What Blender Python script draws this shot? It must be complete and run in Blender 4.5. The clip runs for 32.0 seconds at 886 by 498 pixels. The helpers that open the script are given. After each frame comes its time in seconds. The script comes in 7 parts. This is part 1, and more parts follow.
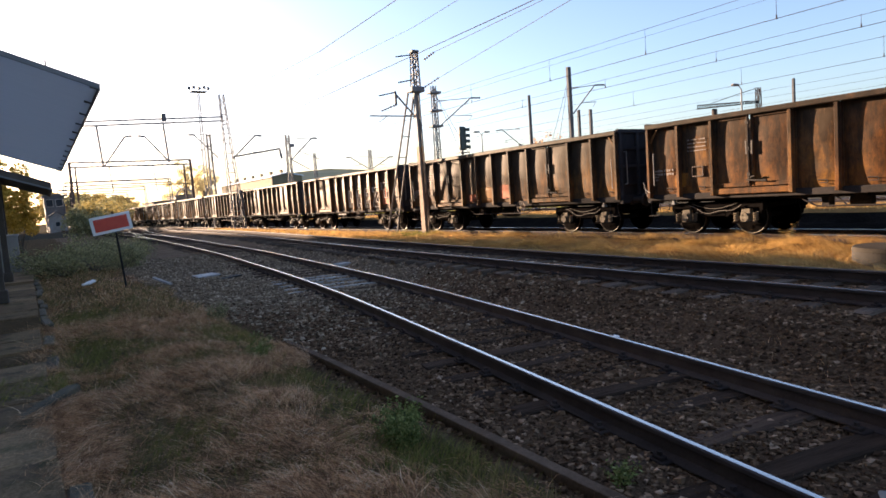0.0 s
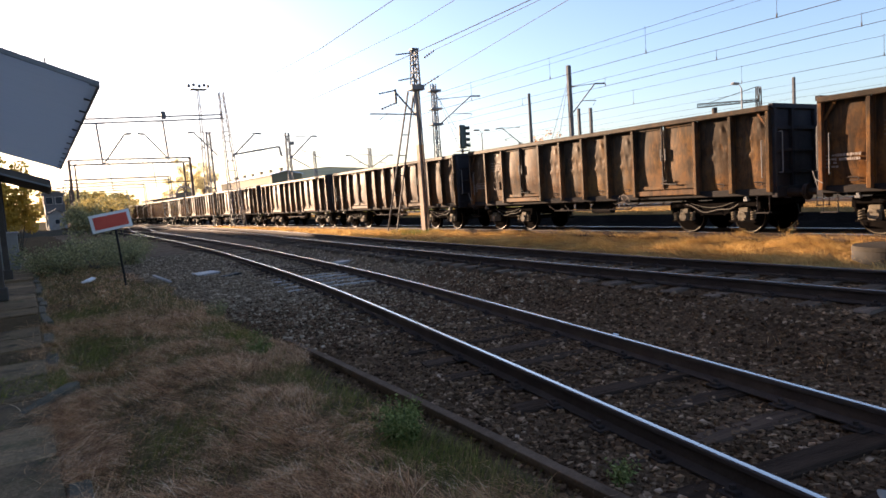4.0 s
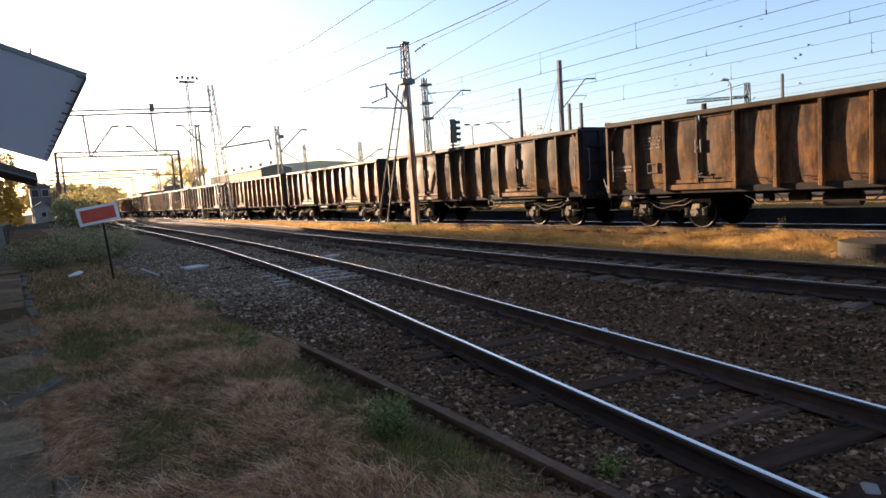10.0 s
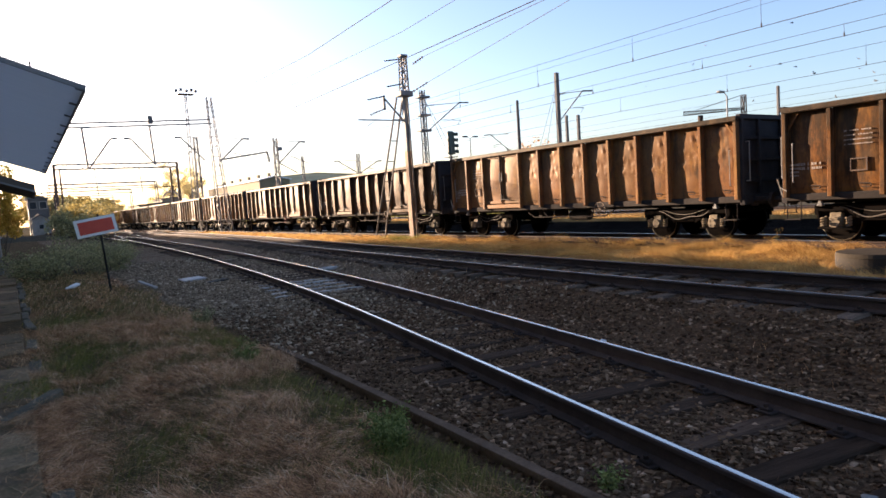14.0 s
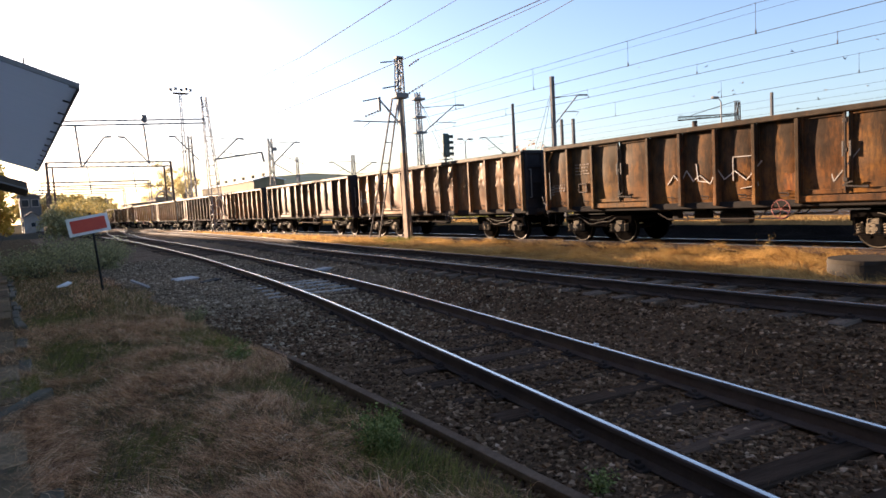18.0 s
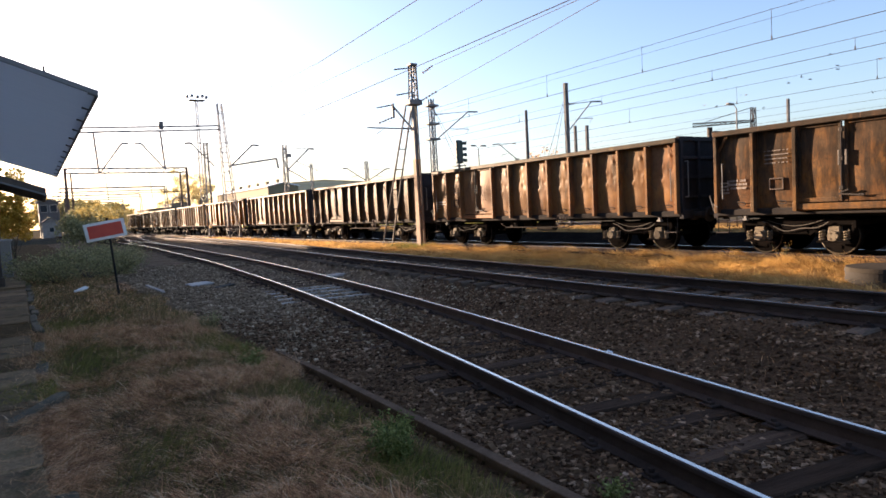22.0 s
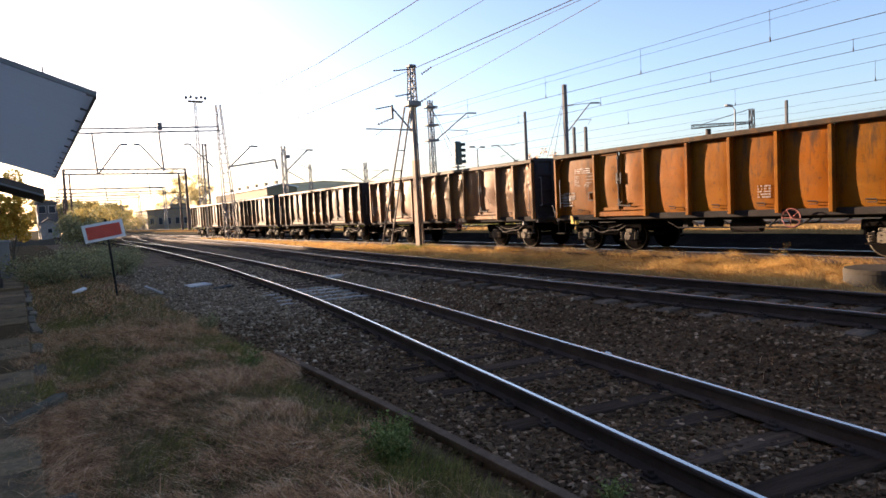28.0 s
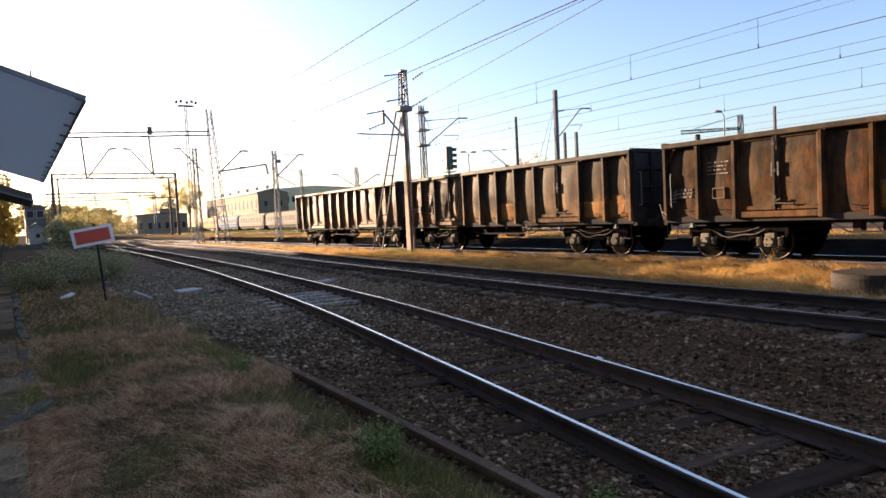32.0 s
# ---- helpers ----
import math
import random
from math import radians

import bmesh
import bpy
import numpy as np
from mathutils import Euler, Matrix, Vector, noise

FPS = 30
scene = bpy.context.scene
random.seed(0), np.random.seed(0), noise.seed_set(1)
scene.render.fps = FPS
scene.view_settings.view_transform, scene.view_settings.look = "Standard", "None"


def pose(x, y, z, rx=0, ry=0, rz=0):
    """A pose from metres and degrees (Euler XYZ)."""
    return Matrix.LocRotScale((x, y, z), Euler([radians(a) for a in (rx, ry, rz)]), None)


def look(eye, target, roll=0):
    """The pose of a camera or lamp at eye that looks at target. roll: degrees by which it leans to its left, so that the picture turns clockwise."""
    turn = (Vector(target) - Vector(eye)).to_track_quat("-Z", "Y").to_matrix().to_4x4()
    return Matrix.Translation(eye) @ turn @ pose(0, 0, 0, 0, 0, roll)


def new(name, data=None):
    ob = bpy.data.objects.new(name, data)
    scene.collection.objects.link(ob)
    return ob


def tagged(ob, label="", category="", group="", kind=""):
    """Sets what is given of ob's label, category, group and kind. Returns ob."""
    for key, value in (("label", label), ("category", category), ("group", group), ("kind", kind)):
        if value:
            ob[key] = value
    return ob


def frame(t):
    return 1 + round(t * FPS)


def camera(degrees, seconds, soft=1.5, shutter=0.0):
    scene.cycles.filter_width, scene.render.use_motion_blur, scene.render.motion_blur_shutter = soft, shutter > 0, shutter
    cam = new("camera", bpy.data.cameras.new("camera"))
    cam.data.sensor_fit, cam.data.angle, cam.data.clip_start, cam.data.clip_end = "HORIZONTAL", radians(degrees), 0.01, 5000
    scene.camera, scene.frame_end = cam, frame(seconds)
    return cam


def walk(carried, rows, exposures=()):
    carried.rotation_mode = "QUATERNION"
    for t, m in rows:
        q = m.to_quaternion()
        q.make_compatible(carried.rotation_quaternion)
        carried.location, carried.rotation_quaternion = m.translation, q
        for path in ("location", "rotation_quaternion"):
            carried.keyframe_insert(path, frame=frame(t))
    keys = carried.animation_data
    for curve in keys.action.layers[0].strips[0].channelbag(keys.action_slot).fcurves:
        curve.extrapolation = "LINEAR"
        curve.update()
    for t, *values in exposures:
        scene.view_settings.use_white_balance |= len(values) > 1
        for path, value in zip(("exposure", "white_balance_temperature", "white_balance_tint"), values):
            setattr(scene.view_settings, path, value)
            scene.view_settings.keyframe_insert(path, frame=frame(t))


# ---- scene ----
# x runs across the tracks, y along them, z = 0 at the rail head of the siding
import functools

SECONDS = 32.0
cam = camera(69.4, SECONDS, soft=1.6)
EYE = (0.0, 0.0, 1.731)
# hand-held at one spot: seconds and the turn of the camera in degrees
TURNS = [
    (0, 85.218, 4.057, -33.191), (0.5, 85.074, 4.320, -33.220), (1, 84.981, 4.174, -33.124), (1.5, 85.147, 4.037, -33.407),
    (2, 85.405, 4.013, -33.571), (2.5, 85.348, 4.054, -33.571), (3, 85.225, 3.872, -33.251), (3.5, 85.049, 3.903, -33.301),
    (5.5, 85.427, 3.927, -32.509), (6, 85.777, 3.656, -32.539), (6.5, 86.015, 3.869, -32.938), (7, 85.663, 3.871, -33.244),
    (7.5, 85.660, 3.799, -33.471), (8, 85.518, 3.738, -33.417), (8.5, 85.279, 3.492, -33.250), (9, 85.000, 3.612, -33.281),
    (9.5, 84.648, 3.689, -33.753), (10, 84.508, 3.694, -34.072), (10.5, 84.496, 3.804, -34.114), (11, 84.635, 3.792, -34.207),
    (11.5, 84.735, 3.993, -34.154), (12, 84.942, 3.760, -33.973), (12.5, 85.384, 3.611, -33.805), (13, 85.766, 3.713, -33.693),
    (13.5, 85.580, 3.903, -34.063), (14, 85.531, 3.767, -34.249), (14.5, 85.598, 3.936, -34.381), (16.5, 86.101, 3.416, -34.649),
    (17, 86.015, 3.140, -34.425), (17.5, 85.888, 3.105, -34.682), (18, 85.699, 3.146, -34.740), (18.5, 85.702, 3.112, -34.682),
    (19, 85.505, 3.365, -34.124), (19.5, 85.398, 3.550, -34.336), (20, 85.173, 3.147, -34.206), (20.5, 85.242, 3.076, -34.017),
    (21, 85.709, 3.294, -33.921), (21.5, 85.958, 3.114, -33.705), (22, 86.332, 3.011, -33.568), (22.5, 86.578, 2.977, -33.638),
    (23, 86.701, 2.899, -33.650), (23.5, 86.589, 3.127, -33.683), (24, 86.387, 3.121, -33.721), (24.5, 86.207, 3.094, -33.779),
    (25, 86.141, 3.099, -33.701), (25.5, 86.191, 3.133, -33.603), (27.5, 86.210, 3.040, -33.531), (28, 86.435, 2.975, -33.674),
    (28.5, 86.496, 3.082, -34.090), (29, 86.674, 2.870, -34.263), (29.5, 86.865, 2.996, -34.529), (30, 86.724, 3.061, -34.710),
    (30.5, 86.352, 2.572, -34.704), (31, 86.515, 2.620, -34.425), (31.5, 86.869, 2.509, -34.282), (32, 86.832, 2.949, -34.458),
]
walk(cam, [(t, pose(*EYE, rx, ry, rz)) for t, rx, ry, rz in TURNS], exposures=[(0.0, 2.4, 6800, 25), (SECONDS, 2.4, 6800, 25)])

# ---- light: a low autumn sun beyond the platform roofs, hazy bright sky
SUN_AZ, SUN_EL = radians(18.0), radians(10.5)     # to the left of the line of the tracks
world = bpy.data.worlds.new("sky")
world.use_nodes = True
scene.world = world
wn = world.node_tree.nodes
sky = wn.new("ShaderNodeTexSky")
sky.sky_type = "NISHITA"
sky.sun_disc = False
sky.sun_elevation = SUN_EL
sky.sun_rotation = -SUN_AZ
sky.dust_density = 1.5
sky.air_density = 1.0
sky.ozone_density = 3.0
wn["Background"].inputs["Strength"].default_value = 0.07
world.node_tree.links.new(sky.outputs["Color"], wn["Background"].inputs["Color"])

sun_data = bpy.data.lights.new("sun", "SUN")
sun_data.energy = 5.0
sun_data.angle = radians(0.6)
sun_data.color = (1.0, 0.79, 0.53)
sun = new("sun", sun_data)
to_sun = Vector((-math.sin(SUN_AZ) * math.cos(SUN_EL), math.cos(SUN_AZ) * math.cos(SUN_EL), math.sin(SUN_EL)))
sun.matrix_world = look((0, 0, 60), Vector((0, 0, 60)) - to_sun)

# ---- materials
def ramp_node(nt, stops):
    n = nt.nodes.new("ShaderNodeValToRGB")
    el = n.color_ramp.elements
    while len(el) < len(stops):
        el.new(0.5)
    for e, (p, c) in zip(el, stops):
        e.position, e.color = p, (*c, 1.0)
    return n


def noise_node(nt, coord, scale, detail=4.0, rough=0.6, stretch=(1, 1, 1)):
    m = nt.nodes.new("ShaderNodeMapping")
    m.inputs["Scale"].default_value = stretch
    nt.links.new(coord, m.inputs["Vector"])
    n = nt.nodes.new("ShaderNodeTexNoise")
    n.inputs["Scale"].default_value = scale
    n.inputs["Detail"].default_value = detail
    n.inputs["Roughness"].default_value = rough
    nt.links.new(m.outputs["Vector"], n.inputs["Vector"])
    return n.outputs["Fac"]


def mixed(nt, fac, a, b):
    n = nt.nodes.new("ShaderNodeMix")
    n.data_type = "RGBA"
    for sock, v in ((n.inputs[0], fac), (n.inputs[6], a), (n.inputs[7], b)):
        if isinstance(v, bpy.types.NodeSocket):
            nt.links.new(v, sock)
        else:
            sock.default_value = v if isinstance(v, (int, float)) else (*v, 1.0)
    return n.outputs[2]


def math_node(nt, op, a, b=0.5, clamp=False):
    n = nt.nodes.new("ShaderNodeMath")
    n.operation, n.use_clamp = op, clamp
    for sock, v in ((n.inputs[0], a), (n.inputs[1], b)):
        if isinstance(v, bpy.types.NodeSocket):
            nt.links.new(v, sock)
        else:
            sock.default_value = v
    return n.outputs[0]


def sharpen(nt, fac, lo, hi):
    n = nt.nodes.new("ShaderNodeMapRange")
    nt.links.new(fac, n.inputs[0])
    n.inputs[1].default_value, n.inputs[2].default_value = lo, hi
    return n.outputs[0]


def base_mat(name):
    m = bpy.data.materials.new(name)
    m.use_nodes = True
    nt = m.node_tree
    tc = nt.nodes.new("ShaderNodeTexCoord")
    info = nt.nodes.new("ShaderNodeObjectInfo")
    add = nt.nodes.new("ShaderNodeVectorMath")
    add.operation = "MULTIPLY_ADD"
    nt.links.new(info.outputs["Random"], add.inputs[0])
    add.inputs[1].default_value = (37.0, 91.0, 53.0)
    nt.links.new(tc.outputs["Object"], add.inputs[2])
    return m, nt, nt.nodes["Principled BSDF"], add.outputs[0], info.outputs["Random"]


def bump(nt, bsdf, fac, strength, dist):
    b = nt.nodes.new("ShaderNodeBump")
    b.inputs["Strength"].default_value = strength
    b.inputs["Distance"].default_value = dist
    nt.links.new(fac, b.inputs["Height"])
    nt.links.new(b.outputs["Normal"], bsdf.inputs["Normal"])


def plain_mat(name, a, b, rough=0.8, metal=0.0, scale=3.0, fine=40.0, relief=0.3, stretch=(1, 1, 1), spread=0.25, spec=0.5):
    """Two tones mixed by a broad and a fine noise, with each object a little lighter or darker."""
    m, nt, bsdf, co, rnd = base_mat(name)
    broad = noise_node(nt, co, scale, 5.0, 0.6, stretch)
    small = noise_node(nt, co, fine, 3.0, 0.6, stretch)
    f = math_node(nt, "MULTIPLY_ADD", small, 0.45)
    nt.links.new(broad, f.node.inputs[2])
    f = sharpen(nt, f, 0.45, 1.0)
    col = mixed(nt, f, a, b)
    hsv = nt.nodes.new("ShaderNodeHueSaturation")
    val = nt.nodes.new("ShaderNodeMapRange")
    nt.links.new(rnd, val.inputs[0])
    val.inputs[3].default_value, val.inputs[4].default_value = 1.0 - spread, 1.0 + spread
    nt.links.new(val.outputs[0], hsv.inputs["Value"])
    nt.links.new(col, hsv.inputs["Color"])
    nt.links.new(hsv.outputs["Color"], bsdf.inputs["Base Color"])
    bsdf.inputs["Roughness"].default_value, bsdf.inputs["Metallic"].default_value = rough, metal
    bsdf.inputs["Specular IOR Level"].default_value = spec
    if relief:
        bump(nt, bsdf, small, relief, 0.01)
    return m


def wagon_mat(name, paint, rust, soot, rust_lo=0.5, soot_lo=0.5, gloss=0.3, load=0.05, dusty=0.12):
    """Old wagon paint: rust breaking through in patches and runs, soot in vertical streaks."""
    m, nt, bsdf, co, rnd = base_mat(name)
    patches = noise_node(nt, co, 1.6, 9.0, 0.74)
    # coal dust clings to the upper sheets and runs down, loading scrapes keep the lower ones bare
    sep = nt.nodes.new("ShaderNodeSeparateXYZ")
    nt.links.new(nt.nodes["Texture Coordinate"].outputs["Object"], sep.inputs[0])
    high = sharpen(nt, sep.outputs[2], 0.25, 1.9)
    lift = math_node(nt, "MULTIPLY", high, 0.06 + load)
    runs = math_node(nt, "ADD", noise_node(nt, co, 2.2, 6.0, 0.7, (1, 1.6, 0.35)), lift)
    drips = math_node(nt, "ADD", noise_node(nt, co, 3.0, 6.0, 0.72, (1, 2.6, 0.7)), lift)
    grain = noise_node(nt, co, 30.0, 4.0, 0.7)
    r = math_node(nt, "MULTIPLY_ADD", grain, 0.25)
    nt.links.new(patches, r.node.inputs[2])
    col = mixed(nt, sharpen(nt, r, rust_lo, rust_lo + 0.22), paint, rust)
    ochre = sharpen(nt, noise_node(nt, co, 1.05, 7.0, 0.68), 0.52, 0.62)
    col = mixed(nt, math_node(nt, "MULTIPLY", ochre, 0.6), col, (rust[0] * 1.35, rust[1] * 1.40, rust[2] * 1.15))
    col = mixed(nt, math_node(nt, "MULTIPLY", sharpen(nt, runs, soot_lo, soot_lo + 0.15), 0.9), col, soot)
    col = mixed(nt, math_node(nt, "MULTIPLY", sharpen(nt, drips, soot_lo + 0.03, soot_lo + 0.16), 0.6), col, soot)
    specks = sharpen(nt, noise_node(nt, co, 9.0, 6.0, 0.75), 0.57, 0.67)
    col = mixed(nt, math_node(nt, "MULTIPLY", specks, 0.75), col, soot)
    pale = sharpen(nt, noise_node(nt, co, 6.0, 6.0, 0.78, (1, 2.5, 0.6)), 0.62, 0.72)
    col = mixed(nt, math_node(nt, "MULTIPLY", pale, 0.55), col, tuple(min(1.0, c * 1.6 + 0.03) for c in rust))
    # pale dust in soft clouds, also standing in for a veil over the darks
    dust = sharpen(nt, noise_node(nt, co, 1.9, 5.0, 0.6), 0.38, 0.66)
    col = mixed(nt, math_node(nt, "MULTIPLY", dust, dusty), col, (0.21, 0.165, 0.125))
    hsv = nt.nodes.new("ShaderNodeHueSaturation")
    val = nt.nodes.new("ShaderNodeMapRange")
    nt.links.new(rnd, val.inputs[0])
    val.inputs[3].default_value, val.inputs[4].default_value = 0.82, 1.18
    nt.links.new(val.outputs[0], hsv.inputs["Value"])
    hue = nt.nodes.new("ShaderNodeMapRange")
    nt.links.new(math_node(nt, "FRACT", math_node(nt, "MULTIPLY", rnd, 17.0)), hue.inputs[0])
    hue.inputs[3].default_value, hue.inputs[4].default_value = 0.496, 0.508
    nt.links.new(hue.outputs[0], hsv.inputs["Hue"])
    hsv.inputs["Saturation"].default_value = 1.12
    nt.links.new(col, hsv.inputs["Color"])
    nt.links.new(hsv.outputs["Color"], bsdf.inputs["Base Color"])
    bsdf.inputs["Roughness"].default_value = 0.56 - 0.30 * gloss
    bsdf.inputs["Specular IOR Level"].default_value = 0.02 + gloss * 0.27
    bsdf.inputs["Specular Tint"].default_value = (1.0, 0.80, 0.50, 1.0)
    # a film of dust, bright where it is seen edgeways
    bsdf.inputs["Sheen Weight"].default_value = 0.04
    bsdf.inputs["Sheen Roughness"].default_value = 0.6
    bsdf.inputs["Sheen Tint"].default_value = (1.0, 0.86, 0.62, 1.0)
    waves = math_node(nt, "MULTIPLY", noise_node(nt, co, 3.0, 2.0, 0.5), 4.0)
    bump(nt, bsdf, math_node(nt, "ADD", grain, waves), 0.25, 0.006)
    return m


M = dict(
    dull_head=plain_mat("dull_rail_head", (0.58, 0.50, 0.42), (0.38, 0.32, 0.26), 0.26, 1.0, 2.0, 60.0, 0.04, (1, 0.05, 1), 0.05),
    rail_head=plain_mat("polished_rail", (0.95, 0.87, 0.77), (0.78, 0.70, 0.61), 0.20, 1.0, 2.0, 60.0, 0.04, (1, 0.05, 1), 0.05),
    rail_shoulder=plain_mat("worn_rail_shoulder", (0.030, 0.022, 0.020), (0.060, 0.046, 0.042), 0.60, 0.0, 3.0, 50.0, 0.05, (1, 0.2, 1), 0.1, 0.10),
    rail_web=plain_mat("rusty_rail", (0.0285, 0.0210, 0.0195), (0.0630, 0.0465, 0.0390), 0.9, 0.0, 3.0, 50.0, 0.3, (1, 1, 1), 0.25, 0.05),
    sleeper=plain_mat("tarred_wood", (0.032, 0.020, 0.014), (0.112, 0.070, 0.048), 0.92, 0.0, 3.0, 18.0, 0.9, (0.6, 7, 7), 0.4, 0.03),
    sleeper_grey=plain_mat("grey_sleeper", (0.0663, 0.0465, 0.0342), (0.1938, 0.1346, 0.0972), 0.95, 0.0, 3.0, 18.0, 0.9, (0.6, 7, 7), 0.3, 0.05),
    # sky reflected on some sleepers is put in as pale wood
    sky_pale=plain_mat("sky_pale_sleeper", (0.16, 0.145, 0.125), (0.40, 0.37, 0.33), 0.6, 0.0, 3.0, 18.0, 0.5, (0.6, 7, 7), 0.3, 0.4),
    iron=plain_mat("dark_iron", (0.016, 0.014, 0.013), (0.048, 0.038, 0.032), 0.75, 0.1, 3.0, 30.0, 0.3, (1, 1, 1), 0.25, 0.2),
    # shade on the wagon ends is put into this dark colour
    end_shade=plain_mat("shaded_end_sheet", (0.0196, 0.0196, 0.0224), (0.0448, 0.0420, 0.0434), 0.85, 0.0, 1.5, 20.0, 0.3, (1, 1, 1), 0.25, 0.08),
    soot_steel=plain_mat("sooty_steel", (0.0165, 0.0158, 0.0158), (0.0420, 0.0360, 0.0330), 0.85, 0.0, 1.5, 20.0, 0.3, (1, 1, 1), 0.25, 0.08),
    tyre=plain_mat("worn_steel", (0.085, 0.065, 0.042), (0.042, 0.032, 0.021), 0.6, 0.2, 6.0, 40.0, 0.1),
    lattice=plain_mat("grey_lattice", (0.11, 0.115, 0.12), (0.20, 0.195, 0.185), 0.7, 0.1, 2.0, 20.0),
    pole=plain_mat("grey_concrete_pole", (0.068, 0.070, 0.072), (0.115, 0.115, 0.115), 0.9, 0.0, 2.0, 25.0, 0.3),
    # very dark concrete: the shade on the well ring is in its colour
    ring=plain_mat("shaded_concrete", (0.0123, 0.0099, 0.0074), (0.0334, 0.0272, 0.0201), 0.92, 0.0, 2.0, 25.0, 0.4),
    lid=plain_mat("dark_lid", (0.025, 0.022, 0.018), (0.07, 0.06, 0.048), 0.95, 0.0, 2.0, 25.0, 0.4, (1, 1, 1), 0.2, 0.05),
    border=plain_mat("dusty_rail", (0.0918, 0.0570, 0.0374), (0.2376, 0.1568, 0.1062), 0.95, 0.0, 3.0, 40.0, 0.5, (1, 1, 1), 0.2, 0.03),
    concrete=plain_mat("weathered_concrete", (0.22, 0.205, 0.185), (0.36, 0.335, 0.30), 0.92, 0.0, 2.0, 30.0, 0.4),
    wire=plain_mat("wire", (0.018, 0.018, 0.018), (0.035, 0.032, 0.03), 0.9, 0.0, 2.0, 10.0, 0.0),
    insulator=plain_mat("brown_porcelain", (0.10, 0.05, 0.03), (0.16, 0.08, 0.05), 0.3, 0.0, 4.0, 20.0, 0.0),
    roof=plain_mat("grey_roof_boards", (0.68, 0.69, 0.70), (0.78, 0.78, 0.78), 0.85, 0.0, 1.0, 15.0, 0.3, (1, 6, 1)),
    timber=plain_mat("dark_timber", (0.045, 0.035, 0.028), (0.09, 0.07, 0.055), 0.85, 0.0, 2.0, 20.0, 0.4),
    plaster=plain_mat("old_plaster", (0.2100, 0.1663, 0.0958), (0.2750, 0.2171, 0.1252), 0.9, 0.0, 0.6, 8.0, 0.2),
    # very pale, so that the added wall bounces more light onto the grass
    bounce_white=plain_mat("pale_bounce_wall", (0.62, 0.55, 0.42), (0.76, 0.69, 0.55), 0.9, 0.0, 0.6, 8.0, 0.2),
    dull_plaster=plain_mat("sooty_plaster", (0.20, 0.155, 0.105), (0.32, 0.25, 0.17), 0.9, 0.0, 0.6, 8.0, 0.2),
    hall=plain_mat("hall_sheeting", (0.6460, 0.5130, 0.3200), (0.7410, 0.5940, 0.3760), 0.8, 0.0, 0.3, 5.0, 0.1),
    glass=plain_mat("dark_pane", (0.03, 0.035, 0.04), (0.05, 0.055, 0.06), 0.55, 0.0, 1.0, 5.0, 0.0, (1, 1, 1), 0.25, 0.02),
    kerb=plain_mat("mossy_kerb", (0.045, 0.040, 0.022), (0.125, 0.100, 0.066), 0.95, 0.0, 4.0, 35.0, 0.6, (1, 1, 1), 0.15),
    white=plain_mat("white_paint", (0.72, 0.71, 0.68), (0.82, 0.81, 0.78), 0.6, 0.0, 4.0, 30.0, 0.1, spread=0.05),
    red=plain_mat("red_paint", (0.55, 0.05, 0.03), (0.66, 0.08, 0.04), 0.6, 0.0, 4.0, 30.0, 0.1, spread=0.05),
    yellow=plain_mat("yellow_paint", (0.75, 0.48, 0.05), (0.80, 0.55, 0.10), 0.55, 0.0, 3.0, 20.0, 0.1, spread=0.05),
    green_case=plain_mat("dark_green_case", (0.02, 0.045, 0.04), (0.03, 0.06, 0.05), 0.5, 0.0, 3.0, 20.0, 0.0),
    bark=plain_mat("bark", (0.06, 0.045, 0.033), (0.13, 0.10, 0.075), 0.95, 0.0, 3.0, 30.0, 0.6, (1, 1, 0.2)),
)


def slab_mat():
    """Old paving: grey concrete under blotches of soil and moss, cracked fine relief."""
    m, nt, bsdf, co, rnd = base_mat("paving_slab")
    broad = noise_node(nt, co, 2.2, 7.0, 0.7)
    streak = noise_node(nt, co, 1.6, 5.0, 0.7, (1.0, 1.3, 1.0))
    fine = noise_node(nt, co, 34.0, 4.0, 0.7)
    col = mixed(nt, sharpen(nt, fine, 0.3, 0.7), (0.145, 0.093, 0.050), (0.30, 0.197, 0.112))
    col = mixed(nt, math_node(nt, "MULTIPLY", sharpen(nt, broad, 0.50, 0.66), 0.85), col, (0.070, 0.056, 0.038))
    col = mixed(nt, math_node(nt, "MULTIPLY", sharpen(nt, streak, 0.55, 0.68), 0.8), col, (0.045, 0.052, 0.022))
    hsv = nt.nodes.new("ShaderNodeHueSaturation")
    val = nt.nodes.new("ShaderNodeMapRange")
    nt.links.new(rnd, val.inputs[0])
    val.inputs[3].default_value, val.inputs[4].default_value = 0.7, 1.25
    nt.links.new(val.outputs[0], hsv.inputs["Value"])
    nt.links.new(col, hsv.inputs["Color"])
    nt.links.new(hsv.outputs["Color"], bsdf.inputs["Base Color"])
    bsdf.inputs["Roughness"].default_value = 0.95
    bsdf.inputs["Specular IOR Level"].default_value = 0.1
    bump(nt, bsdf, math_node(nt, "ADD", fine, math_node(nt, "MULTIPLY", broad, 3.0)), 0.8, 0.02)
    return m


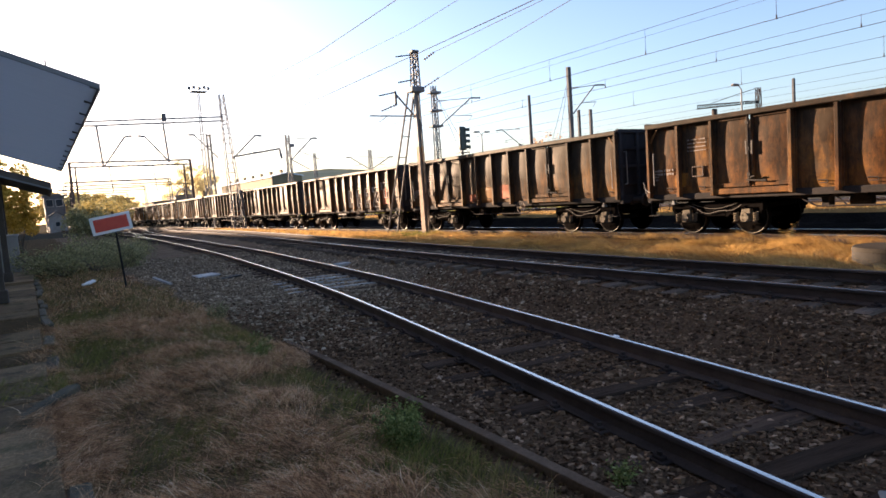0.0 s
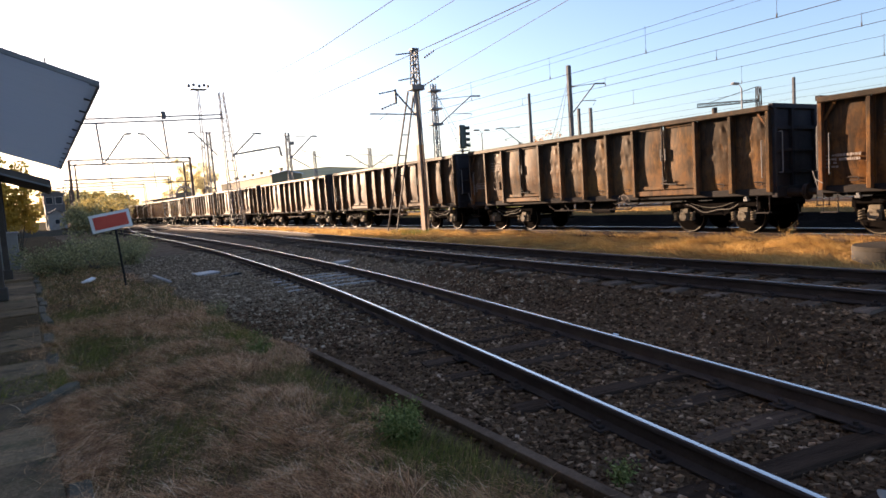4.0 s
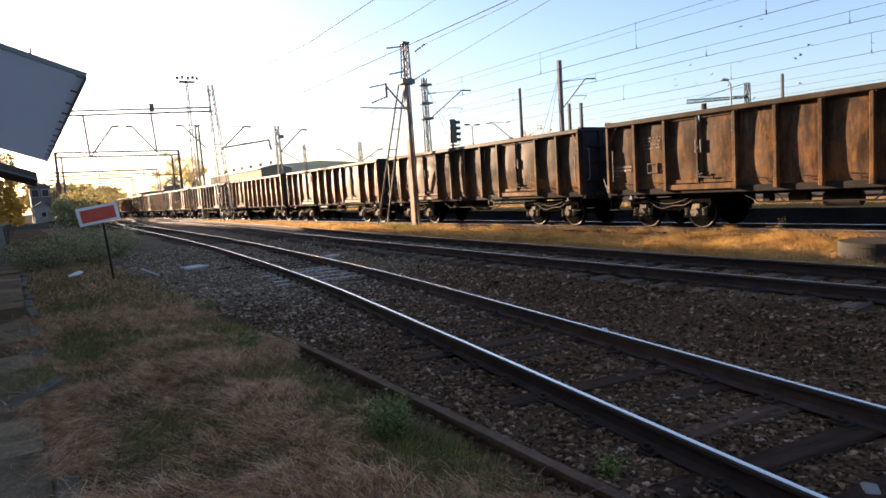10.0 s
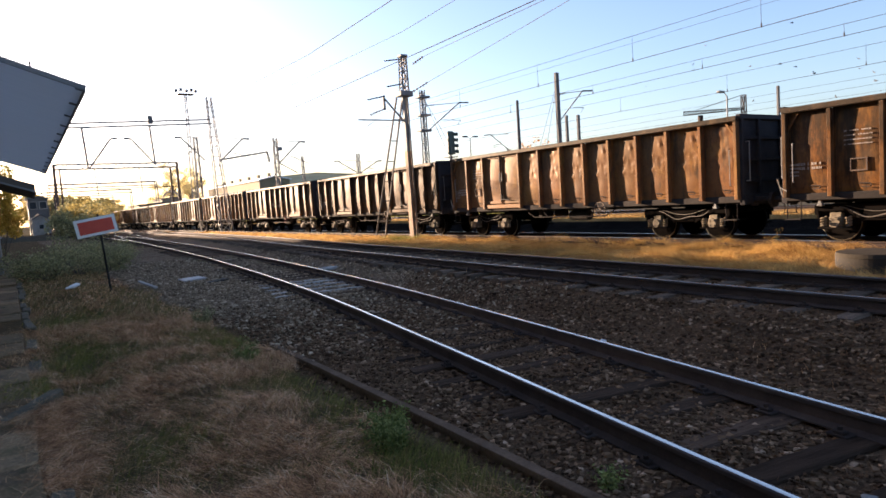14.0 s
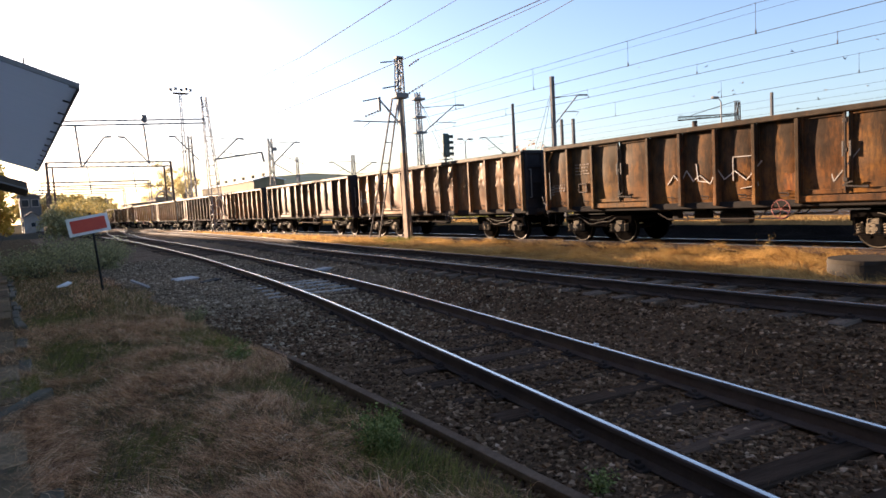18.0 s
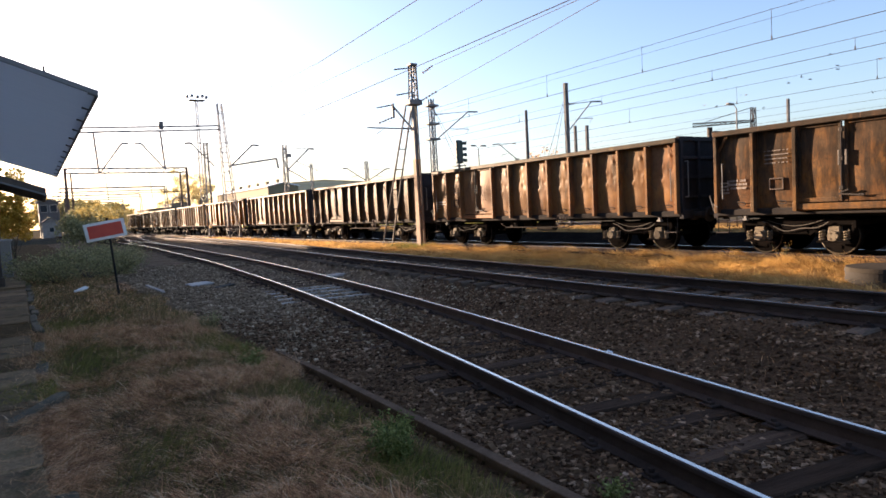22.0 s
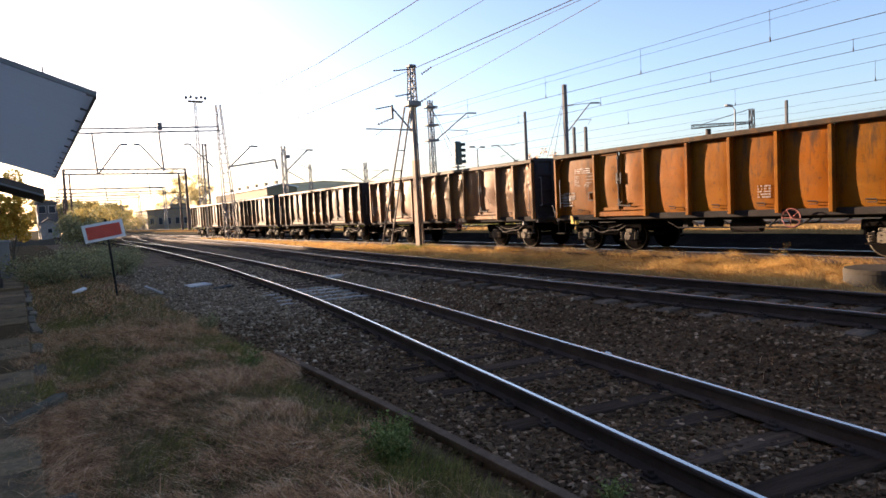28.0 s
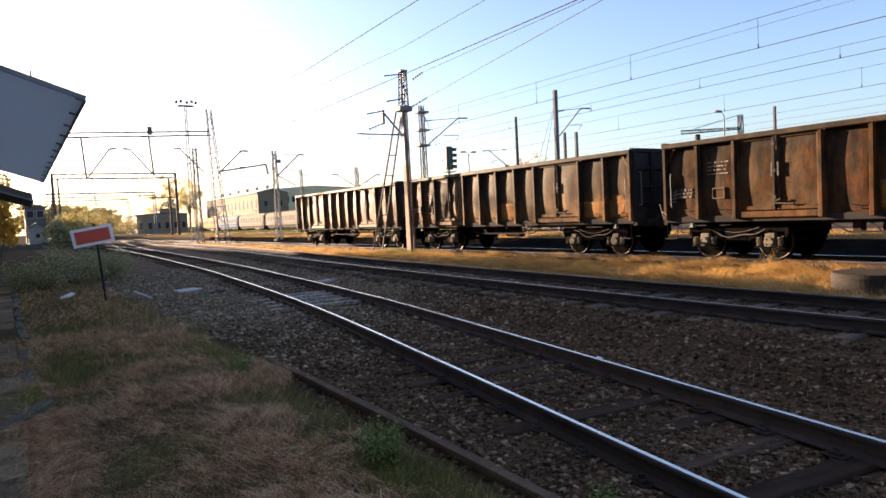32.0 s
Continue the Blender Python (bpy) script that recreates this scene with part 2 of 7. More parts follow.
M["slab"] = slab_mat()
W_MATS = dict(
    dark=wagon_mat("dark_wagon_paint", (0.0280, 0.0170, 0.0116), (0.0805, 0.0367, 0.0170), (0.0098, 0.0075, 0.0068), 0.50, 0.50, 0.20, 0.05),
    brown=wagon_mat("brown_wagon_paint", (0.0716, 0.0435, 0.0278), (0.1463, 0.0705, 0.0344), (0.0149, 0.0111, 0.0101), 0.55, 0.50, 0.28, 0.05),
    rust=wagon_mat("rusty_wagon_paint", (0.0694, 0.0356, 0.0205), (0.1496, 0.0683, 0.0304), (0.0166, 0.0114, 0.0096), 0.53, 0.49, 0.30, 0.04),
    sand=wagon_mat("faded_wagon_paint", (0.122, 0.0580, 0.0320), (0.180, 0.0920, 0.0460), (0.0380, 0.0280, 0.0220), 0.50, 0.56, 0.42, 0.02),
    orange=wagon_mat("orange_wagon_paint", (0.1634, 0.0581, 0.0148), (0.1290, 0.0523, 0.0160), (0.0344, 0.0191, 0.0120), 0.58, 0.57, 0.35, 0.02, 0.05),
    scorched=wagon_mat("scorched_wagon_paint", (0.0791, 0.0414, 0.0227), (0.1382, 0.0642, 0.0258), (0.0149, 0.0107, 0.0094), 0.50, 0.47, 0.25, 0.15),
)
# the top rails carry the thickest coal dust
W_RAILS = {}
for key in W_MATS:
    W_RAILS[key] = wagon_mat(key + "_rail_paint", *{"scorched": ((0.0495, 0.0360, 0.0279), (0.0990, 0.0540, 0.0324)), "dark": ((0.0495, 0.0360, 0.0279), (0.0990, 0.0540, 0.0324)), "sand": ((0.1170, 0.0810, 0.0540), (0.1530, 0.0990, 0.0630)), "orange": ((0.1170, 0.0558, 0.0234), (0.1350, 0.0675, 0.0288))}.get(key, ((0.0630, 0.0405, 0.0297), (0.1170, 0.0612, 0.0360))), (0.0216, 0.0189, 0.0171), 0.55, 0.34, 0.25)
# near black, with the shade under the wagons put into the colour
M["wheel"] = plain_mat("shaded_gear", (0.0049, 0.0046, 0.0046), (0.0105, 0.0091, 0.0084), 0.95, 0.0, 4.0, 30.0, 0.2, (1, 1, 1), 0.1, 0.0)
M["axle_box"] = plain_mat("dusty_axle_box", (0.06, 0.048, 0.032), (0.17, 0.137, 0.092), 0.85, 0.0, 6.0, 40.0, 0.3)
M["hand_brown"] = plain_mat("worn_brown_handwheel", (0.075, 0.058, 0.045), (0.15, 0.115, 0.085), 0.8, 0.0, 6.0, 40.0, 0.1)
M["iron_pipe"] = plain_mat("dusty_pipe", (0.05, 0.045, 0.04), (0.10, 0.088, 0.075), 0.8, 0.0, 6.0, 40.0, 0.1)
M["plate"] = plain_mat("dark_plate_frame", (0.030, 0.020, 0.015), (0.07, 0.042, 0.028), 0.8, 0.0, 6.0, 40.0, 0.1)
M["dull_red"] = plain_mat("dull_red_paint", (0.13, 0.034, 0.026), (0.19, 0.055, 0.040), 0.7, 0.0, 6.0, 40.0, 0.1)
M["vermilion"] = plain_mat("vermilion_primer", (0.30, 0.075, 0.026), (0.44, 0.12, 0.04), 0.8, 0.0, 3.0, 30.0, 0.2)
# translucency added to lighten the roof's underside, in place of veiling glare
M["roof_sheet"] = plain_mat("brightened_roof_sheet", (0.62, 0.63, 0.64), (0.74, 0.74, 0.74), 0.8, 0.0, 1.0, 15.0, 0.2, (1, 6, 1))
nt = M["roof_sheet"].node_tree
sheet = nt.nodes.new("ShaderNodeBsdfTranslucent")
sheet.inputs["Color"].default_value = (0.75, 0.76, 0.76, 1.0)
both = nt.nodes.new("ShaderNodeMixShader")
both.inputs[0].default_value = 0.55
nt.links.new(nt.nodes["Principled BSDF"].outputs[0], both.inputs[1])
nt.links.new(sheet.outputs[0], both.inputs[2])
nt.links.new(both.outputs[0], nt.nodes["Material Output"].inputs["Surface"])
M["chalk"] = plain_mat("worn_white_marking", (0.3230, 0.2975, 0.2720), (0.4930, 0.4675, 0.4335), 0.8, 0.0, 5.0, 50.0, 0.1)
M["faint"] = plain_mat("faint_stencil_paint", (0.15, 0.12, 0.10), (0.30, 0.26, 0.23), 0.85, 0.0, 5.0, 60.0, 0.1)
M["patch"] = wagon_mat("orange_primer_patch", (0.24, 0.082, 0.034), (0.32, 0.14, 0.055), (0.050, 0.030, 0.022), 0.52, 0.46, 0.25)
M["repair"] = wagon_mat("rusty_repair_plate", (0.150, 0.066, 0.028), (0.235, 0.115, 0.042), (0.040, 0.026, 0.020), 0.50, 0.56, 0.2, 0.0)


# ---- building blocks
def part(name, bm, material, parent=None, label="", smooth=False):
    """Links a bmesh as one mesh object under a thing or a part."""
    me = bpy.data.meshes.new(name)
    bm.to_mesh(me)
    bm.free()
    return link(name, me, material, parent, label, smooth)


def link(name, me, material=None, parent=None, label="", smooth=False):
    if material is not None:
        for m in material if isinstance(material, (list, tuple)) else [material]:
            me.materials.append(m)
    if smooth:
        me.polygons.foreach_set("use_smooth", [True] * len(me.polygons))
    ob = new(name, me)
    if parent is not None:
        ob.parent = parent
    if label:
        ob["label"] = label
    return ob


def share(name, ob, parent, m=None):
    """Another object on the mesh of ob."""
    o = new(name, ob.data)
    o.parent = parent
    if m is not None:
        o.matrix_basis = m
    return o


def thing(name, label, category, at=(0, 0, 0), turn=0.0, group="", kind=""):
    e = new(name)
    e.matrix_basis = pose(*at, 0, 0, turn)
    e.empty_display_size = 0.2
    return tagged(e, label, category, group, kind)


def box(bm, c, s, m=None, bevel=0.0, mat=0):
    r = bmesh.ops.create_cube(bm, size=1.0, matrix=(m or Matrix()) @ Matrix.Translation(c) @ Matrix.Diagonal((*s, 1)))
    faces = {f for v in r["verts"] for f in v.link_faces}
    for f in faces:
        f.material_index = mat
    if bevel:
        edges = {e for f in faces for e in f.edges}
        bmesh.ops.bevel(bm, geom=list(edges), offset=bevel, segments=1, affect="EDGES", profile=0.5)
    return bm


def along(p, q):
    """A pose at the middle of p and q whose z runs from p to q, and their distance."""
    p, q = Vector(p), Vector(q)
    v = q - p
    return Matrix.Translation((p + q) / 2) @ v.to_track_quat("Z", "Y").to_matrix().to_4x4(), v.length


def rod(bm, p, q, r, seg=6, r2=None, mat=0):
    m, n = along(p, q)
    res = bmesh.ops.create_cone(bm, cap_ends=True, segments=seg, radius1=r, radius2=r if r2 is None else r2, depth=n, matrix=m)
    for v in res["verts"]:
        for f in v.link_faces:
            f.material_index = mat
    return bm


def beam(bm, p, q, w, t=None, mat=0):
    m, n = along(p, q)
    return box(bm, (0, 0, 0), (w, t or w, n), m, 0.0, mat)


def poly_mesh(name, verts, faces):
    me = bpy.data.meshes.new(name)
    me.from_pydata([tuple(v) for v in verts], [], [tuple(f) for f in faces])
    me.update()
    return me


def BM():
    return bmesh.new()


# ---- plan: centre lines and levels
TRACK_1 = ((-40, -1.5), (-14, 1.6), (-4, 3.2), (2, 4.18), (6, 4.86), (12, 5.8), (16.5, 6.33), (24, 7.02), (40, 7.85), (54, 8.4), (73, 9.8), (95, 12.2), (112, 14.2))
TRACK_2 = ((-60, 9.2), (-20, 8.85), (-5, 8.64), (4, 8.67), (8, 8.8), (12, 9.05), (18, 9.45), (24, 9.95), (35, 10.95), (50, 11.85), (72, 12.2), (120, 12.4), (420, 12.6))
TRAIN_X = 16.89


def smooth_line(pts):
    """A C1 curve x(y) through the points."""
    ys = np.array([p[0] for p in pts], float)
    xs = np.array([p[1] for p in pts], float)
    m = np.gradient(xs, ys)

    def at(y):
        y = np.asarray(y, float)
        i = np.clip(np.searchsorted(ys, y) - 1, 0, len(ys) - 2)
        h = ys[i + 1] - ys[i]
        s = (y - ys[i]) / h
        inside = ((2 * s**3 - 3 * s**2 + 1) * xs[i] + (s**3 - 2 * s**2 + s) * h * m[i] + (3 * s**2 - 2 * s**3) * xs[i + 1] + (s**3 - s**2) * h * m[i + 1])
        return np.where(y < ys[0], xs[0] + m[0] * (y - ys[0]), np.where(y > ys[-1], xs[-1] + m[-1] * (y - ys[-1]), inside))

    return at


BRANCH = ((40, 7.80), (47, 8.02), (54, 8.12), (68, 7.98), (82, 7.80), (110, 7.3), (150, 6.4))
line_1, line_2, line_b = smooth_line(TRACK_1), smooth_line(TRACK_2), smooth_line(BRANCH)


def line_3(y):
    return np.full_like(np.asarray(y, float), TRAIN_X)


def level_1(y):
    return np.interp(y, (20, 80), (0.0, 0.26))


def level_2(y):
    return np.interp(y, (30, 90), (0.322, 0.26))


def level_3(y):
    return np.full_like(np.asarray(y, float), 0.135)


def ground_z(x, y):
    """Height of the ground: ballast beds, the grass by the platform and the strip between the tracks."""
    c1, c2 = line_1(y), line_2(y)
    c1 = np.minimum(c1, c2 - 3.2)
    z1, z2 = level_1(y), level_2(y)
    # the bed of the siding climbs to that of the main track over a metre
    mid = (c1 + c2) / 2
    foot, brow = np.minimum(c1 + 1.45, mid - 0.5), np.maximum(c2 - 1.75, mid + 0.5)
    stops = [(-3000, -0.12 + 0 * y), (-0.3 + 0 * y, -0.12 + 0 * y), (1.5 + 0 * y, -0.07 + 0 * y), (np.minimum(2.5, c1 - 1.5), -0.17 + 0 * y), (np.minimum(2.65, c1 - 1.35), -0.175 + 0 * y), (c1 - 1.3, z1 - 0.185), (foot, z1 - 0.185), (brow, z2 - 0.26), (np.maximum(c2 - 1.35, brow + 0.05), z2 - 0.2),
             (c2 + 1.35, z2 - 0.2), (np.minimum(c2 + 2.6, 14.6), 0.10 + 0 * y), (14.7 + 0 * y, 0.03 + 0 * y), (15.6 + 0 * y, -0.06 + 0 * y), (18.3 + 0 * y, -0.06 + 0 * y), (22.3 + 0 * y, -0.08 + 0 * y), (22.9 + 0 * y, 0.33 + 0 * y), (27.4 + 0 * y, 0.34 + 0 * y), (28.2 + 0 * y, -0.05 + 0 * y), (3000 + 0 * y, -0.05 + 0 * y)]
    z = np.zeros_like(x)
    for (xa, za), (xb, zb) in zip(stops, stops[1:]):
        f = np.clip((x - xa) / np.maximum(xb - xa, 1e-3), 0, 1)
        f = f * f * (3 - 2 * f)
        z = np.where(x >= xa, za + (zb - za) * f, z)
    return z


def hills(x, y, scale, seed):
    """Smooth random waves, to break even edges."""
    rng = np.random.RandomState(seed)
    z = np.zeros_like(x)
    for k in range(7):
        a, f = rng.rand() * 6.28, scale * (1.7 ** k) ** 0.8
        z += np.sin((x * math.cos(a) + y * math.sin(a)) * f + rng.rand() * 6.28) / (1.5 ** k)
    return z / 2.2


def patches(x, y, scale, seed):
    """Irregular smooth patches between 0 and 1, scale of them to a metre."""
    grid = np.random.RandomState(seed).rand(64, 64)
    a, b = x * scale + 500, y * scale + 500
    i, j = np.floor(a).astype(int), np.floor(b).astype(int)
    u, v = a - i, b - j
    u, v = u * u * (3 - 2 * u), v * v * (3 - 2 * v)
    g = lambda p, q: grid[p % 64, q % 64]
    return (g(i, j) * (1 - u) + g(i + 1, j) * u) * (1 - v) + (g(i, j + 1) * (1 - u) + g(i + 1, j + 1) * u) * v


def lay(x, y):
    """Ground height with its small unevenness, for putting things down."""
    x, y = np.asarray(x, float), np.asarray(y, float)
    near = np.clip(1.2 - np.abs(y) / 120, 0.2, 1)
    mound = np.clip((x - line_2(y) - 1.7) / 0.5, 0, 1) * np.clip((15.3 - x) / 0.4, 0, 1)
    dip = 0.11 * np.exp(-((x - 12.2) ** 2 + (y - 4.9) ** 2) / 1.3)
    return ground_z(x, y) + hills(x, y, 1.1, 3) * 0.022 * near - dip + mound * hills(x, y, 3.2, 33) * 0.065


def surface_mat(name, stops, big, fine, relief, dist, stretch=(1, 1, 1), rough=0.9):
    m, nt, bsdf, co, rnd = base_mat(name)
    a = noise_node(nt, co, big, 6.0, 0.65, stretch)
    b = noise_node(nt, co, fine, 5.0, 0.7, stretch)
    f = math_node(nt, "MULTIPLY_ADD", b, 0.8)
    nt.links.new(math_node(nt, "MULTIPLY", a, 0.6), f.node.inputs[2])
    r = ramp_node(nt, stops)
    nt.links.new(sharpen(nt, f, 0.42, 0.98), r.inputs[0])
    nt.links.new(r.outputs[0], bsdf.inputs["Base Color"])
    bsdf.inputs["Roughness"].default_value = rough
    bsdf.inputs["Specular IOR Level"].default_value = 0.0
    bump(nt, bsdf, b, relief, dist)
    return m


G_MATS = [
    surface_mat("ballast_ground", [(0.0, (0.0336, 0.0196, 0.0115)), (0.5, (0.1260, 0.0735, 0.0437)), (1.0, (0.2800, 0.1690, 0.1012))], 1.2, 26.0, 1.0, 0.05),
    surface_mat("dry_grass_soil", [(0.0, (0.04, 0.029, 0.016)), (0.5, (0.125, 0.084, 0.048)), (1.0, (0.26, 0.175, 0.10))], 1.5, 22.0, 0.9, 0.04),
    surface_mat("straw_strip", [(0.0, (0.0828, 0.0469, 0.0185)), (0.5, (0.2760, 0.1587, 0.0581)), (1.0, (0.5244, 0.3243, 0.1254))], 1.0, 20.0, 1.0, 0.05),
    surface_mat("yard_ground", [(0.0, (0.035, 0.032, 0.025)), (0.5, (0.075, 0.068, 0.050)), (1.0, (0.13, 0.115, 0.082))], 0.12, 2.0, 0.5, 0.05),
    # paler ballast further off: veiling haze is put into the colour
    surface_mat("hazed_ballast_ground", [(0.0, (0.0560, 0.0385, 0.0262)), (0.5, (0.1925, 0.1330, 0.0875)), (1.0, (0.4113, 0.2888, 0.1925))], 1.2, 26.0, 1.0, 0.05),
    # near-black bed: the train's shade is put into the colour
    surface_mat("shaded_track_bed", [(0.0, (0.004, 0.004, 0.004)), (0.5, (0.011, 0.010, 0.009)), (1.0, (0.030, 0.026, 0.022))], 1.2, 20.0, 1.0, 0.05),
]


def make_ground():
    xs = np.concatenate([[-3000, -900, -300, -120, -60, -30, -15, -8, -4], np.arange(-2, 20, 0.16), np.arange(20, 29, 0.3), np.arange(29, 34, 1.0), [36, 42, 50, 65, 90, 140, 250, 500, 1200, 3000]])
    ys = np.concatenate([[-3000, -900, -300, -100, -40, -20, -10, -6], np.arange(-4, 26, 0.16), np.arange(26, 60, 0.7), np.arange(60, 140, 4.0), [150, 170, 200, 250, 330, 450, 700, 1200, 2000, 3500]])
    X, Y = np.meshgrid(xs, ys)
    Z = lay(X, Y)
    nx, ny = len(xs), len(ys)
    verts = np.column_stack([X.ravel(), Y.ravel(), Z.ravel()])
    i = np.arange(nx * ny).reshape(ny, nx)
    faces = np.column_stack([i[:-1, :-1].ravel(), i[:-1, 1:].ravel(), i[1:, 1:].ravel(), i[1:, :-1].ravel()])
    me = poly_mesh("ground", verts.tolist(), faces.tolist())
    cx, cy = (X[:-1, :-1] + X[1:, 1:]) / 2, (Y[:-1, :-1] + Y[1:, 1:]) / 2
    w = hills(cx, cy, 0.9, 8) * 0.35
    kind = np.zeros(cx.shape, int)
    edge = np.minimum(2.6, line_1(cy) - 1.25)
    kind[(cx + w * 0.6 < edge)] = 1
    strip = (cx + w * 0.8 > line_2(cy) + 1.5) & (cx + w * 0.3 < 15.75)
    kind[strip & (cy < 75)] = 2
    kind[(cx > 18.6) | (cx < -4) | (cy > 90)] = 3
    # beyond about 12 m the ballast takes the haze-lightened colour
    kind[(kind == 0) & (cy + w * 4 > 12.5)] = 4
    # shade-coloured bed under and behind the train
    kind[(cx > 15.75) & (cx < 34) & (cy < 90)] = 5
    kind[(cx > 22.7) & (cx < 28.0)] = 2
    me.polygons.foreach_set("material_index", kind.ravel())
    return tagged(link("ground", me, G_MATS, None, "", True), "uneven yard ground of dark ballast, dry grass and soil", "ground", kind="structure")


ground = make_ground()

# ---- tracks
RAIL_W, GAUGE = 0.07, 1.505
RAIL_SHAPE = ((-0.075, -0.17), (0.075, -0.17), (0.075, -0.158), (0.012, -0.135), (0.010, -0.05), (0.036, -0.038), (0.036, -0.012), (0.026, -0.004), (0.011, -0.001), (-0.011, -0.001), (-0.024, -0.003), (-0.036, -0.012), (-0.036, -0.038), (-0.010, -0.05), (-0.012, -0.135), (-0.075, -0.158))


def rail(line, level, side, ys, parent, head, bright=(8, 9)):
    n, k = len(ys), len(RAIL_SHAPE)
    x, z = line(ys), level(ys)
    dx = np.gradient(x, ys)
    nrm = np.sqrt(1 + dx * dx)
    verts, faces, mats = [], [], []
    for i in range(n):
        for a, b in RAIL_SHAPE:
            o = side * GAUGE / 2 + a
            verts.append((x[i] + o / nrm[i], ys[i] - o * dx[i] / nrm[i], z[i] + b))
    for i in range(n - 1):
        for j in range(k):
            faces.append((i * k + j, i * k + (j + 1) % k, (i + 1) * k + (j + 1) % k, (i + 1) * k + j))
            mats.append(1 if j in bright else 2 if j in (5, 6, 7, 10, 11) else 0)
    me = poly_mesh("rail", verts, faces)
    me.polygons.foreach_set("material_index", mats)
    return link("rail", me, [M["rail_web"], head, M["rail_shoulder"]], parent, "rusty rail with a polished head")


def sleeper_meshes():
    out = []
    rng = random.Random(5)
    for k in range(4):
        bm = BM()
        box(bm, (0, 0, 0), (2.5, 0.24, 0.15), None, 0.018)
        for v in bm.verts:
            v.co.z += rng.uniform(-0.008, 0.008)
            v.co.x += rng.uniform(-0.05, 0.05) * (abs(v.co.x) > 1)
        me = bpy.data.meshes.new("sleeper")
        bm.to_mesh(me)
        bm.free()
        out.append(me)
    return out


def chair_mesh():
    """A rail fastening: base plate with two screw heads."""
    bm = BM()
    box(bm, (0, 0, 0.0), (0.34, 0.16, 0.02), None, 0.004)
    for sx in (-0.125, 0.125):
        box(bm, (sx, 0.0, 0.022), (0.06, 0.09, 0.03), None, 0.006)
        rod(bm, (sx, 0, 0.03), (sx, 0, 0.065), 0.02, 6)
    me = bpy.data.meshes.new("rail_fastening")
    bm.to_mesh(me)
    bm.free()
    return me


def track(name, label, line, level, ys, s0, s1, step, wood, far_to, pale=(0, 0), head="rail_head"):
    t = thing(name, label, "track", kind="structure")
    for side in (-1, 1):
        rail(line, level, side, ys, t, M[head])
    meshes = [me.copy() for me in sleeper_meshes()]
    for me in meshes:
        me.materials.append(wood)
    # lighter sleepers for the stretch that mirrors the sky
    sky_pale = sleeper_meshes()[0]
    sky_pale.materials.append(M["sky_pale"])
    plate = chair_mesh()
    plate.materials.append(M["rail_web"])
    rng = random.Random(len(name) * 7 + int(s0))
    y = s0
    while y < s1:
        x, z = float(line(y)), float(level(y))
        a = -math.degrees(math.atan(float(line(y + 0.5) - line(y - 0.5)))) + rng.uniform(-1.2, 1.2)
        pick = rng.choice(meshes)
        o = new("sleeper", sky_pale if pale[0] < y < pale[1] else pick)
        o.parent = t
        o.matrix_basis = pose(x + rng.uniform(-0.05, 0.05), y, z - 0.17 - 0.075 + rng.uniform(-0.014, 0.006), 0, 0, a)
        if y < 22:
            for side in (-1, 1):
                f = new("rail_fastening", plate)
                f.parent = t
                f.matrix_basis = pose(x + side * GAUGE / 2, y, z - 0.162, 0, 0, a)
        y += step + rng.uniform(-0.03, 0.03)
    # the far sleepers, too small to tell apart
    verts, faces = [], []
    while y < far_to:
        x, z = float(line(y)), float(level(y)) - 0.172
        b = len(verts)
        for dz in (-0.1, 0.0):
            verts += [(x - 1.25, y - 0.12, z + dz), (x + 1.25, y - 0.12, z + dz), (x + 1.25, y + 0.12, z + dz), (x - 1.25, y + 0.12, z + dz)]
        faces += [(b + 4, b + 5, b + 6, b + 7), (b, b + 1, b + 5, b + 4), (b + 1, b + 2, b + 6, b + 5), (b + 3, b, b + 4, b + 7)]
        y += step
    if faces:
        tagged(link("far_sleepers", poly_mesh("far_sleepers", verts, faces), wood, t), kind="stuff")
    return t


NEAR_Y = np.concatenate([np.arange(-14, 40, 0.5), np.arange(40, 112, 2.0)])
siding = track("siding_track", "worn siding track on dark wooden sleepers, polished rail heads", line_1, level_1, NEAR_Y, -6, 45, 0.63, M["sleeper"], 108, (13.2, 16.6))
branch_track = track("branch_track", "siding track that branches off beyond the points", line_b, lambda y: level_1(y) + 0.004, np.arange(50, 150, 2.0), 50, 50, 0.63, M["sleeper"], 140)
main_track = track("main_track", "railway track with rusty rails on grey sleepers in ballast", line_2, level_2, np.concatenate([np.arange(-20, 60, 0.5), np.arange(60, 420, 5.0)]), -5, 52, 0.60, M["sleeper_grey"], 200, head="dull_head")
track("freight_track", "railway track under the freight wagons", line_3, level_3, np.concatenate([np.arange(-30, 60, 3.0), np.arange(60, 460, 10.0)]), -3, 60, 0.62, M["sleeper"], 200)
for k, x0 in enumerate((31.0, 35.0)):
    track("yard_track", "further yard track behind the freight train", lambda y, x0=x0: np.full_like(np.asarray(y, float), x0), lambda y: np.full_like(np.asarray(y, float), 0.12), np.concatenate([np.arange(-20, 60, 5.0), np.arange(60, 460, 10.0)]), 0, 0, 0.62, M["sleeper"], 260)


# ---- the freight train: 22 four-axle open wagons rolling past
PITCH, BODY, HALF = 13.75, 12.6, 1.5
RAIL_Z = 0.135
Z_SILL, Z_TOP = 1.10, 3.20
TRAIN_RUN = (1.23, 9.26, 17.34, 25.45, 33.58, 41.73, 49.88, 58.04, 66.21, 74.40, 82.60, 90.82, 99.07, 107.33, 115.62, 123.94, 132.27,
             140.61, 148.97, 157.33, 165.68, 174.01, 182.32, 190.60, 198.84, 207.04, 215.19, 223.30, 231.36, 239.41, 247.44, 255.50, 263.61)


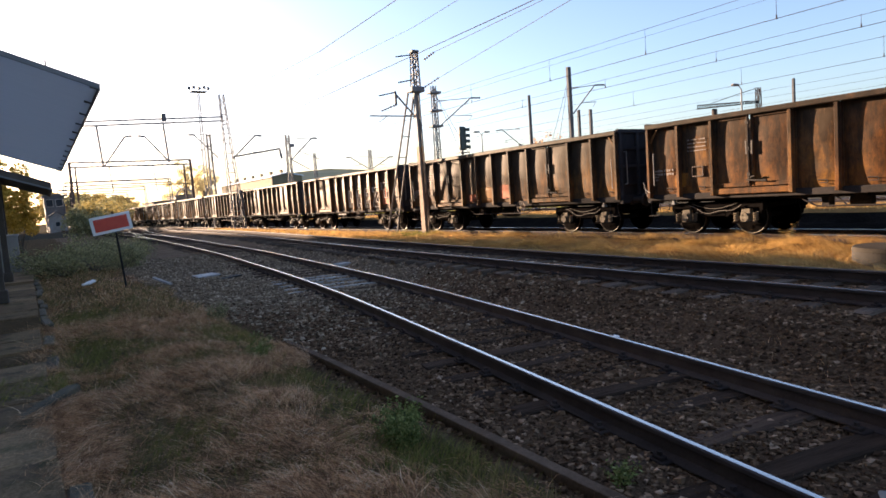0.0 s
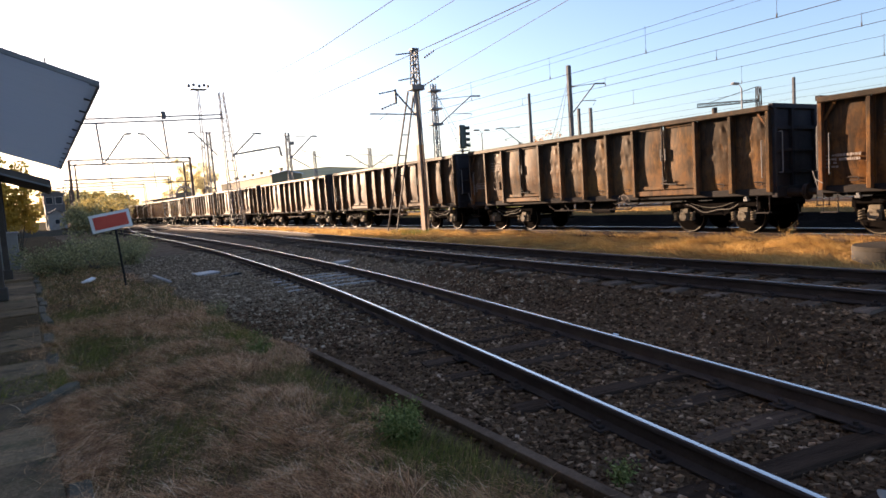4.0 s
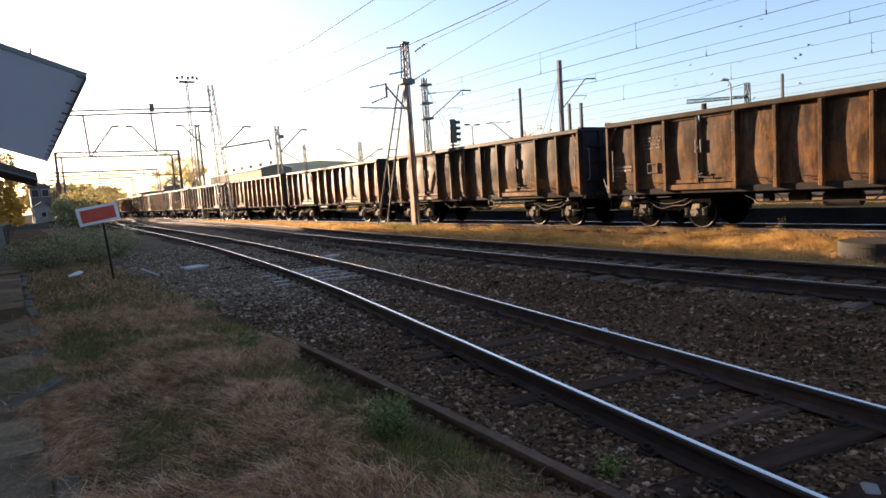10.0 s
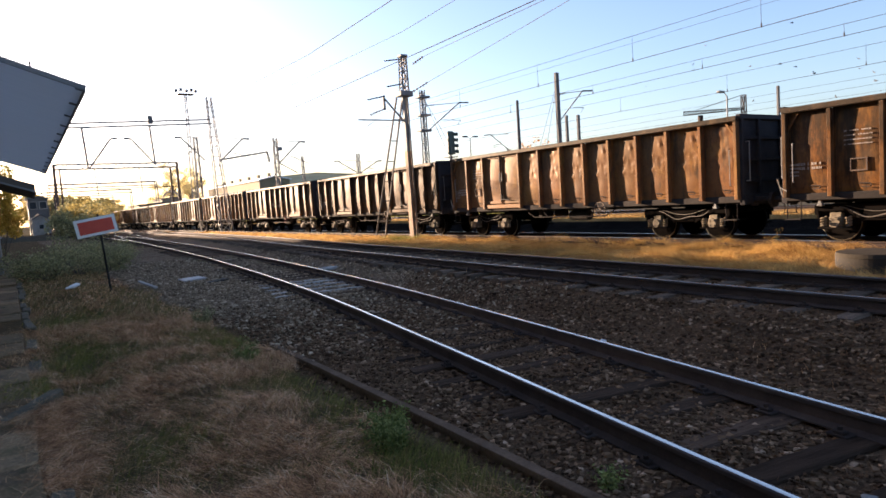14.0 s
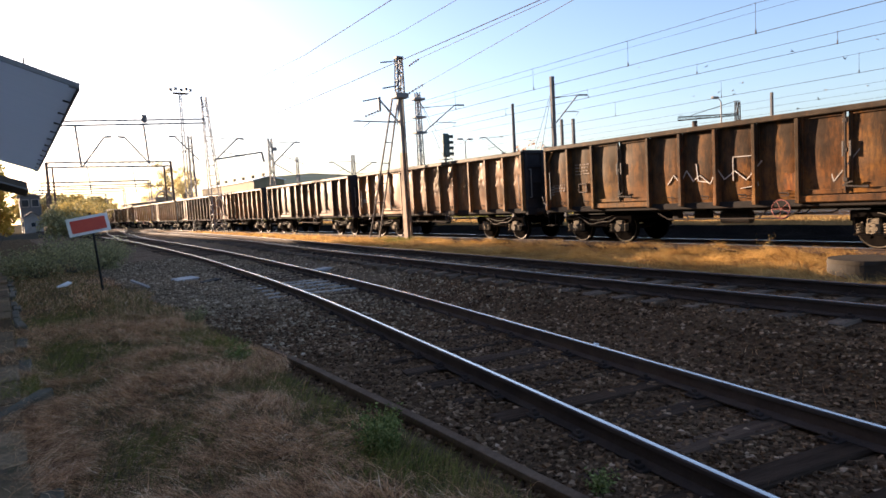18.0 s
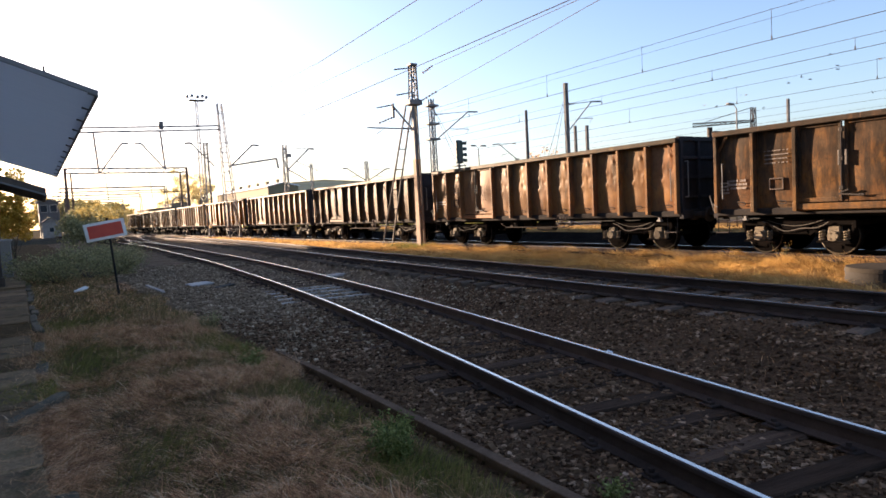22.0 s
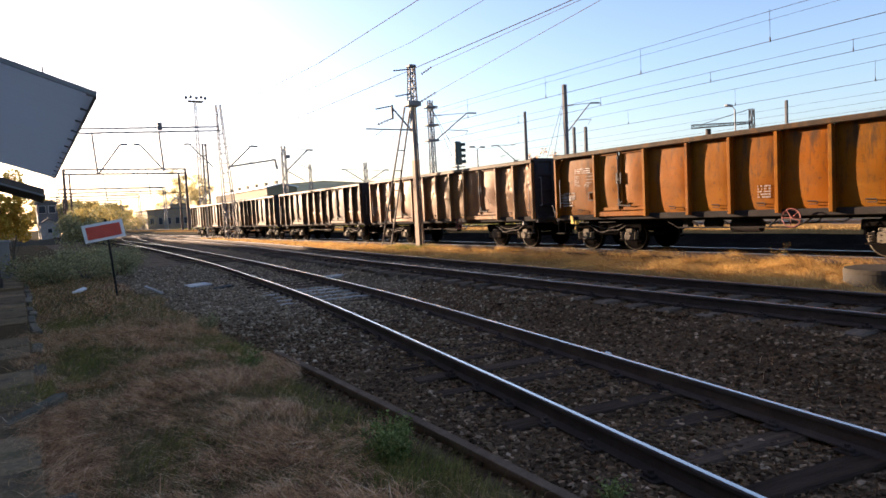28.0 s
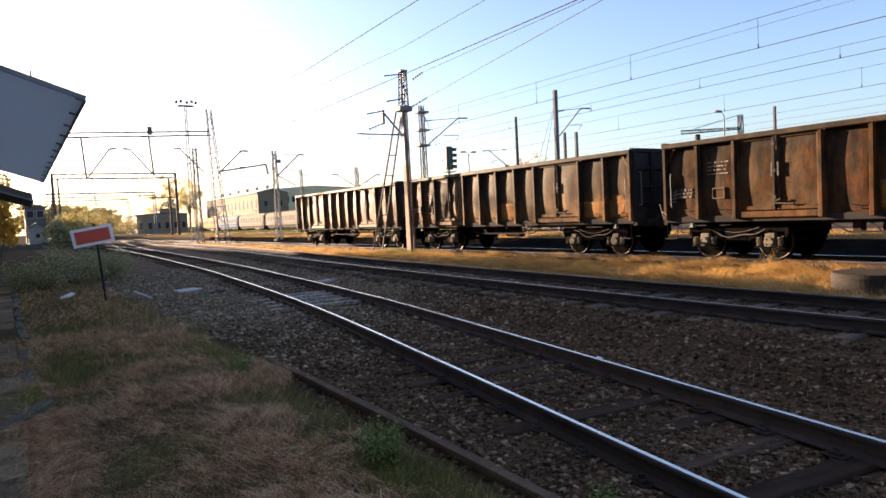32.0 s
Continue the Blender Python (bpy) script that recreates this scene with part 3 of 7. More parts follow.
def run_at(t):
    return float(np.interp(t, range(33), TRAIN_RUN))


MESHES = {}


def cached(key, build, materials):
    """The mesh of that key, built once for each set of materials."""
    full = (key, tuple(m.name for m in materials))
    if full not in MESHES:
        bm = BM()
        build(bm)
        me = bpy.data.meshes.new(key.split(":")[0])
        bm.to_mesh(me)
        bm.free()
        for m in materials:
            me.materials.append(m)
        MESHES[full] = me
    return MESHES[full]


def put(name, parent, me, m=None, label=""):
    o = new(name, me)
    o.parent = parent
    if m is not None:
        o.matrix_basis = m
    if label:
        o["label"] = label
    return o


def bow(u, v):
    """How far a side sheet bulges out between its posts and rails."""
    return 0.050 * (1 - abs(2 * u - 1) ** 3) * (math.sin(math.pi * min(1, v * 1.02)) ** 0.6 * 0.9 + 0.1)


def repair_shape(w, h, tall):
    """A plate welded over the rotten foot of a side sheet, following its bulge."""
    def build(bm):
        nu, nv = 12, 6
        front, back = [], []
        for j in range(nv + 1):
            v = 0.035 + tall * j / nv
            for rows, lift in ((front, 0.014), (back, -0.004)):
                rows.append([bm.verts.new((-bow(u, v) - lift, (u - 0.5) * w, v * h)) for u in (0.09 + 0.82 * i / nu for i in range(nu + 1))])
        for j in range(nv):
            for i in range(nu):
                bm.faces.new((front[j][i], front[j + 1][i], front[j + 1][i + 1], front[j][i + 1])).smooth = True
        for i in range(nu):
            bm.faces.new((front[nv][i], back[nv][i], back[nv][i + 1], front[nv][i + 1]))
            bm.faces.new((front[0][i + 1], back[0][i + 1], back[0][i], front[0][i]))
        for j in range(nv):
            bm.faces.new((front[j][0], back[j][0], back[j + 1][0], front[j + 1][0]))
            bm.faces.new((front[j + 1][nu], back[j + 1][nu], back[j][nu], front[j][nu]))
    return build


def panel_shape(w, h, variant):
    """A pressed side sheet, bowed outwards (to -x) and dented by loading."""
    def build(bm):
        rng = np.random.RandomState(variant * 13 + int(w * 100))
        nu, nv = (24, 38) if variant > 1 else (12, 18)
        dents = [(rng.uniform(0.12, 0.88), rng.uniform(0.1, 0.9), rng.uniform(0.10, 0.20), rng.uniform(-0.010, 0.008)) for _ in range(4 + variant)]
        # loading knocks crumple the sheet, most of all below the top rail
        for _ in range((0, 5, 46, 64)[variant]):
            v = rng.uniform(0.42, 0.96) if variant > 1 else rng.uniform(0.08, 0.92)
            dents.append((rng.uniform(0.12, 0.88), v, rng.uniform(0.024, 0.058), rng.uniform(-0.023, 0.020) if variant > 1 else rng.uniform(-0.010, 0.009)))
        rows = []
        for j in range(nv + 1):
            row = []
            for i in range(nu + 1):
                u, v = i / nu, j / nv
                out = bow(u, v)
                for a, b, r, d in dents:
                    out += d * math.exp(-((u - a) ** 2 * (w / h) + (v - b) ** 2) / (r * r * 0.5)) * min(1, 7 * u * (1 - u)) * min(1, 12 * v * (1 - v))
                row.append(bm.verts.new((-out, (u - 0.5) * w, v * h)))
            rows.append(row)
        for j in range(nv):
            for i in range(nu):
                f = bm.faces.new((rows[j][i], rows[j + 1][i], rows[j + 1][i + 1], rows[j][i + 1]))
                f.smooth = True
        # the inner skin and the rim
        back = [[bm.verts.new((v.co.x + 0.008, v.co.y, v.co.z)) for v in row] for row in rows]
        for j in range(nv):
            for i in range(nu):
                bm.faces.new((back[j][i], back[j][i + 1], back[j + 1][i + 1], back[j + 1][i])).smooth = True
        loop = [(0, i) for i in range(nu)] + [(j, nu) for j in range(nv)] + [(nv, i) for i in range(nu, 0, -1)] + [(j, 0) for j in range(nv, 0, -1)]
        rim = [(bm.verts.new(rows[j][i].co), bm.verts.new(back[j][i].co)) for j, i in loop]
        for (a, b), (c, d) in zip(rim, rim[1:] + rim[:1]):
            bm.faces.new((a, c, d, b))
    return build


def post_shape(h):
    def build(bm):
        box(bm, (-0.0775, 0, h / 2), (0.155, 0.085, h), None, 0.008)
        box(bm, (0.006, 0, h / 2), (0.02, 0.17, h))
        box(bm, (-0.075, 0, 0.10), (0.17, 0.10, 0.24), None, 0.012)
    return build


def leaf_shape(w, h):
    """One door leaf: framed sheet with a bowed field."""
    def build(bm):
        for s in (-1, 1):
            box(bm, (-0.03, s * (w / 2 - 0.035), h / 2), (0.06, 0.07, h), None, 0.006)
        for z in (0.05, h - 0.05):
            box(bm, (-0.028, 0, z), (0.055, w - 0.15, 0.10), None, 0.006)
        nu, nv, rows = 8, 10, []
        for j in range(nv + 1):
            row = []
            for i in range(nu + 1):
                u, v = i / nu, j / nv
                row.append(bm.verts.new((-0.012 - 0.03 * math.sin(math.pi * u) * math.sin(math.pi * v), (u - 0.5) * (w - 0.13), 0.09 + v * (h - 0.18))))
            rows.append(row)
        for j in range(nv):
            for i in range(nu):
                bm.faces.new((rows[j][i], rows[j + 1][i], rows[j + 1][i + 1], rows[j][i + 1])).smooth = True
    return build


def latch_shape(bm):
    """Upright locking bar with cams and a folded handle."""
    rod(bm, (-0.085, 0, 0.05), (-0.085, 0, 1.85), 0.018, 6)
    for z in (0.3, 0.95, 1.6):
        box(bm, (-0.07, 0, z), (0.06, 0.09, 0.10), None, 0.01)
    beam(bm, (-0.10, 0.06, 0.17), (-0.11, -0.40, 0.13), 0.035)
    beam(bm, (-0.10, 0.02, 0.20), (-0.11, -0.16, 0.26), 0.03)
    box(bm, (-0.10, -0.42, 0.13), (0.05, 0.12, 0.06), None, 0.01)


def latch_plate_shape(bm):
    box(bm, (-0.09, 0, 0), (0.03, 0.045, 0.34), None, 0.006)


def jack_pad_shape(bm):
    """Lifting pad under the sill: a stem with a rounded head."""
    box(bm, (0, 0, -0.05), (0.10, 0.07, 0.12), None, 0.01)
    box(bm, (0, 0, -0.13), (0.14, 0.13, 0.06), None, 0.015)


def end_grab_shape(bm):
    rod(bm, (0, 0.10, 0), (0, 0.10, 1.0), 0.016, 6)
    for z in (0.0, 1.0):
        rod(bm, (0, 0.0, z), (0, 0.10, z), 0.016, 6)


def gusset_shape(bm):
    """Slanting stay between the corner post and the top rail."""
    beam(bm, (0, 0.0, -0.40), (0, -0.26, 0.0), 0.03, 0.05)


def lever_shape(bm):
    """Uncoupling lever at the corner, a forked light rod."""
    rod(bm, (0, 0, 0.0), (-0.04, 0.10, 0.42), 0.014, 5)
    rod(bm, (-0.02, 0.05, 0.22), (-0.05, -0.13, 0.12), 0.014, 5)


def ring(bm, c, r, tube, seg=20, spokes=0, axis_x=True, mat=0):
    pts = [Vector(c) + Vector((0, math.cos(2 * math.pi * i / seg) * r, math.sin(2 * math.pi * i / seg) * r)) for i in range(seg)]
    for a, b in zip(pts, pts[1:] + pts[:1]):
        rod(bm, a, b, tube, 5, None, mat)
    for k in range(spokes):
        rod(bm, c, pts[k * seg // spokes], tube * 0.8, 5, None, mat)


def handwheel_shape(bm):
    ring(bm, (-0.1, 0, 0), 0.22, 0.014, 18, 5)
    rod(bm, (-0.11, 0, 0), (0.25, 0, 0), 0.025, 8)


def wheelset_shape(bm):
    rod(bm, (-1.0, 0, 0), (1.0, 0, 0), 0.075, 10)
    for s in (-1, 1):
        x = s * 0.755
        rod(bm, (x - 0.02, 0, 0), (x + 0.02, 0, 0), 0.40, 24)
        rod(bm, (x - 0.065, 0, 0), (x + 0.06, 0, 0), 0.452, 28)
        rod(bm, (x - s * 0.065, 0, 0), (x - s * 0.04, 0, 0), 0.48, 28)
        ring(bm, (x + s * 0.055, 0, 0), 0.436, 0.019, 28, 0, True, 1)
        for k in range(3):
            a = k * 2.094
            rod(bm, (x + s * 0.07, 0.27 * math.cos(a), 0.27 * math.sin(a)), (x + s * 0.082, 0.27 * math.cos(a), 0.27 * math.sin(a)), 0.045, 8)


def bogie_frame_shape(bm):
    """Two welded side frames with horn guides, bolster and end beams."""
    for s in (-1, 1):
        x = s * 1.02
        box(bm, (x, 0, 0.80), (0.13, 2.75, 0.17), None, 0.02)
        box(bm, (x, 0, 0.62), (0.12, 0.70, 0.24), None, 0.02)
        for q in (-1, 1):
            beam(bm, (x, q * 0.30, 0.52), (x, q * 0.62, 0.76), 0.12, 0.12)
            # the horn guide behind the axle box, and the plate that carries its springs
            box(bm, (s * 0.94, q * 0.9, 0.60), (0.05, 0.86, 0.34), None, 0.01)
            box(bm, (s * 1.07, q * 0.9, 0.335), (0.20, 0.74, 0.045), None, 0.01)
            for g in (-0.40, 0.40):
                box(bm, (x, q * 0.9 + g, 0.66), (0.12, 0.06, 0.24), None, 0.01)
            box(bm, (x, q * 1.33, 0.74), (0.14, 0.10, 0.20), None, 0.015)
    box(bm, (0, 0, 0.74), (2.0, 0.42, 0.22), None, 0.02)
    for q in (-1, 1):
        box(bm, (0, q * 1.33, 0.76), (2.0, 0.09, 0.12), None, 0.01)


def axle_box_shape(bm):
    box(bm, (0, 0, 0), (0.22, 0.30, 0.28), None, 0.035)
    rod(bm, (-0.11, 0, 0), (-0.16, 0, 0), 0.12, 12)
    for k in range(4):
        a = 0.785 + k * 1.571
        rod(bm, (-0.16, 0.085 * math.cos(a), 0.085 * math.sin(a)), (-0.175, 0.085 * math.cos(a), 0.085 * math.sin(a)), 0.016, 6)
    box(bm, (0, 0, 0.17), (0.16, 0.26, 0.10), None, 0.02)


def spring_shape(bm):
    seg, turns = 10, 4
    pts = [Vector((0.062 * math.cos(2 * math.pi * i / seg), 0.062 * math.sin(2 * math.pi * i / seg), 0.24 * i / (seg * turns))) for i in range(seg * turns + 1)]
    for a, b in zip(pts, pts[1:]):
        rod(bm, a, b, 0.017, 4)


def pipe(bm, pts, r, seg=5):
    """A bent pipe along the points, one skin, lying in a plane x = const."""
    rows = []
    for i, q in enumerate(pts):
        d = (pts[min(i + 1, len(pts) - 1)] - pts[max(i - 1, 0)]).normalized()
        u = Vector((1, 0, 0))
        v = d.cross(u).normalized()
        rows.append([bm.verts.new(q + (u * math.cos(2 * math.pi * k / seg) + v * math.sin(2 * math.pi * k / seg)) * r) for k in range(seg)])
    for a, b in zip(rows, rows[1:]):
        for k in range(seg):
            bm.faces.new((a[k], a[(k + 1) % seg], b[(k + 1) % seg], b[k]))
    bm.faces.new(rows[0])
    bm.faces.new(rows[-1][::-1])


def hose_shape(bm):
    """Slack brake rod between the axles."""
    pipe(bm, [Vector((-1.13, -0.8 + 1.6 * i / 12, 0.80 - 0.20 * math.sin(math.pi * i / 12) - 0.04 * math.sin(i))) for i in range(13)], 0.013)


def chain_shape(bm):
    """Thin slack pipe above it."""
    pipe(bm, [Vector((-1.11, -0.7 + 1.4 * i / 12, 0.86 - 0.15 * math.sin(math.pi * i / 12))) for i in range(13)], 0.009)


def underframe_shape(bm):
    box(bm, (0, 0, 0.99), (0.36, BODY, 0.22), None, 0.01)
    for s in (-1, 1):
        box(bm, (s * 1.30, 0, 1.07), (0.10, BODY, 0.13), None, 0.008)
        for y in (-2.2, -1.3, 1.3, 2.2):
            rod(bm, (s * 1.2, y, 1.02), (s * 1.2, y * 0.75, 0.72), 0.02, 5)
        rod(bm, (s * 1.2, -1.65, 0.72), (s * 1.2, 1.65, 0.72), 0.022, 6)
    for y in np.linspace(-BODY / 2 + 0.1, BODY / 2 - 0.1, 9):
        box(bm, (0, y, 1.06), (2.6, 0.12, 0.14))
    box(bm, (0, 0, 1.145), (2.75, BODY - 0.06, 0.05))


def tank_shape(bm):
    rod(bm, (-0.75, -0.55, 0.74), (-0.75, 0.25, 0.74), 0.17, 12)
    beam(bm, (-0.75, -1.9, 0.80), (-0.75, -0.5, 0.80), 0.04)


def cylinder_shape(bm):
    rod(bm, (-0.6, 0.7, 0.80), (-0.6, 1.15, 0.80), 0.14, 12)
    box(bm, (-0.6, 0.92, 0.92), (0.2, 0.3, 0.12))


def valve_shape(bm):
    box(bm, (-0.9, 1.55, 0.84), (0.25, 0.2, 0.26), None, 0.02)
    box(bm, (-0.9, 1.55, 0.98), (0.1, 0.1, 0.12))


def buffer_shape(bm):
    rod(bm, (0, 0, 0), (0, 0.34, 0), 0.095, 10)
    rod(bm, (0, 0.3, 0), (0, 0.52, 0), 0.075, 10)
    rod(bm, (0, 0.52, 0), (0, 0.56, 0), 0.215, 16, 0.20)
    box(bm, (0, 0.02, 0), (0.3, 0.05, 0.3), None, 0.01)


def end_wall_shape(bm):
    """End wall with ribs, seen from outside at +y."""
    box(bm, (0, -0.03, (Z_SILL + Z_TOP) / 2), (2.76, 0.05, Z_TOP - Z_SILL - 0.04))


def upright_rib_shape(bm):
    box(bm, (0, 0.035, (Z_SILL + Z_TOP) / 2), (0.11, 0.09, Z_TOP - Z_SILL - 0.06), None, 0.01)


def cross_rib_shape(bm):
    box(bm, (0, 0.025, 0), (2.6, 0.06, 0.09), None, 0.008)


def end_rail_shape(bm):
    box(bm, (0, 0.02, Z_TOP - 0.02), (2.9, 0.13, 0.12), None, 0.012)


def headstock_shape(bm):
    box(bm, (0, 0.04, Z_SILL - 0.03), (2.76, 0.14, 0.26), None, 0.01)


def grab_shape(bm):
    for z0, z1 in ((1.45, 2.35),):
        rod(bm, (-0.05, 0.0, z0), (-0.05, 0.0, z1), 0.014, 6)
        rod(bm, (0.0, 0.0, z0), (-0.05, 0.0, z0), 0.014, 6)
        rod(bm, (0.0, 0.0, z1), (-0.05, 0.0, z1), 0.014, 6)


def steps_shape(bm):
    for y in (-0.16, 0.16):
        rod(bm, (-0.02, y, 1.0), (-0.02, y, 0.58), 0.013, 5)
    box(bm, (-0.03, 0, 0.57), (0.16, 0.36, 0.02))


def hook_shape(bm):
    """A bent rope hook welded to the sheet."""
    for a, b in (((0.03, 0.14, 0.03), (-0.05, 0.10, 0.045)), ((-0.05, 0.10, 0.045), (-0.06, -0.10, 0.035)), ((-0.06, -0.10, 0.035), (-0.06, -0.13, 0.0)), ((-0.06, -0.13, 0.0), (-0.06, -0.10, -0.035)), ((-0.06, -0.10, -0.035), (-0.05, 0.07, -0.03))):
        rod(bm, a, b, 0.012, 5)


LAYOUT_A = (1.05, 1.05, "d", 1.05, 1.05, 1.05, 1.05, "d", 1.05, 1.05)
LAYOUT_C = (1.05, 1.05, "d", 1.05, 1.05, 1.05, 1.05, 1.05, 1.05, 1.05, 1.05)
LAYOUT_B = (1.79, "d", 1.44, 1.26, 1.24, 1.24, 1.24, 1.23, 1.22)


SKIN = -HALF + 0.117


def stroke_shape(pts, wd):
    """A painted line along points (y, z) on the side sheet."""
    def build(bm):
        for a, b in zip(pts, pts[1:]):
            d = (Vector(b) - Vector(a)).normalized() * wd * 0.45
            a, b = Vector(a) - d, Vector(b) + d
            beam(bm, (0, a[0], a[1]), (0, b[0], b[1]), wd, 0.02)
    return build


def blot_shape(w, h, seed):
    """A patch of primer with ragged edges."""
    def build(bm):
        rng = random.Random(seed)
        n = 22
        front, back = [], []
        for i in range(n):
            a = 2 * math.pi * i / n
            q = max(abs(math.cos(a)), abs(math.sin(a)))
            r = (0.5 / q ** 0.9) * rng.uniform(0.86, 1.03)
            front.append(bm.verts.new((0, math.cos(a) * r * w, math.sin(a) * r * h)))
            back.append(bm.verts.new((0.03, math.cos(a) * r * w, math.sin(a) * r * h)))
        bm.faces.new(front[::-1])
        for i in range(n):
            j = (i + 1) % n
            bm.faces.new((front[i], front[j], back[j], back[i]))
    return build


def text_shape(rows, w, h, seed, fill=0.55):
    """Rows of small marks where stencilled text stands."""
    def build(bm):
        rng = random.Random(seed)
        for r in range(rows):
            y = w / 2
            while y > -w / 2 + 0.05:
                l = rng.choice((0.018, 0.025, 0.035, 0.05))
                box(bm, (0, y - l / 2, (r + 0.5) * h / rows - h / 2), (0.008, l, h / rows * fill * rng.uniform(0.8, 1.15)))
                y -= l + rng.choice((0.010, 0.016, 0.016, 0.06))
    return build


# graffiti: blocky outlined figures, bay by bay, as (y, z) lines
FIGURES = (
    ((0.36, 1.45), (0.36, 2.35), (0.14, 2.35), (0.14, 1.95), (-0.10, 1.95), (-0.10, 2.35), (-0.34, 2.35), (-0.34, 1.42), (-0.12, 1.42), (-0.12, 1.70), (0.12, 1.70), (0.12, 1.45), (0.36, 1.45)),
    ((0.34, 1.55), (0.34, 2.25), (0.20, 2.40), (-0.22, 2.40), (-0.36, 2.25), (-0.36, 1.55), (-0.22, 1.40), (0.20, 1.40), (0.34, 1.55)),
    ((0.32, 1.40), (0.32, 2.25), (0.20, 2.38), (-0.22, 2.38), (-0.34, 2.22), (-0.34, 1.42), (-0.12, 1.42), (-0.12, 1.76), (0.10, 1.76), (0.10, 1.40), (0.32, 1.40)),
    ((0.40, 2.40), (-0.40, 2.40), (-0.40, 2.20), (0.05, 1.65), (-0.40, 1.62), (-0.40, 1.42), (0.40, 1.42), (0.40, 1.62), (-0.02, 2.15), (0.40, 2.20), (0.40, 2.40)),
    ((0.42, 2.60), (-0.42, 2.60), (-0.42, 2.15), (-0.12, 2.15), (-0.12, 1.85), (0.14, 1.85), (0.14, 2.25), (0.42, 2.25), (0.42, 2.60)),
)
# the inner outlines of the second and third figure
SLOTS = {1: ((0.10, 1.62), (0.10, 2.16), (-0.10, 2.16), (-0.10, 1.62), (0.10, 1.62)), 2: ((0.10, 2.00), (0.10, 2.17), (-0.13, 2.17), (-0.13, 2.00), (0.10, 2.00))}
SCRAWL = ((1.9, 1.75), (1.7, 2.0), (1.5, 1.75), (1.3, 2.1), (1.1, 1.8), (0.9, 1.95), (0.6, 1.7), (0.4, 2.1), (0.2, 1.8), (-0.1, 2.0), (-0.4, 1.75), (-0.8, 2.2))
STROKES = (((0.25, 2.2), (0.2, 1.75), (-0.1, 1.7)), ((0.3, 1.65), (0.3, 2.25), (-0.2, 2.25), (-0.35, 1.5), (0.1, 1.45)), ((0.4, 2.3), (0.25, 1.6), (-0.3, 2.3)))
PATCHES = {2: ((3.70, 1.50, 0.7, 0.34), (2.65, 1.48, 0.6, 0.30)), 1: ((-0.67, 1.58, 0.78, 0.56), (1.53, 1.40, 0.50, 0.30)), 15: ((4.55, 2.35, 0.66, 1.1),), 8: ((-5.76, 1.60, 0.42, 0.40),), 11: ((-2.0, 1.6, 0.6, 0.45),), 3: ((3.65, 1.62, 0.75, 0.5), (2.7, 1.62, 0.7, 0.45)), 0: ((5.2, 1.55, 0.5, 0.4),),
           7: ((-4.2, 1.5, 0.6, 0.35),), 20: ((-5.7, 1.6, 0.5, 0.6),)}


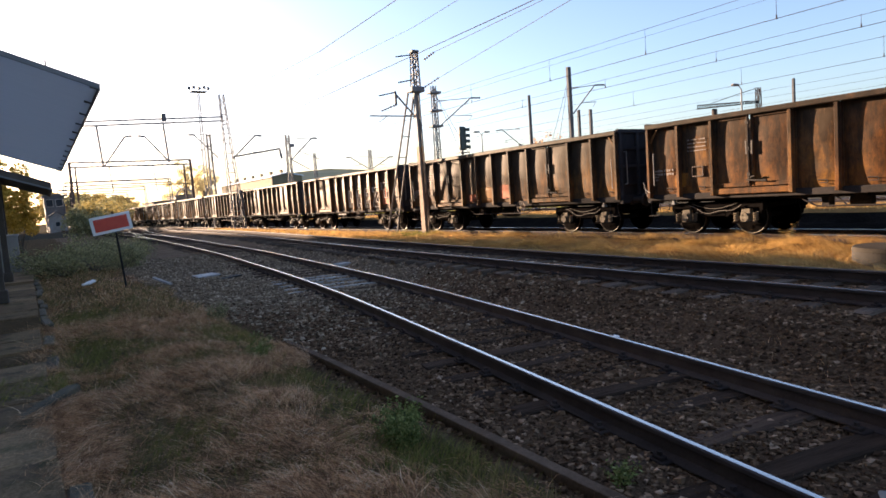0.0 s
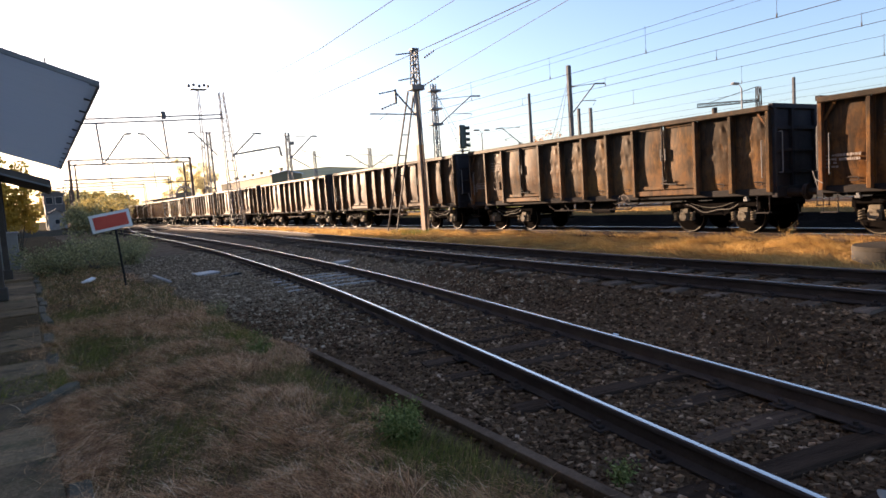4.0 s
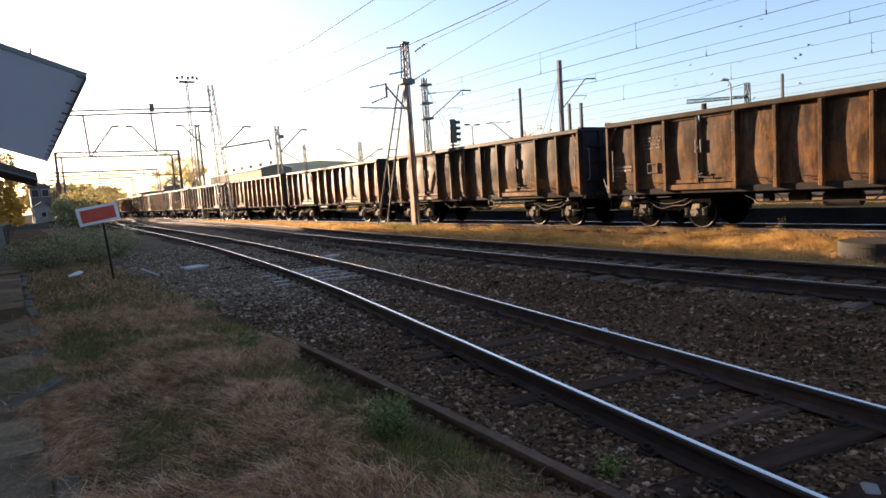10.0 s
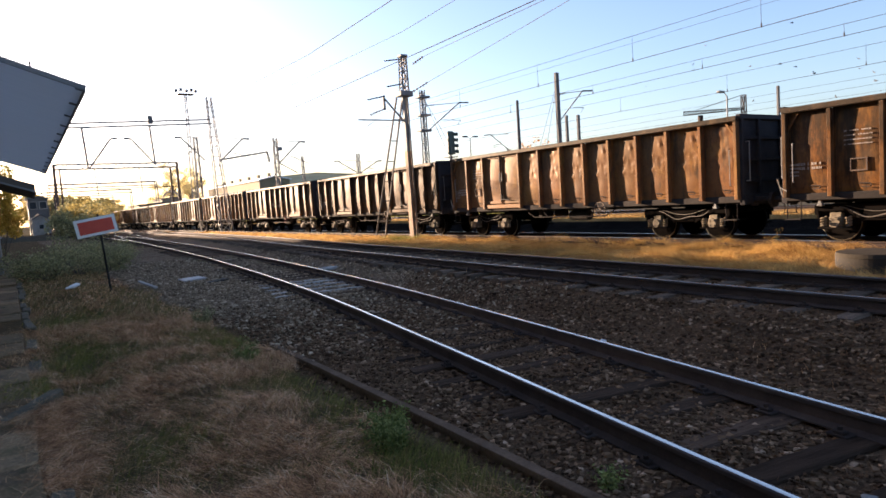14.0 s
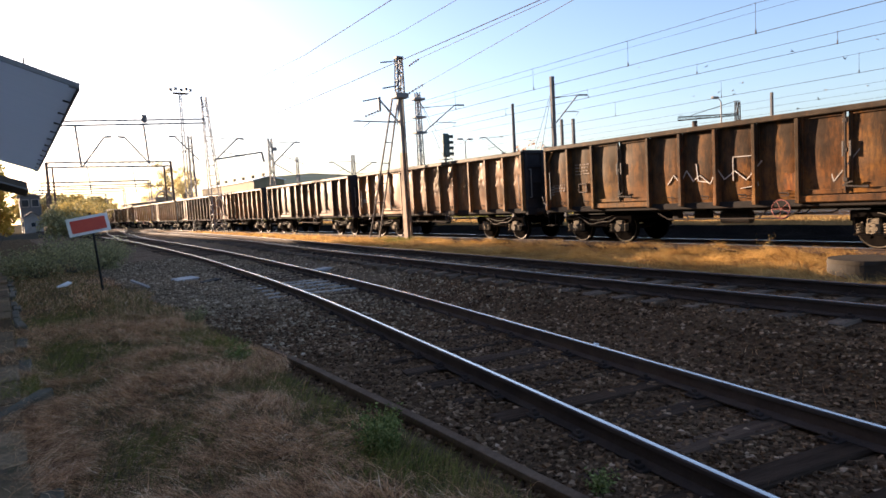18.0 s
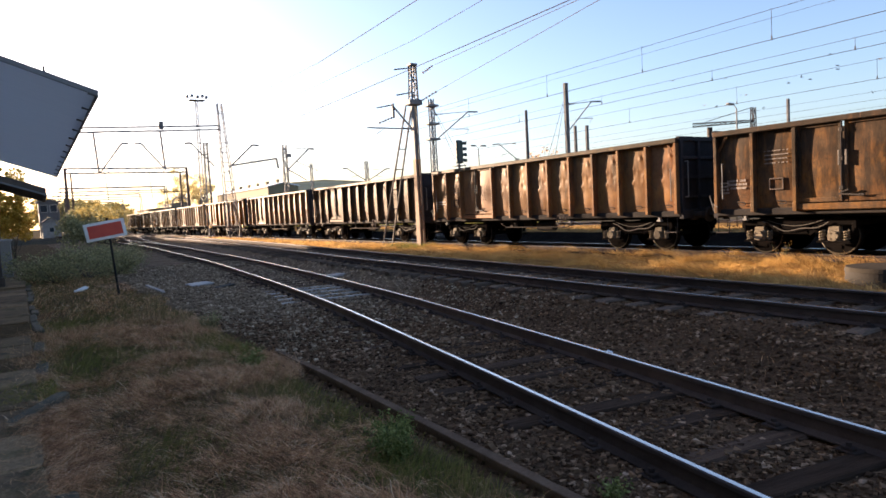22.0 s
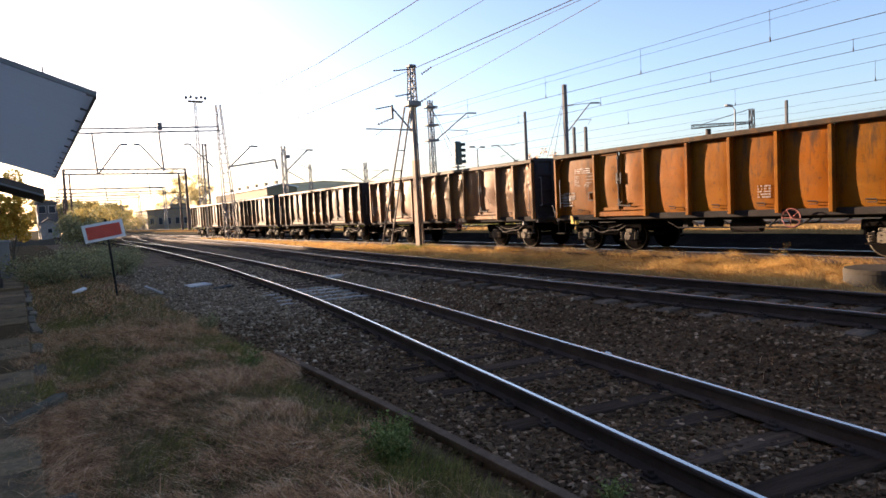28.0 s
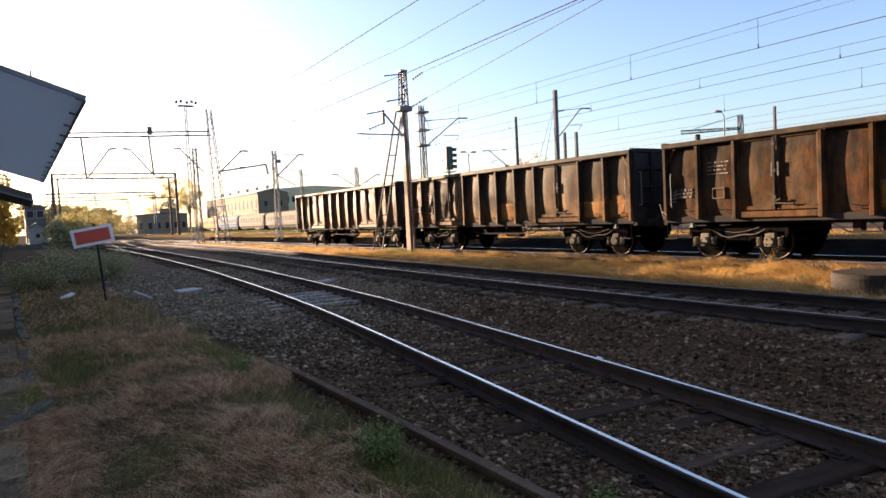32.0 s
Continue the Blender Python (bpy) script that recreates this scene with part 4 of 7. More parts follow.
def dress(w, k, mat):
    """What sets one wagon apart: stencilled text, primer patches, graffiti, coloured corners."""
    end = BODY / 2
    paint = M["chalk"] if k in (12, 14, 16) else M["faint"]
    for tag, rows, a, b, y, z, fill in (("number", 2 + k % 2, 0.55, 0.20 + 0.08 * (k % 2), 0.58, 1.80, 0.6), ("notes", 4, 0.26, 0.34, 0.24, 1.72, 0.5), ("table", 4, 0.62, 0.40, 1.62, 2.48 - 0.06 * (k % 3), 0.28)):
        put("stencilled_text", w, cached("stencilled_text:%s%d" % (tag, k % 4), text_shape(rows, a, b, k % 4 + rows, fill), (paint if tag == "number" else M["faint"],)), pose(SKIN, end - y, z), "faded white stencilled text")["kind"] = "stuff"
    for i, (y, z, a, b) in enumerate(PATCHES.get(k, ())):
        put("primer_patch", w, cached("primer_patch:%d:%d" % (k, i), blot_shape(a, b, k * 7 + i), (M["vermilion" if k in (1, 2, 8) else "patch"],)), pose(SKIN, y, z), "orange primer patch")
    if k == 2:
        for i, f in enumerate(FIGURES):
            put("graffiti_figure", w, cached("graffiti_figure:%d" % i, stroke_shape(f, 0.062), (M["chalk"],)), pose(SKIN - 0.004, end - (6.94, 7.97, 8.93, 9.97, 11.02)[i], -0.14), "white outlined graffiti figure")
            if i in SLOTS:
                put("graffiti_slot", w, cached("graffiti_slot:%d" % i, stroke_shape(SLOTS[i], 0.05), (M["chalk"],)), pose(SKIN - 0.004, end - (6.94, 7.97, 8.93)[i], -0.14), "inner white graffiti outline")
        put("primer_patch", w, cached("primer_patch:g", blot_shape(0.86, 0.85, 5), (M["vermilion"],)), pose(SKIN, end - 11.0, 1.75), "red graffiti fill")
    if k in (2, 8):
        plate = put("sill_plate", w, cached("sill_plate", lambda bm: box(bm, (0, 0, 0), (0.02, 1.10, 0.13), None, 0.004), (M["soot_steel"],)), pose(-HALF + 0.07, 0.68, 0.92), "dark plate under the sill")
        put("stencilled_text", plate, cached("stencilled_text:sill", text_shape(1, 0.95, 0.10, 3, 0.62), (M["chalk"],)), pose(-0.013, 0, 0), "pale stencilled marks")["kind"] = "stuff"
    if k == 11:
        put("graffiti_scrawl", w, cached("graffiti_scrawl", stroke_shape(SCRAWL, 0.022), (M["chalk"],)), pose(SKIN - 0.004, -0.4, -0.05), "white scrawled line")
        for i, (y, z) in enumerate(((0.35, 0.0), (-0.75, 0.05), (-3.1, -0.05))):
            put("graffiti_stroke", w, cached("graffiti_stroke:%d" % i, stroke_shape(STROKES[i], 0.025), (M["chalk"],)), pose(SKIN - 0.006, y, z), "white scrawled stroke")
    if k == 17:
        for y, z, rows, a, b in ((0.50, 1.62, 4, 0.50, 0.36), (1.20, 2.60, 3, 0.70, 0.20), (0.95, 2.28, 6, 0.26, 0.36), (1.38, 2.12, 3, 0.24, 0.12)):
            put("stencilled_text", w, cached("stencilled_text:w%.1f" % z, text_shape(rows, a, b, int(z * 10), 0.42), (M["chalk"],)), pose(SKIN, end - y, z), "white stencilled text")["kind"] = "stuff"
        for y in (end - 0.75, -end + 0.75):
            put("yellow_bracket", w, cached("yellow_bracket", lambda bm: (beam(bm, (0, 0.07, 0.10), (0, 0.02, -0.10), 0.04, 0.10), box(bm, (0, 0.0, -0.13), (0.08, 0.16, 0.07), None, 0.015)), (M["yellow"],)), pose(-HALF + 0.05, y, Z_SILL - 0.06), "yellow painted bracket")
        put("data_panel", w, cached("data_panel", text_shape(5, 0.36, 0.34, 6), (M["faint"],)), pose(SKIN, end - 7.3, 1.62), "white data panel")["kind"] = "stuff"


# wagons with welded plates along the foot of these bays
REPAIRS = {19: (5, 6, 9, 10), 20: (6, 9, 10), 1: (5,)}


def make_wagon(k, paint, layout, label, wheel_paint=None, dent=1):
    w = thing("open_wagon", label, "freight wagon", group="wagons of the freight train")
    mat, soot = W_MATS[paint], M["soot_steel"]
    rng = random.Random(100 + k)
    h = Z_TOP - Z_SILL
    hp = h - 0.16
    for side in (-1, 1):
        flip = Matrix.Rotation(math.pi if side > 0 else 0.0, 4, "Z")
        y = BODY / 2
        edges = [y]
        for bay in layout:
            wd = (1.94 if layout is LAYOUT_B else 2.1) if bay == "d" else bay
            mid = y - wd / 2
            if bay == "d":
                for s, lname in ((1, "far"), (-1, "near")):
                    leaf = put("door_leaf", w, cached("door_leaf:%.2f" % wd, leaf_shape(wd / 2 - 0.06, hp - 0.12), (mat,)), flip @ pose(-HALF + 0.125, mid + s * wd / 4, Z_SILL + 0.18))
                    if side < 0 and s > 0:
                        put("lock_bar", leaf, cached("lock_bar", latch_shape, (M["iron"],)), pose(0, -wd / 4 + 0.03, 0), "worn steel lock bar")
                    if side < 0:
                        put("latch_plate", leaf, cached("latch_plate", latch_plate_shape, (M["iron_pipe"],)), pose(0, -s * (wd / 4 - 0.075), 0.98), "pale latch plate")
                put("door_sill", w, cached("door_sill:%.2f" % wd, lambda bm: box(bm, (0, 0, 0), (0.14, wd, 0.15), None, 0.015), (mat,)), flip @ pose(-HALF + 0.09, mid, Z_SILL + 0.075))
            else:
                var = rng.choice((2, 3, 2) if dent > 1 else (0, 1, 1) if dent else (0, 0, 1))
                if side > 0:
                    var = 0
                put("side_panel", w, cached("side_panel:%.2f:%d" % (wd, var), panel_shape(wd - 0.02, hp, var), (mat,)), flip @ pose(-HALF + 0.172, mid, Z_SILL + 0.04))
                if side < 0 and k in REPAIRS and len(edges) in REPAIRS[k]:
                    tall = rng.choice((0.27, 0.30, 0.33))
                    put("repair_plate", w, cached("repair_plate:%.2f:%.2f" % (wd, tall), repair_shape(wd - 0.02, hp, tall), (M["repair"],)), flip @ pose(-HALF + 0.172, mid, Z_SILL + 0.04), "rust-orange repair plate")
                if side < 0:
                    for q in (-0.16,):
                        put("rope_hook", w, cached("rope_hook", hook_shape, (M["iron"],)), flip @ pose(-HALF + 0.14, mid + q, Z_SILL + 0.2))
            y -= wd
            edges.append(y)
        for i, e in enumerate(edges):
            e = min(max(e, -BODY / 2 + 0.045), BODY / 2 - 0.045)
            put("side_post", w, cached("side_post", post_shape(hp + 0.02), (mat,)), flip @ pose(-HALF + 0.135, e, Z_SILL))
        put("top_rail", w, cached("top_rail", lambda bm: box(bm, (0, 0, 0), (0.20, BODY + 0.02, 0.13), None, 0.015), (W_RAILS[paint],)), flip @ pose(-HALF + 0.077, 0, Z_TOP - 0.065))
        put("side_sill", w, cached("side_sill", lambda bm: box(bm, (0, 0, 0), (0.09, BODY, 0.16), None, 0.012), (soot,)), flip @ pose(-HALF + 0.15, 0, Z_SILL - 0.02))
    for e in (0, 1):
        turn = Matrix.Rotation(math.pi * e, 4, "Z")
        emat = M["end_shade"]
        wall = put("end_wall", w, cached("end_wall", end_wall_shape, (emat,)), turn @ pose(0, BODY / 2, 0))
        for x in (-1.33, -0.55, 0.55, 1.33):
            put("upright_rib", wall, cached("upright_rib", upright_rib_shape, (emat,)), pose(x, 0, 0))
        for z in (1.55, 2.1, 2.65):
            put("cross_rib", wall, cached("cross_rib", cross_rib_shape, (emat,)), pose(0, 0, z))
        put("end_rail", wall, cached("end_rail", end_rail_shape, (emat,)))
        put("headstock", wall, cached("headstock", headstock_shape, (emat,)))
        for s in (-1, 1):
            put("buffer", w, cached("buffer", buffer_shape, (M["iron"],)), turn @ pose(s * 0.875, BODY / 2 + 0.06, 1.04))
            corner = turn @ pose(s * 1.43, BODY / 2 - 0.22, 0) @ Matrix.Rotation(math.pi if s > 0 else 0, 4, "Z")
            put("foot_step", w, cached("foot_step", steps_shape, (M["iron"],)), corner)
            put("grab_rail", w, cached("grab_rail", grab_shape, (M["lattice"],)), corner)
            put("end_grab", wall, cached("end_grab", end_grab_shape, (M["lattice"],)), pose(s * 1.22, 0.07, 1.55))
            put("gusset", w, cached("gusset", gusset_shape, (mat,)), turn @ pose(s * 1.42, BODY / 2 - 0.09, Z_TOP - 0.13))
        for s in (-1, 1):
            put("jack_pad", w, cached("jack_pad", jack_pad_shape, (M["yellow"] if k == 17 else M["lattice"],)), turn @ pose(s * 1.30, BODY / 2 - 0.75, Z_SILL - 0.08))
        if e == 0:
            put("uncoupling_lever", w, cached("uncoupling_lever", lever_shape, (M["lattice"],)), pose(-HALF + 0.02, BODY / 2 + 0.03, Z_SILL + 0.02))
    put("underframe", w, cached("underframe", underframe_shape, (soot,)))
    put("air_tank", w, cached("air_tank", tank_shape, (soot,)))
    put("brake_cylinder", w, cached("brake_cylinder", cylinder_shape, (soot,)))
    put("brake_valve", w, cached("brake_valve", valve_shape, (soot,)))
    hw = wheel_paint or M["hand_brown"]
    put("handwheel", w, cached("handwheel", handwheel_shape, (hw,)), pose(-HALF + 0.02, -1.75, 0.96), "spoked brake handwheel")
    plate = put("data_plate", w, cached("data_plate", lambda bm: ([box(bm, q, s) for q, s in (((0, 0, 0.13), (0.03, 0.36, 0.03)), ((0, 0, -0.13), (0.03, 0.36, 0.03)), ((0, 0.165, 0), (0.03, 0.03, 0.23)), ((0, -0.165, 0), (0.03, 0.03, 0.23)))]), (M["plate"],)), pose(-HALF + 0.110, BODY / 2 - 1.6, Z_SILL + 0.66))
    dress(w, k, mat)
    sets = []
    for b in (-1, 1):
        bogie = thing("bogie", "", "")
        bogie.parent = w
        bogie.matrix_basis = pose(0, b * 4.42, 0)
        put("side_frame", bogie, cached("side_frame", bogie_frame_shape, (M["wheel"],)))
        put("brake_rod", bogie, cached("brake_rod", hose_shape, (M["iron_pipe"],)))
        put("brake_pipe", bogie, cached("brake_pipe", chain_shape, (M["iron_pipe"],)))
        for a in (-0.9, 0.9):
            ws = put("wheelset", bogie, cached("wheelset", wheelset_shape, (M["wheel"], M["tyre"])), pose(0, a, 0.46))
            sets.append((ws, a))
            for s in (-1, 1):
                turn = Matrix.Rotation(math.pi if s > 0 else 0, 4, "Z")
                put("axle_box", bogie, cached("axle_box", axle_box_shape, (M["axle_box"],)), pose(s * 1.02, a, 0.47) @ turn)
                for q in (-0.27, 0.27):
                    put("coil_spring", bogie, cached("coil_spring", spring_shape, (M["axle_box"],)), pose(s * 1.09, a + q, 0.36))
    return w, sets


TRAIN = [
    ("rust", LAYOUT_A, "rusty brown open wagon with a red handwheel", M["dull_red"], 1),
    ("scorched", LAYOUT_A, "soot-dark open wagon with orange rust patches", None, 0),
    ("rust", LAYOUT_C, "rust-brown open wagon with white outlined graffiti", None, 1),
    ("brown", LAYOUT_A, "brown open wagon with red patches on its doors", None, 2),
    ("dark", LAYOUT_A, "dark brown sooty open wagon", None, 1),
    ("brown", LAYOUT_A, "brown open wagon with bulged side sheets", None, 1),
    ("brown", LAYOUT_A, "weathered brown open wagon with sooty upper sheets", None, 1),
    ("scorched", LAYOUT_A, "dark sooty open wagon with rust along the sill", None, 1),
    ("rust", LAYOUT_A, "rusty orange-brown open wagon, red handwheel", M["dull_red"], 0),
    ("sand", LAYOUT_C, "faded tan open wagon with dented side sheets", None, 2),
    ("dark", LAYOUT_A, "dark brown open wagon with streaked soot", None, 1),
    ("rust", LAYOUT_A, "reddish brown open wagon with scrawled graffiti", M["dull_red"], 1),
    ("sand", LAYOUT_C, "tan-brown open wagon with bright rust dents", None, 2),
    ("brown", LAYOUT_A, "brown open wagon with a dark coal-dust film", None, 1),
    ("sand", LAYOUT_C, "tan-brown open wagon with strongly dented sheets", None, 2),
    ("dark", LAYOUT_C, "dark brown open wagon with white stencilled marks", None, 1),
    ("sand", LAYOUT_C, "rusty open wagon with faded light sheets", None, 2),
    ("orange", LAYOUT_B, "bright orange-brown open wagon with yellow corners", M["dull_red"], 0),
    ("sand", LAYOUT_A, "red-brown open wagon with dented doors", M["dull_red"], 2),
    ("dark", LAYOUT_A, "black-brown open wagon with rusty plates low on its sheets", None, 1),
    ("scorched", LAYOUT_A, "dark open wagon with orange rust low on its sheets", None, 1),
    ("brown", LAYOUT_A, "weathered grey-brown open wagon at the train's end", None, 1),
]
WAGONS = [make_wagon(k, *row) for k, row in enumerate(TRAIN)]


def wagon_y(k, t):
    return PITCH * (k + 1) - run_at(t) - BODY / 2


# ---- the old platform beside the siding
def make_platform():
    plat = thing("platform", "worn platform of cracked grey concrete slabs", "platform", kind="structure")
    bm = BM()
    box(bm, (-6.0, 20, -0.165), (12.1, 90, 0.25))
    part("platform_bed", bm, G_MATS[1], plat)
    rng = random.Random(4)
    shapes = []
    for k in range(4):
        bm = BM()
        box(bm, (0, 0, 0), (0.965, 0.965, 0.07), None, 0.016)
        for v in bm.verts:
            v.co.z += rng.uniform(-0.006, 0.006)
            v.co.x += rng.uniform(-0.015, 0.015)
            v.co.y += rng.uniform(-0.015, 0.015)
        me = bpy.data.meshes.new("slab")
        bm.to_mesh(me)
        bm.free()
        me.materials.append(M["slab"])
        shapes.append(me)
    for i in range(5):
        for j in range(-3, 42):
            if rng.random() < 0.015 or (i == 0 and j > 9 and rng.random() < 0.05):
                continue
            o = new("slab", rng.choice(shapes))
            o.parent = plat
            o.matrix_basis = pose(-0.46 - i * 1.0, j * 1.0 + 0.3 * (i % 2), -0.032 + rng.uniform(-0.006, 0.006), rng.uniform(-0.5, 0.5), rng.uniform(-0.5, 0.5), rng.choice((0, 90, 180)) + rng.uniform(-0.8, 0.8))
    return plat


platform = make_platform()


def make_kerbs():
    rng = random.Random(9)
    bm = BM()
    box(bm, (0, 0, 0), (0.15, 0.95, 0.24), None, 0.02)
    row = thing("platform_kerb", "broken concrete kerb stones along the platform edge", "kerb", kind="structure")
    first = None
    for j in range(0, 26):
        if (rng.random() < 0.22 and j not in (4, 9, 10)) or j in (5, 6):
            continue
        m = pose(0.11 + rng.uniform(-0.025, 0.03), j * 1.0 + 0.42, -0.145 + rng.uniform(-0.05, 0.02), rng.uniform(-2, 2), rng.uniform(-5, 5), rng.uniform(-3, 3))
        if first is None:
            first = part("kerb_stone", bm, M["kerb"], row)
            first.matrix_basis = m
        else:
            share("kerb_stone", first, row, m)

    share("kerb_stone", first, row, pose(0.0, 7.3, -0.105, 3, -5, -33))


make_kerbs()


def make_canopy(name, label, y0, y1, eave0, eave1, x_in, slope, posts, deck, thick=0.07):
    """A platform roof: its eave runs along the track, boards seen from below, rafters ending at the eave."""
    c = thing(name, label, "platform roof")
    (xa, za), (xb, zb) = eave0, eave1
    def at(s, r):
        """s along the eave, r metres inwards."""
        y = y0 + (y1 - y0) * s
        return Vector((xa + (xb - xa) * s - r, y, za + (zb - za) * s + slope * r))
    depth = xa - x_in
    bm = BM()
    a, b, cc, d = at(0, 0), at(1, 0), at(1, depth), at(0, depth)
    up = Vector((0, 0, thick))
    vs = [bm.verts.new(p) for p in (a, b, cc, d, a + up, b + up, cc + up, d + up)]
    for f in ((0, 1, 2, 3), (7, 6, 5, 4), (4, 5, 1, 0), (5, 6, 2, 1), (6, 7, 3, 2), (7, 4, 0, 3)):
        bm.faces.new([vs[i] for i in f])
    part("roof_deck", bm, deck, c)
    # the far slope, down to the other side
    bm = BM()
    drop = [Vector((p.x - depth * 0.9, p.y, p.z - slope * depth * 0.9)) for p in (cc, d)]
    vs = [bm.verts.new(p) for p in (cc + up, d + up, drop[1] + up, drop[0] + up, cc, d, drop[1], drop[0])]
    for f in ((0, 1, 2, 3), (7, 6, 5, 4), (2, 6, 7, 3), (1, 5, 6, 2), (3, 7, 4, 0)):
        bm.faces.new([vs[i] for i in f])
    part("back_slope", bm, M["roof"], c)
    n = int((y1 - y0) / 1.25)
    for i in range(n + 1):
        s = i / n
        bm = BM()
        beam(bm, at(s, -0.012) + Vector((0, 0, 0.0)), at(s, 0.10) + Vector((0, 0, -0.012)), 0.03, 0.04)
        part("rafter_end", bm, M["lattice"], c)
    bm = BM()
    beam(bm, at(0, -0.02) + Vector((0, 0, 0.03)), at(1, -0.02) + Vector((0, 0, 0.03)), 0.03, 0.10)
    part("eave_board", bm, M["lattice"], c)
    for s in (0.0, 1.0):
        bm = BM()
        e = Vector((0, -0.02 if s == 0 else 0.02, 0.03))
        beam(bm, at(s, -0.03) + e, at(s, depth) + e, 0.03, 0.075)
        part("verge_board", bm, M["lattice"], c)
    bm = BM()
    rod(bm, at(0.0, 0.62) + Vector((0, 0.3, 0.05)), at(0.0, 0.62) + Vector((0, 0.3, 0.22)), 0.012, 5)
    part("spike", bm, M["iron"], c)
    for y, x in posts:
        s = (y - y0) / (y1 - y0)
        r = xa + (xb - xa) * s - x
        top = at(s, r).z
        bm = BM()
        box(bm, (x, y, top / 2), (0.16, 0.16, top), None, 0.012)
        box(bm, (x, y, 0.15), (0.26, 0.26, 0.3), None, 0.02)
        part("post", bm, M["timber"], c, "dark timber post")
        for q in (-1, 1):
            bm = BM()
            p = Vector((x, y + q * 0.75, top - 0.02))
            beam(bm, (x, y, top - 0.8), p, 0.09, 0.09)
            part("brace", bm, M["timber"], c)
    bm = BM()
    xs = posts[0][1]
    beam(bm, at(0, xa - xs) + Vector((0, 0, -0.12)), at(1, xb - xs) + Vector((0, 0, -0.12)), 0.14, 0.18)
    part("purlin", bm, M["timber"], c)
    return c


make_canopy("platform_canopy", "grey sheet platform roof on dark timber posts", 10.9, 26.0, (1.11, 3.69), (1.21, 3.52), -6.2, 0.36, ((24.2, -0.62), (17.6, -0.62), (12.0, -2.4)), M["roof_sheet"])
make_canopy("platform_shelter", "second low platform roof, dark timber", 36.0, 41.0, (1.22, 3.32), (1.25, 3.20), -5.0, 0.36, ((40.0, -0.9), (37.5, -2.9)), M["timber"], 0.36)


def make_shade_wall():
    """An unseen plain wall beside the platform, added to shade the near tracks."""
    w = thing("wall_shade", "long unseen plastered wall added to shade the tracks", "wall", kind="structure")
    bm = BM()
    box(bm, (-9.4, 77, 5.65), (0.4, 224, 11.3))
    part("wall_face", bm, M["bounce_white"], w)
    bm = BM()
    # upper courses and a higher length set how far the shade reaches
    box(bm, (-9.4, 77, 11.75), (0.4, 224, 0.9))
    part("attic_wall", bm, M["bounce_white"], w)
    bm = BM()
    box(bm, (-9.4, 28, 12.475), (0.4, 126, 0.55))
    part("raised_attic", bm, M["bounce_white"], w)
    bm = BM()
    box(bm, (-13.6, 77, 11.4), (7.9, 225, 0.3))
    part("wall_cap", bm, M["roof"], w)


make_shade_wall()


def make_low_wall():
    t = thing("low_wall", "low grey concrete wall beside the platform roof", "wall", at=(-0.9, 29.0, 0))
    bm = BM()
    box(bm, (-1.0, 0, 0.65), (3.2, 0.22, 1.4), None, 0.02)
    part("wall_body", bm, M["concrete"], t)
    bm = BM()
    box(bm, (-1.0, 0, 1.38), (3.3, 0.30, 0.09), None, 0.02)
    part("coping", bm, M["concrete"], t)


make_low_wall()


def make_sign():
    z0 = float(lay(2.05, 18.6))
    s = thing("stop_sign", "leaning red rectangular board with white border on a thin post", "railway sign", at=(2.05, 18.6, z0))
    bm = BM()
    rod(bm, (0, 0, -0.1), (-0.14, 0, 1.98 - z0 - 0.05), 0.028, 8)
    part("post", bm, M["iron"], s)
    m = pose(-0.20, -0.045, 1.62 - z0) @ Matrix.Rotation(radians(-8.5), 4, "Y")
    bm = BM()
    box(bm, (0, 0, 0), (0.955, 0.02, 0.46), m, 0.004)
    part("board", bm, M["white"], s, "white border board")
    bm = BM()
    box(bm, (0, -0.016, 0), (0.80, 0.014, 0.32), m)
    part("red_field", bm, M["red"], s, "faded red field")
    for z in (-0.12, 0.12):
        bm = BM()
        box(bm, (0.02, 0.03, z), (0.10, 0.04, 0.03), m)
        part("clamp", bm, M["iron"], s)


make_sign()


def make_old_rail():
    """Worn rails set end to end along the edge of the grass as a border."""
    t = thing("border_rail", "old rusty rail bordering the grass by the siding", "rail")
    shape = ((-0.075, -0.17), (0.075, -0.17), (0.075, -0.155), (0.014, -0.13), (0.014, -0.05), (0.037, -0.04), (0.039, -0.004), (0.034, 0.0), (-0.034, 0.0), (-0.039, -0.004), (-0.037, -0.04), (-0.014, -0.05), (-0.014, -0.13), (-0.075, -0.155))
    k = len(shape)
    for a, b in ((-3.0, 2.19), (2.21, 8.5)):
        verts, faces = [], []
        ys = np.linspace(a, b, 22)
        for y in ys:
            x = 2.635 + 0.0245 * y + 0.006 * math.sin(y * 0.8)
            z = -0.072 - 0.022 * max(0.0, (y - 6.6)) + 0.004 * math.sin(y * 1.7)
            verts += [(x + p[0] * 1.1, y, z + p[1]) for p in shape]
        for i in range(len(ys) - 1):
            for j in range(k):
                faces.append((i * k + j, i * k + (j + 1) % k, (i + 1) * k + (j + 1) % k, (i + 1) * k + j))
        faces += [tuple(range(k))[::-1], tuple(range((len(ys) - 1) * k, len(ys) * k))]
        link("rail_length", poly_mesh("rail_length", verts, faces), M["border"], t)
    for side in (-1, 1):
        bm = BM()
        box(bm, (2.689 + side * 0.024, 2.2, -0.16), (0.02, 0.5, 0.08), None, 0.006)
        part("fishplate", bm, M["border"], t)


make_old_rail()


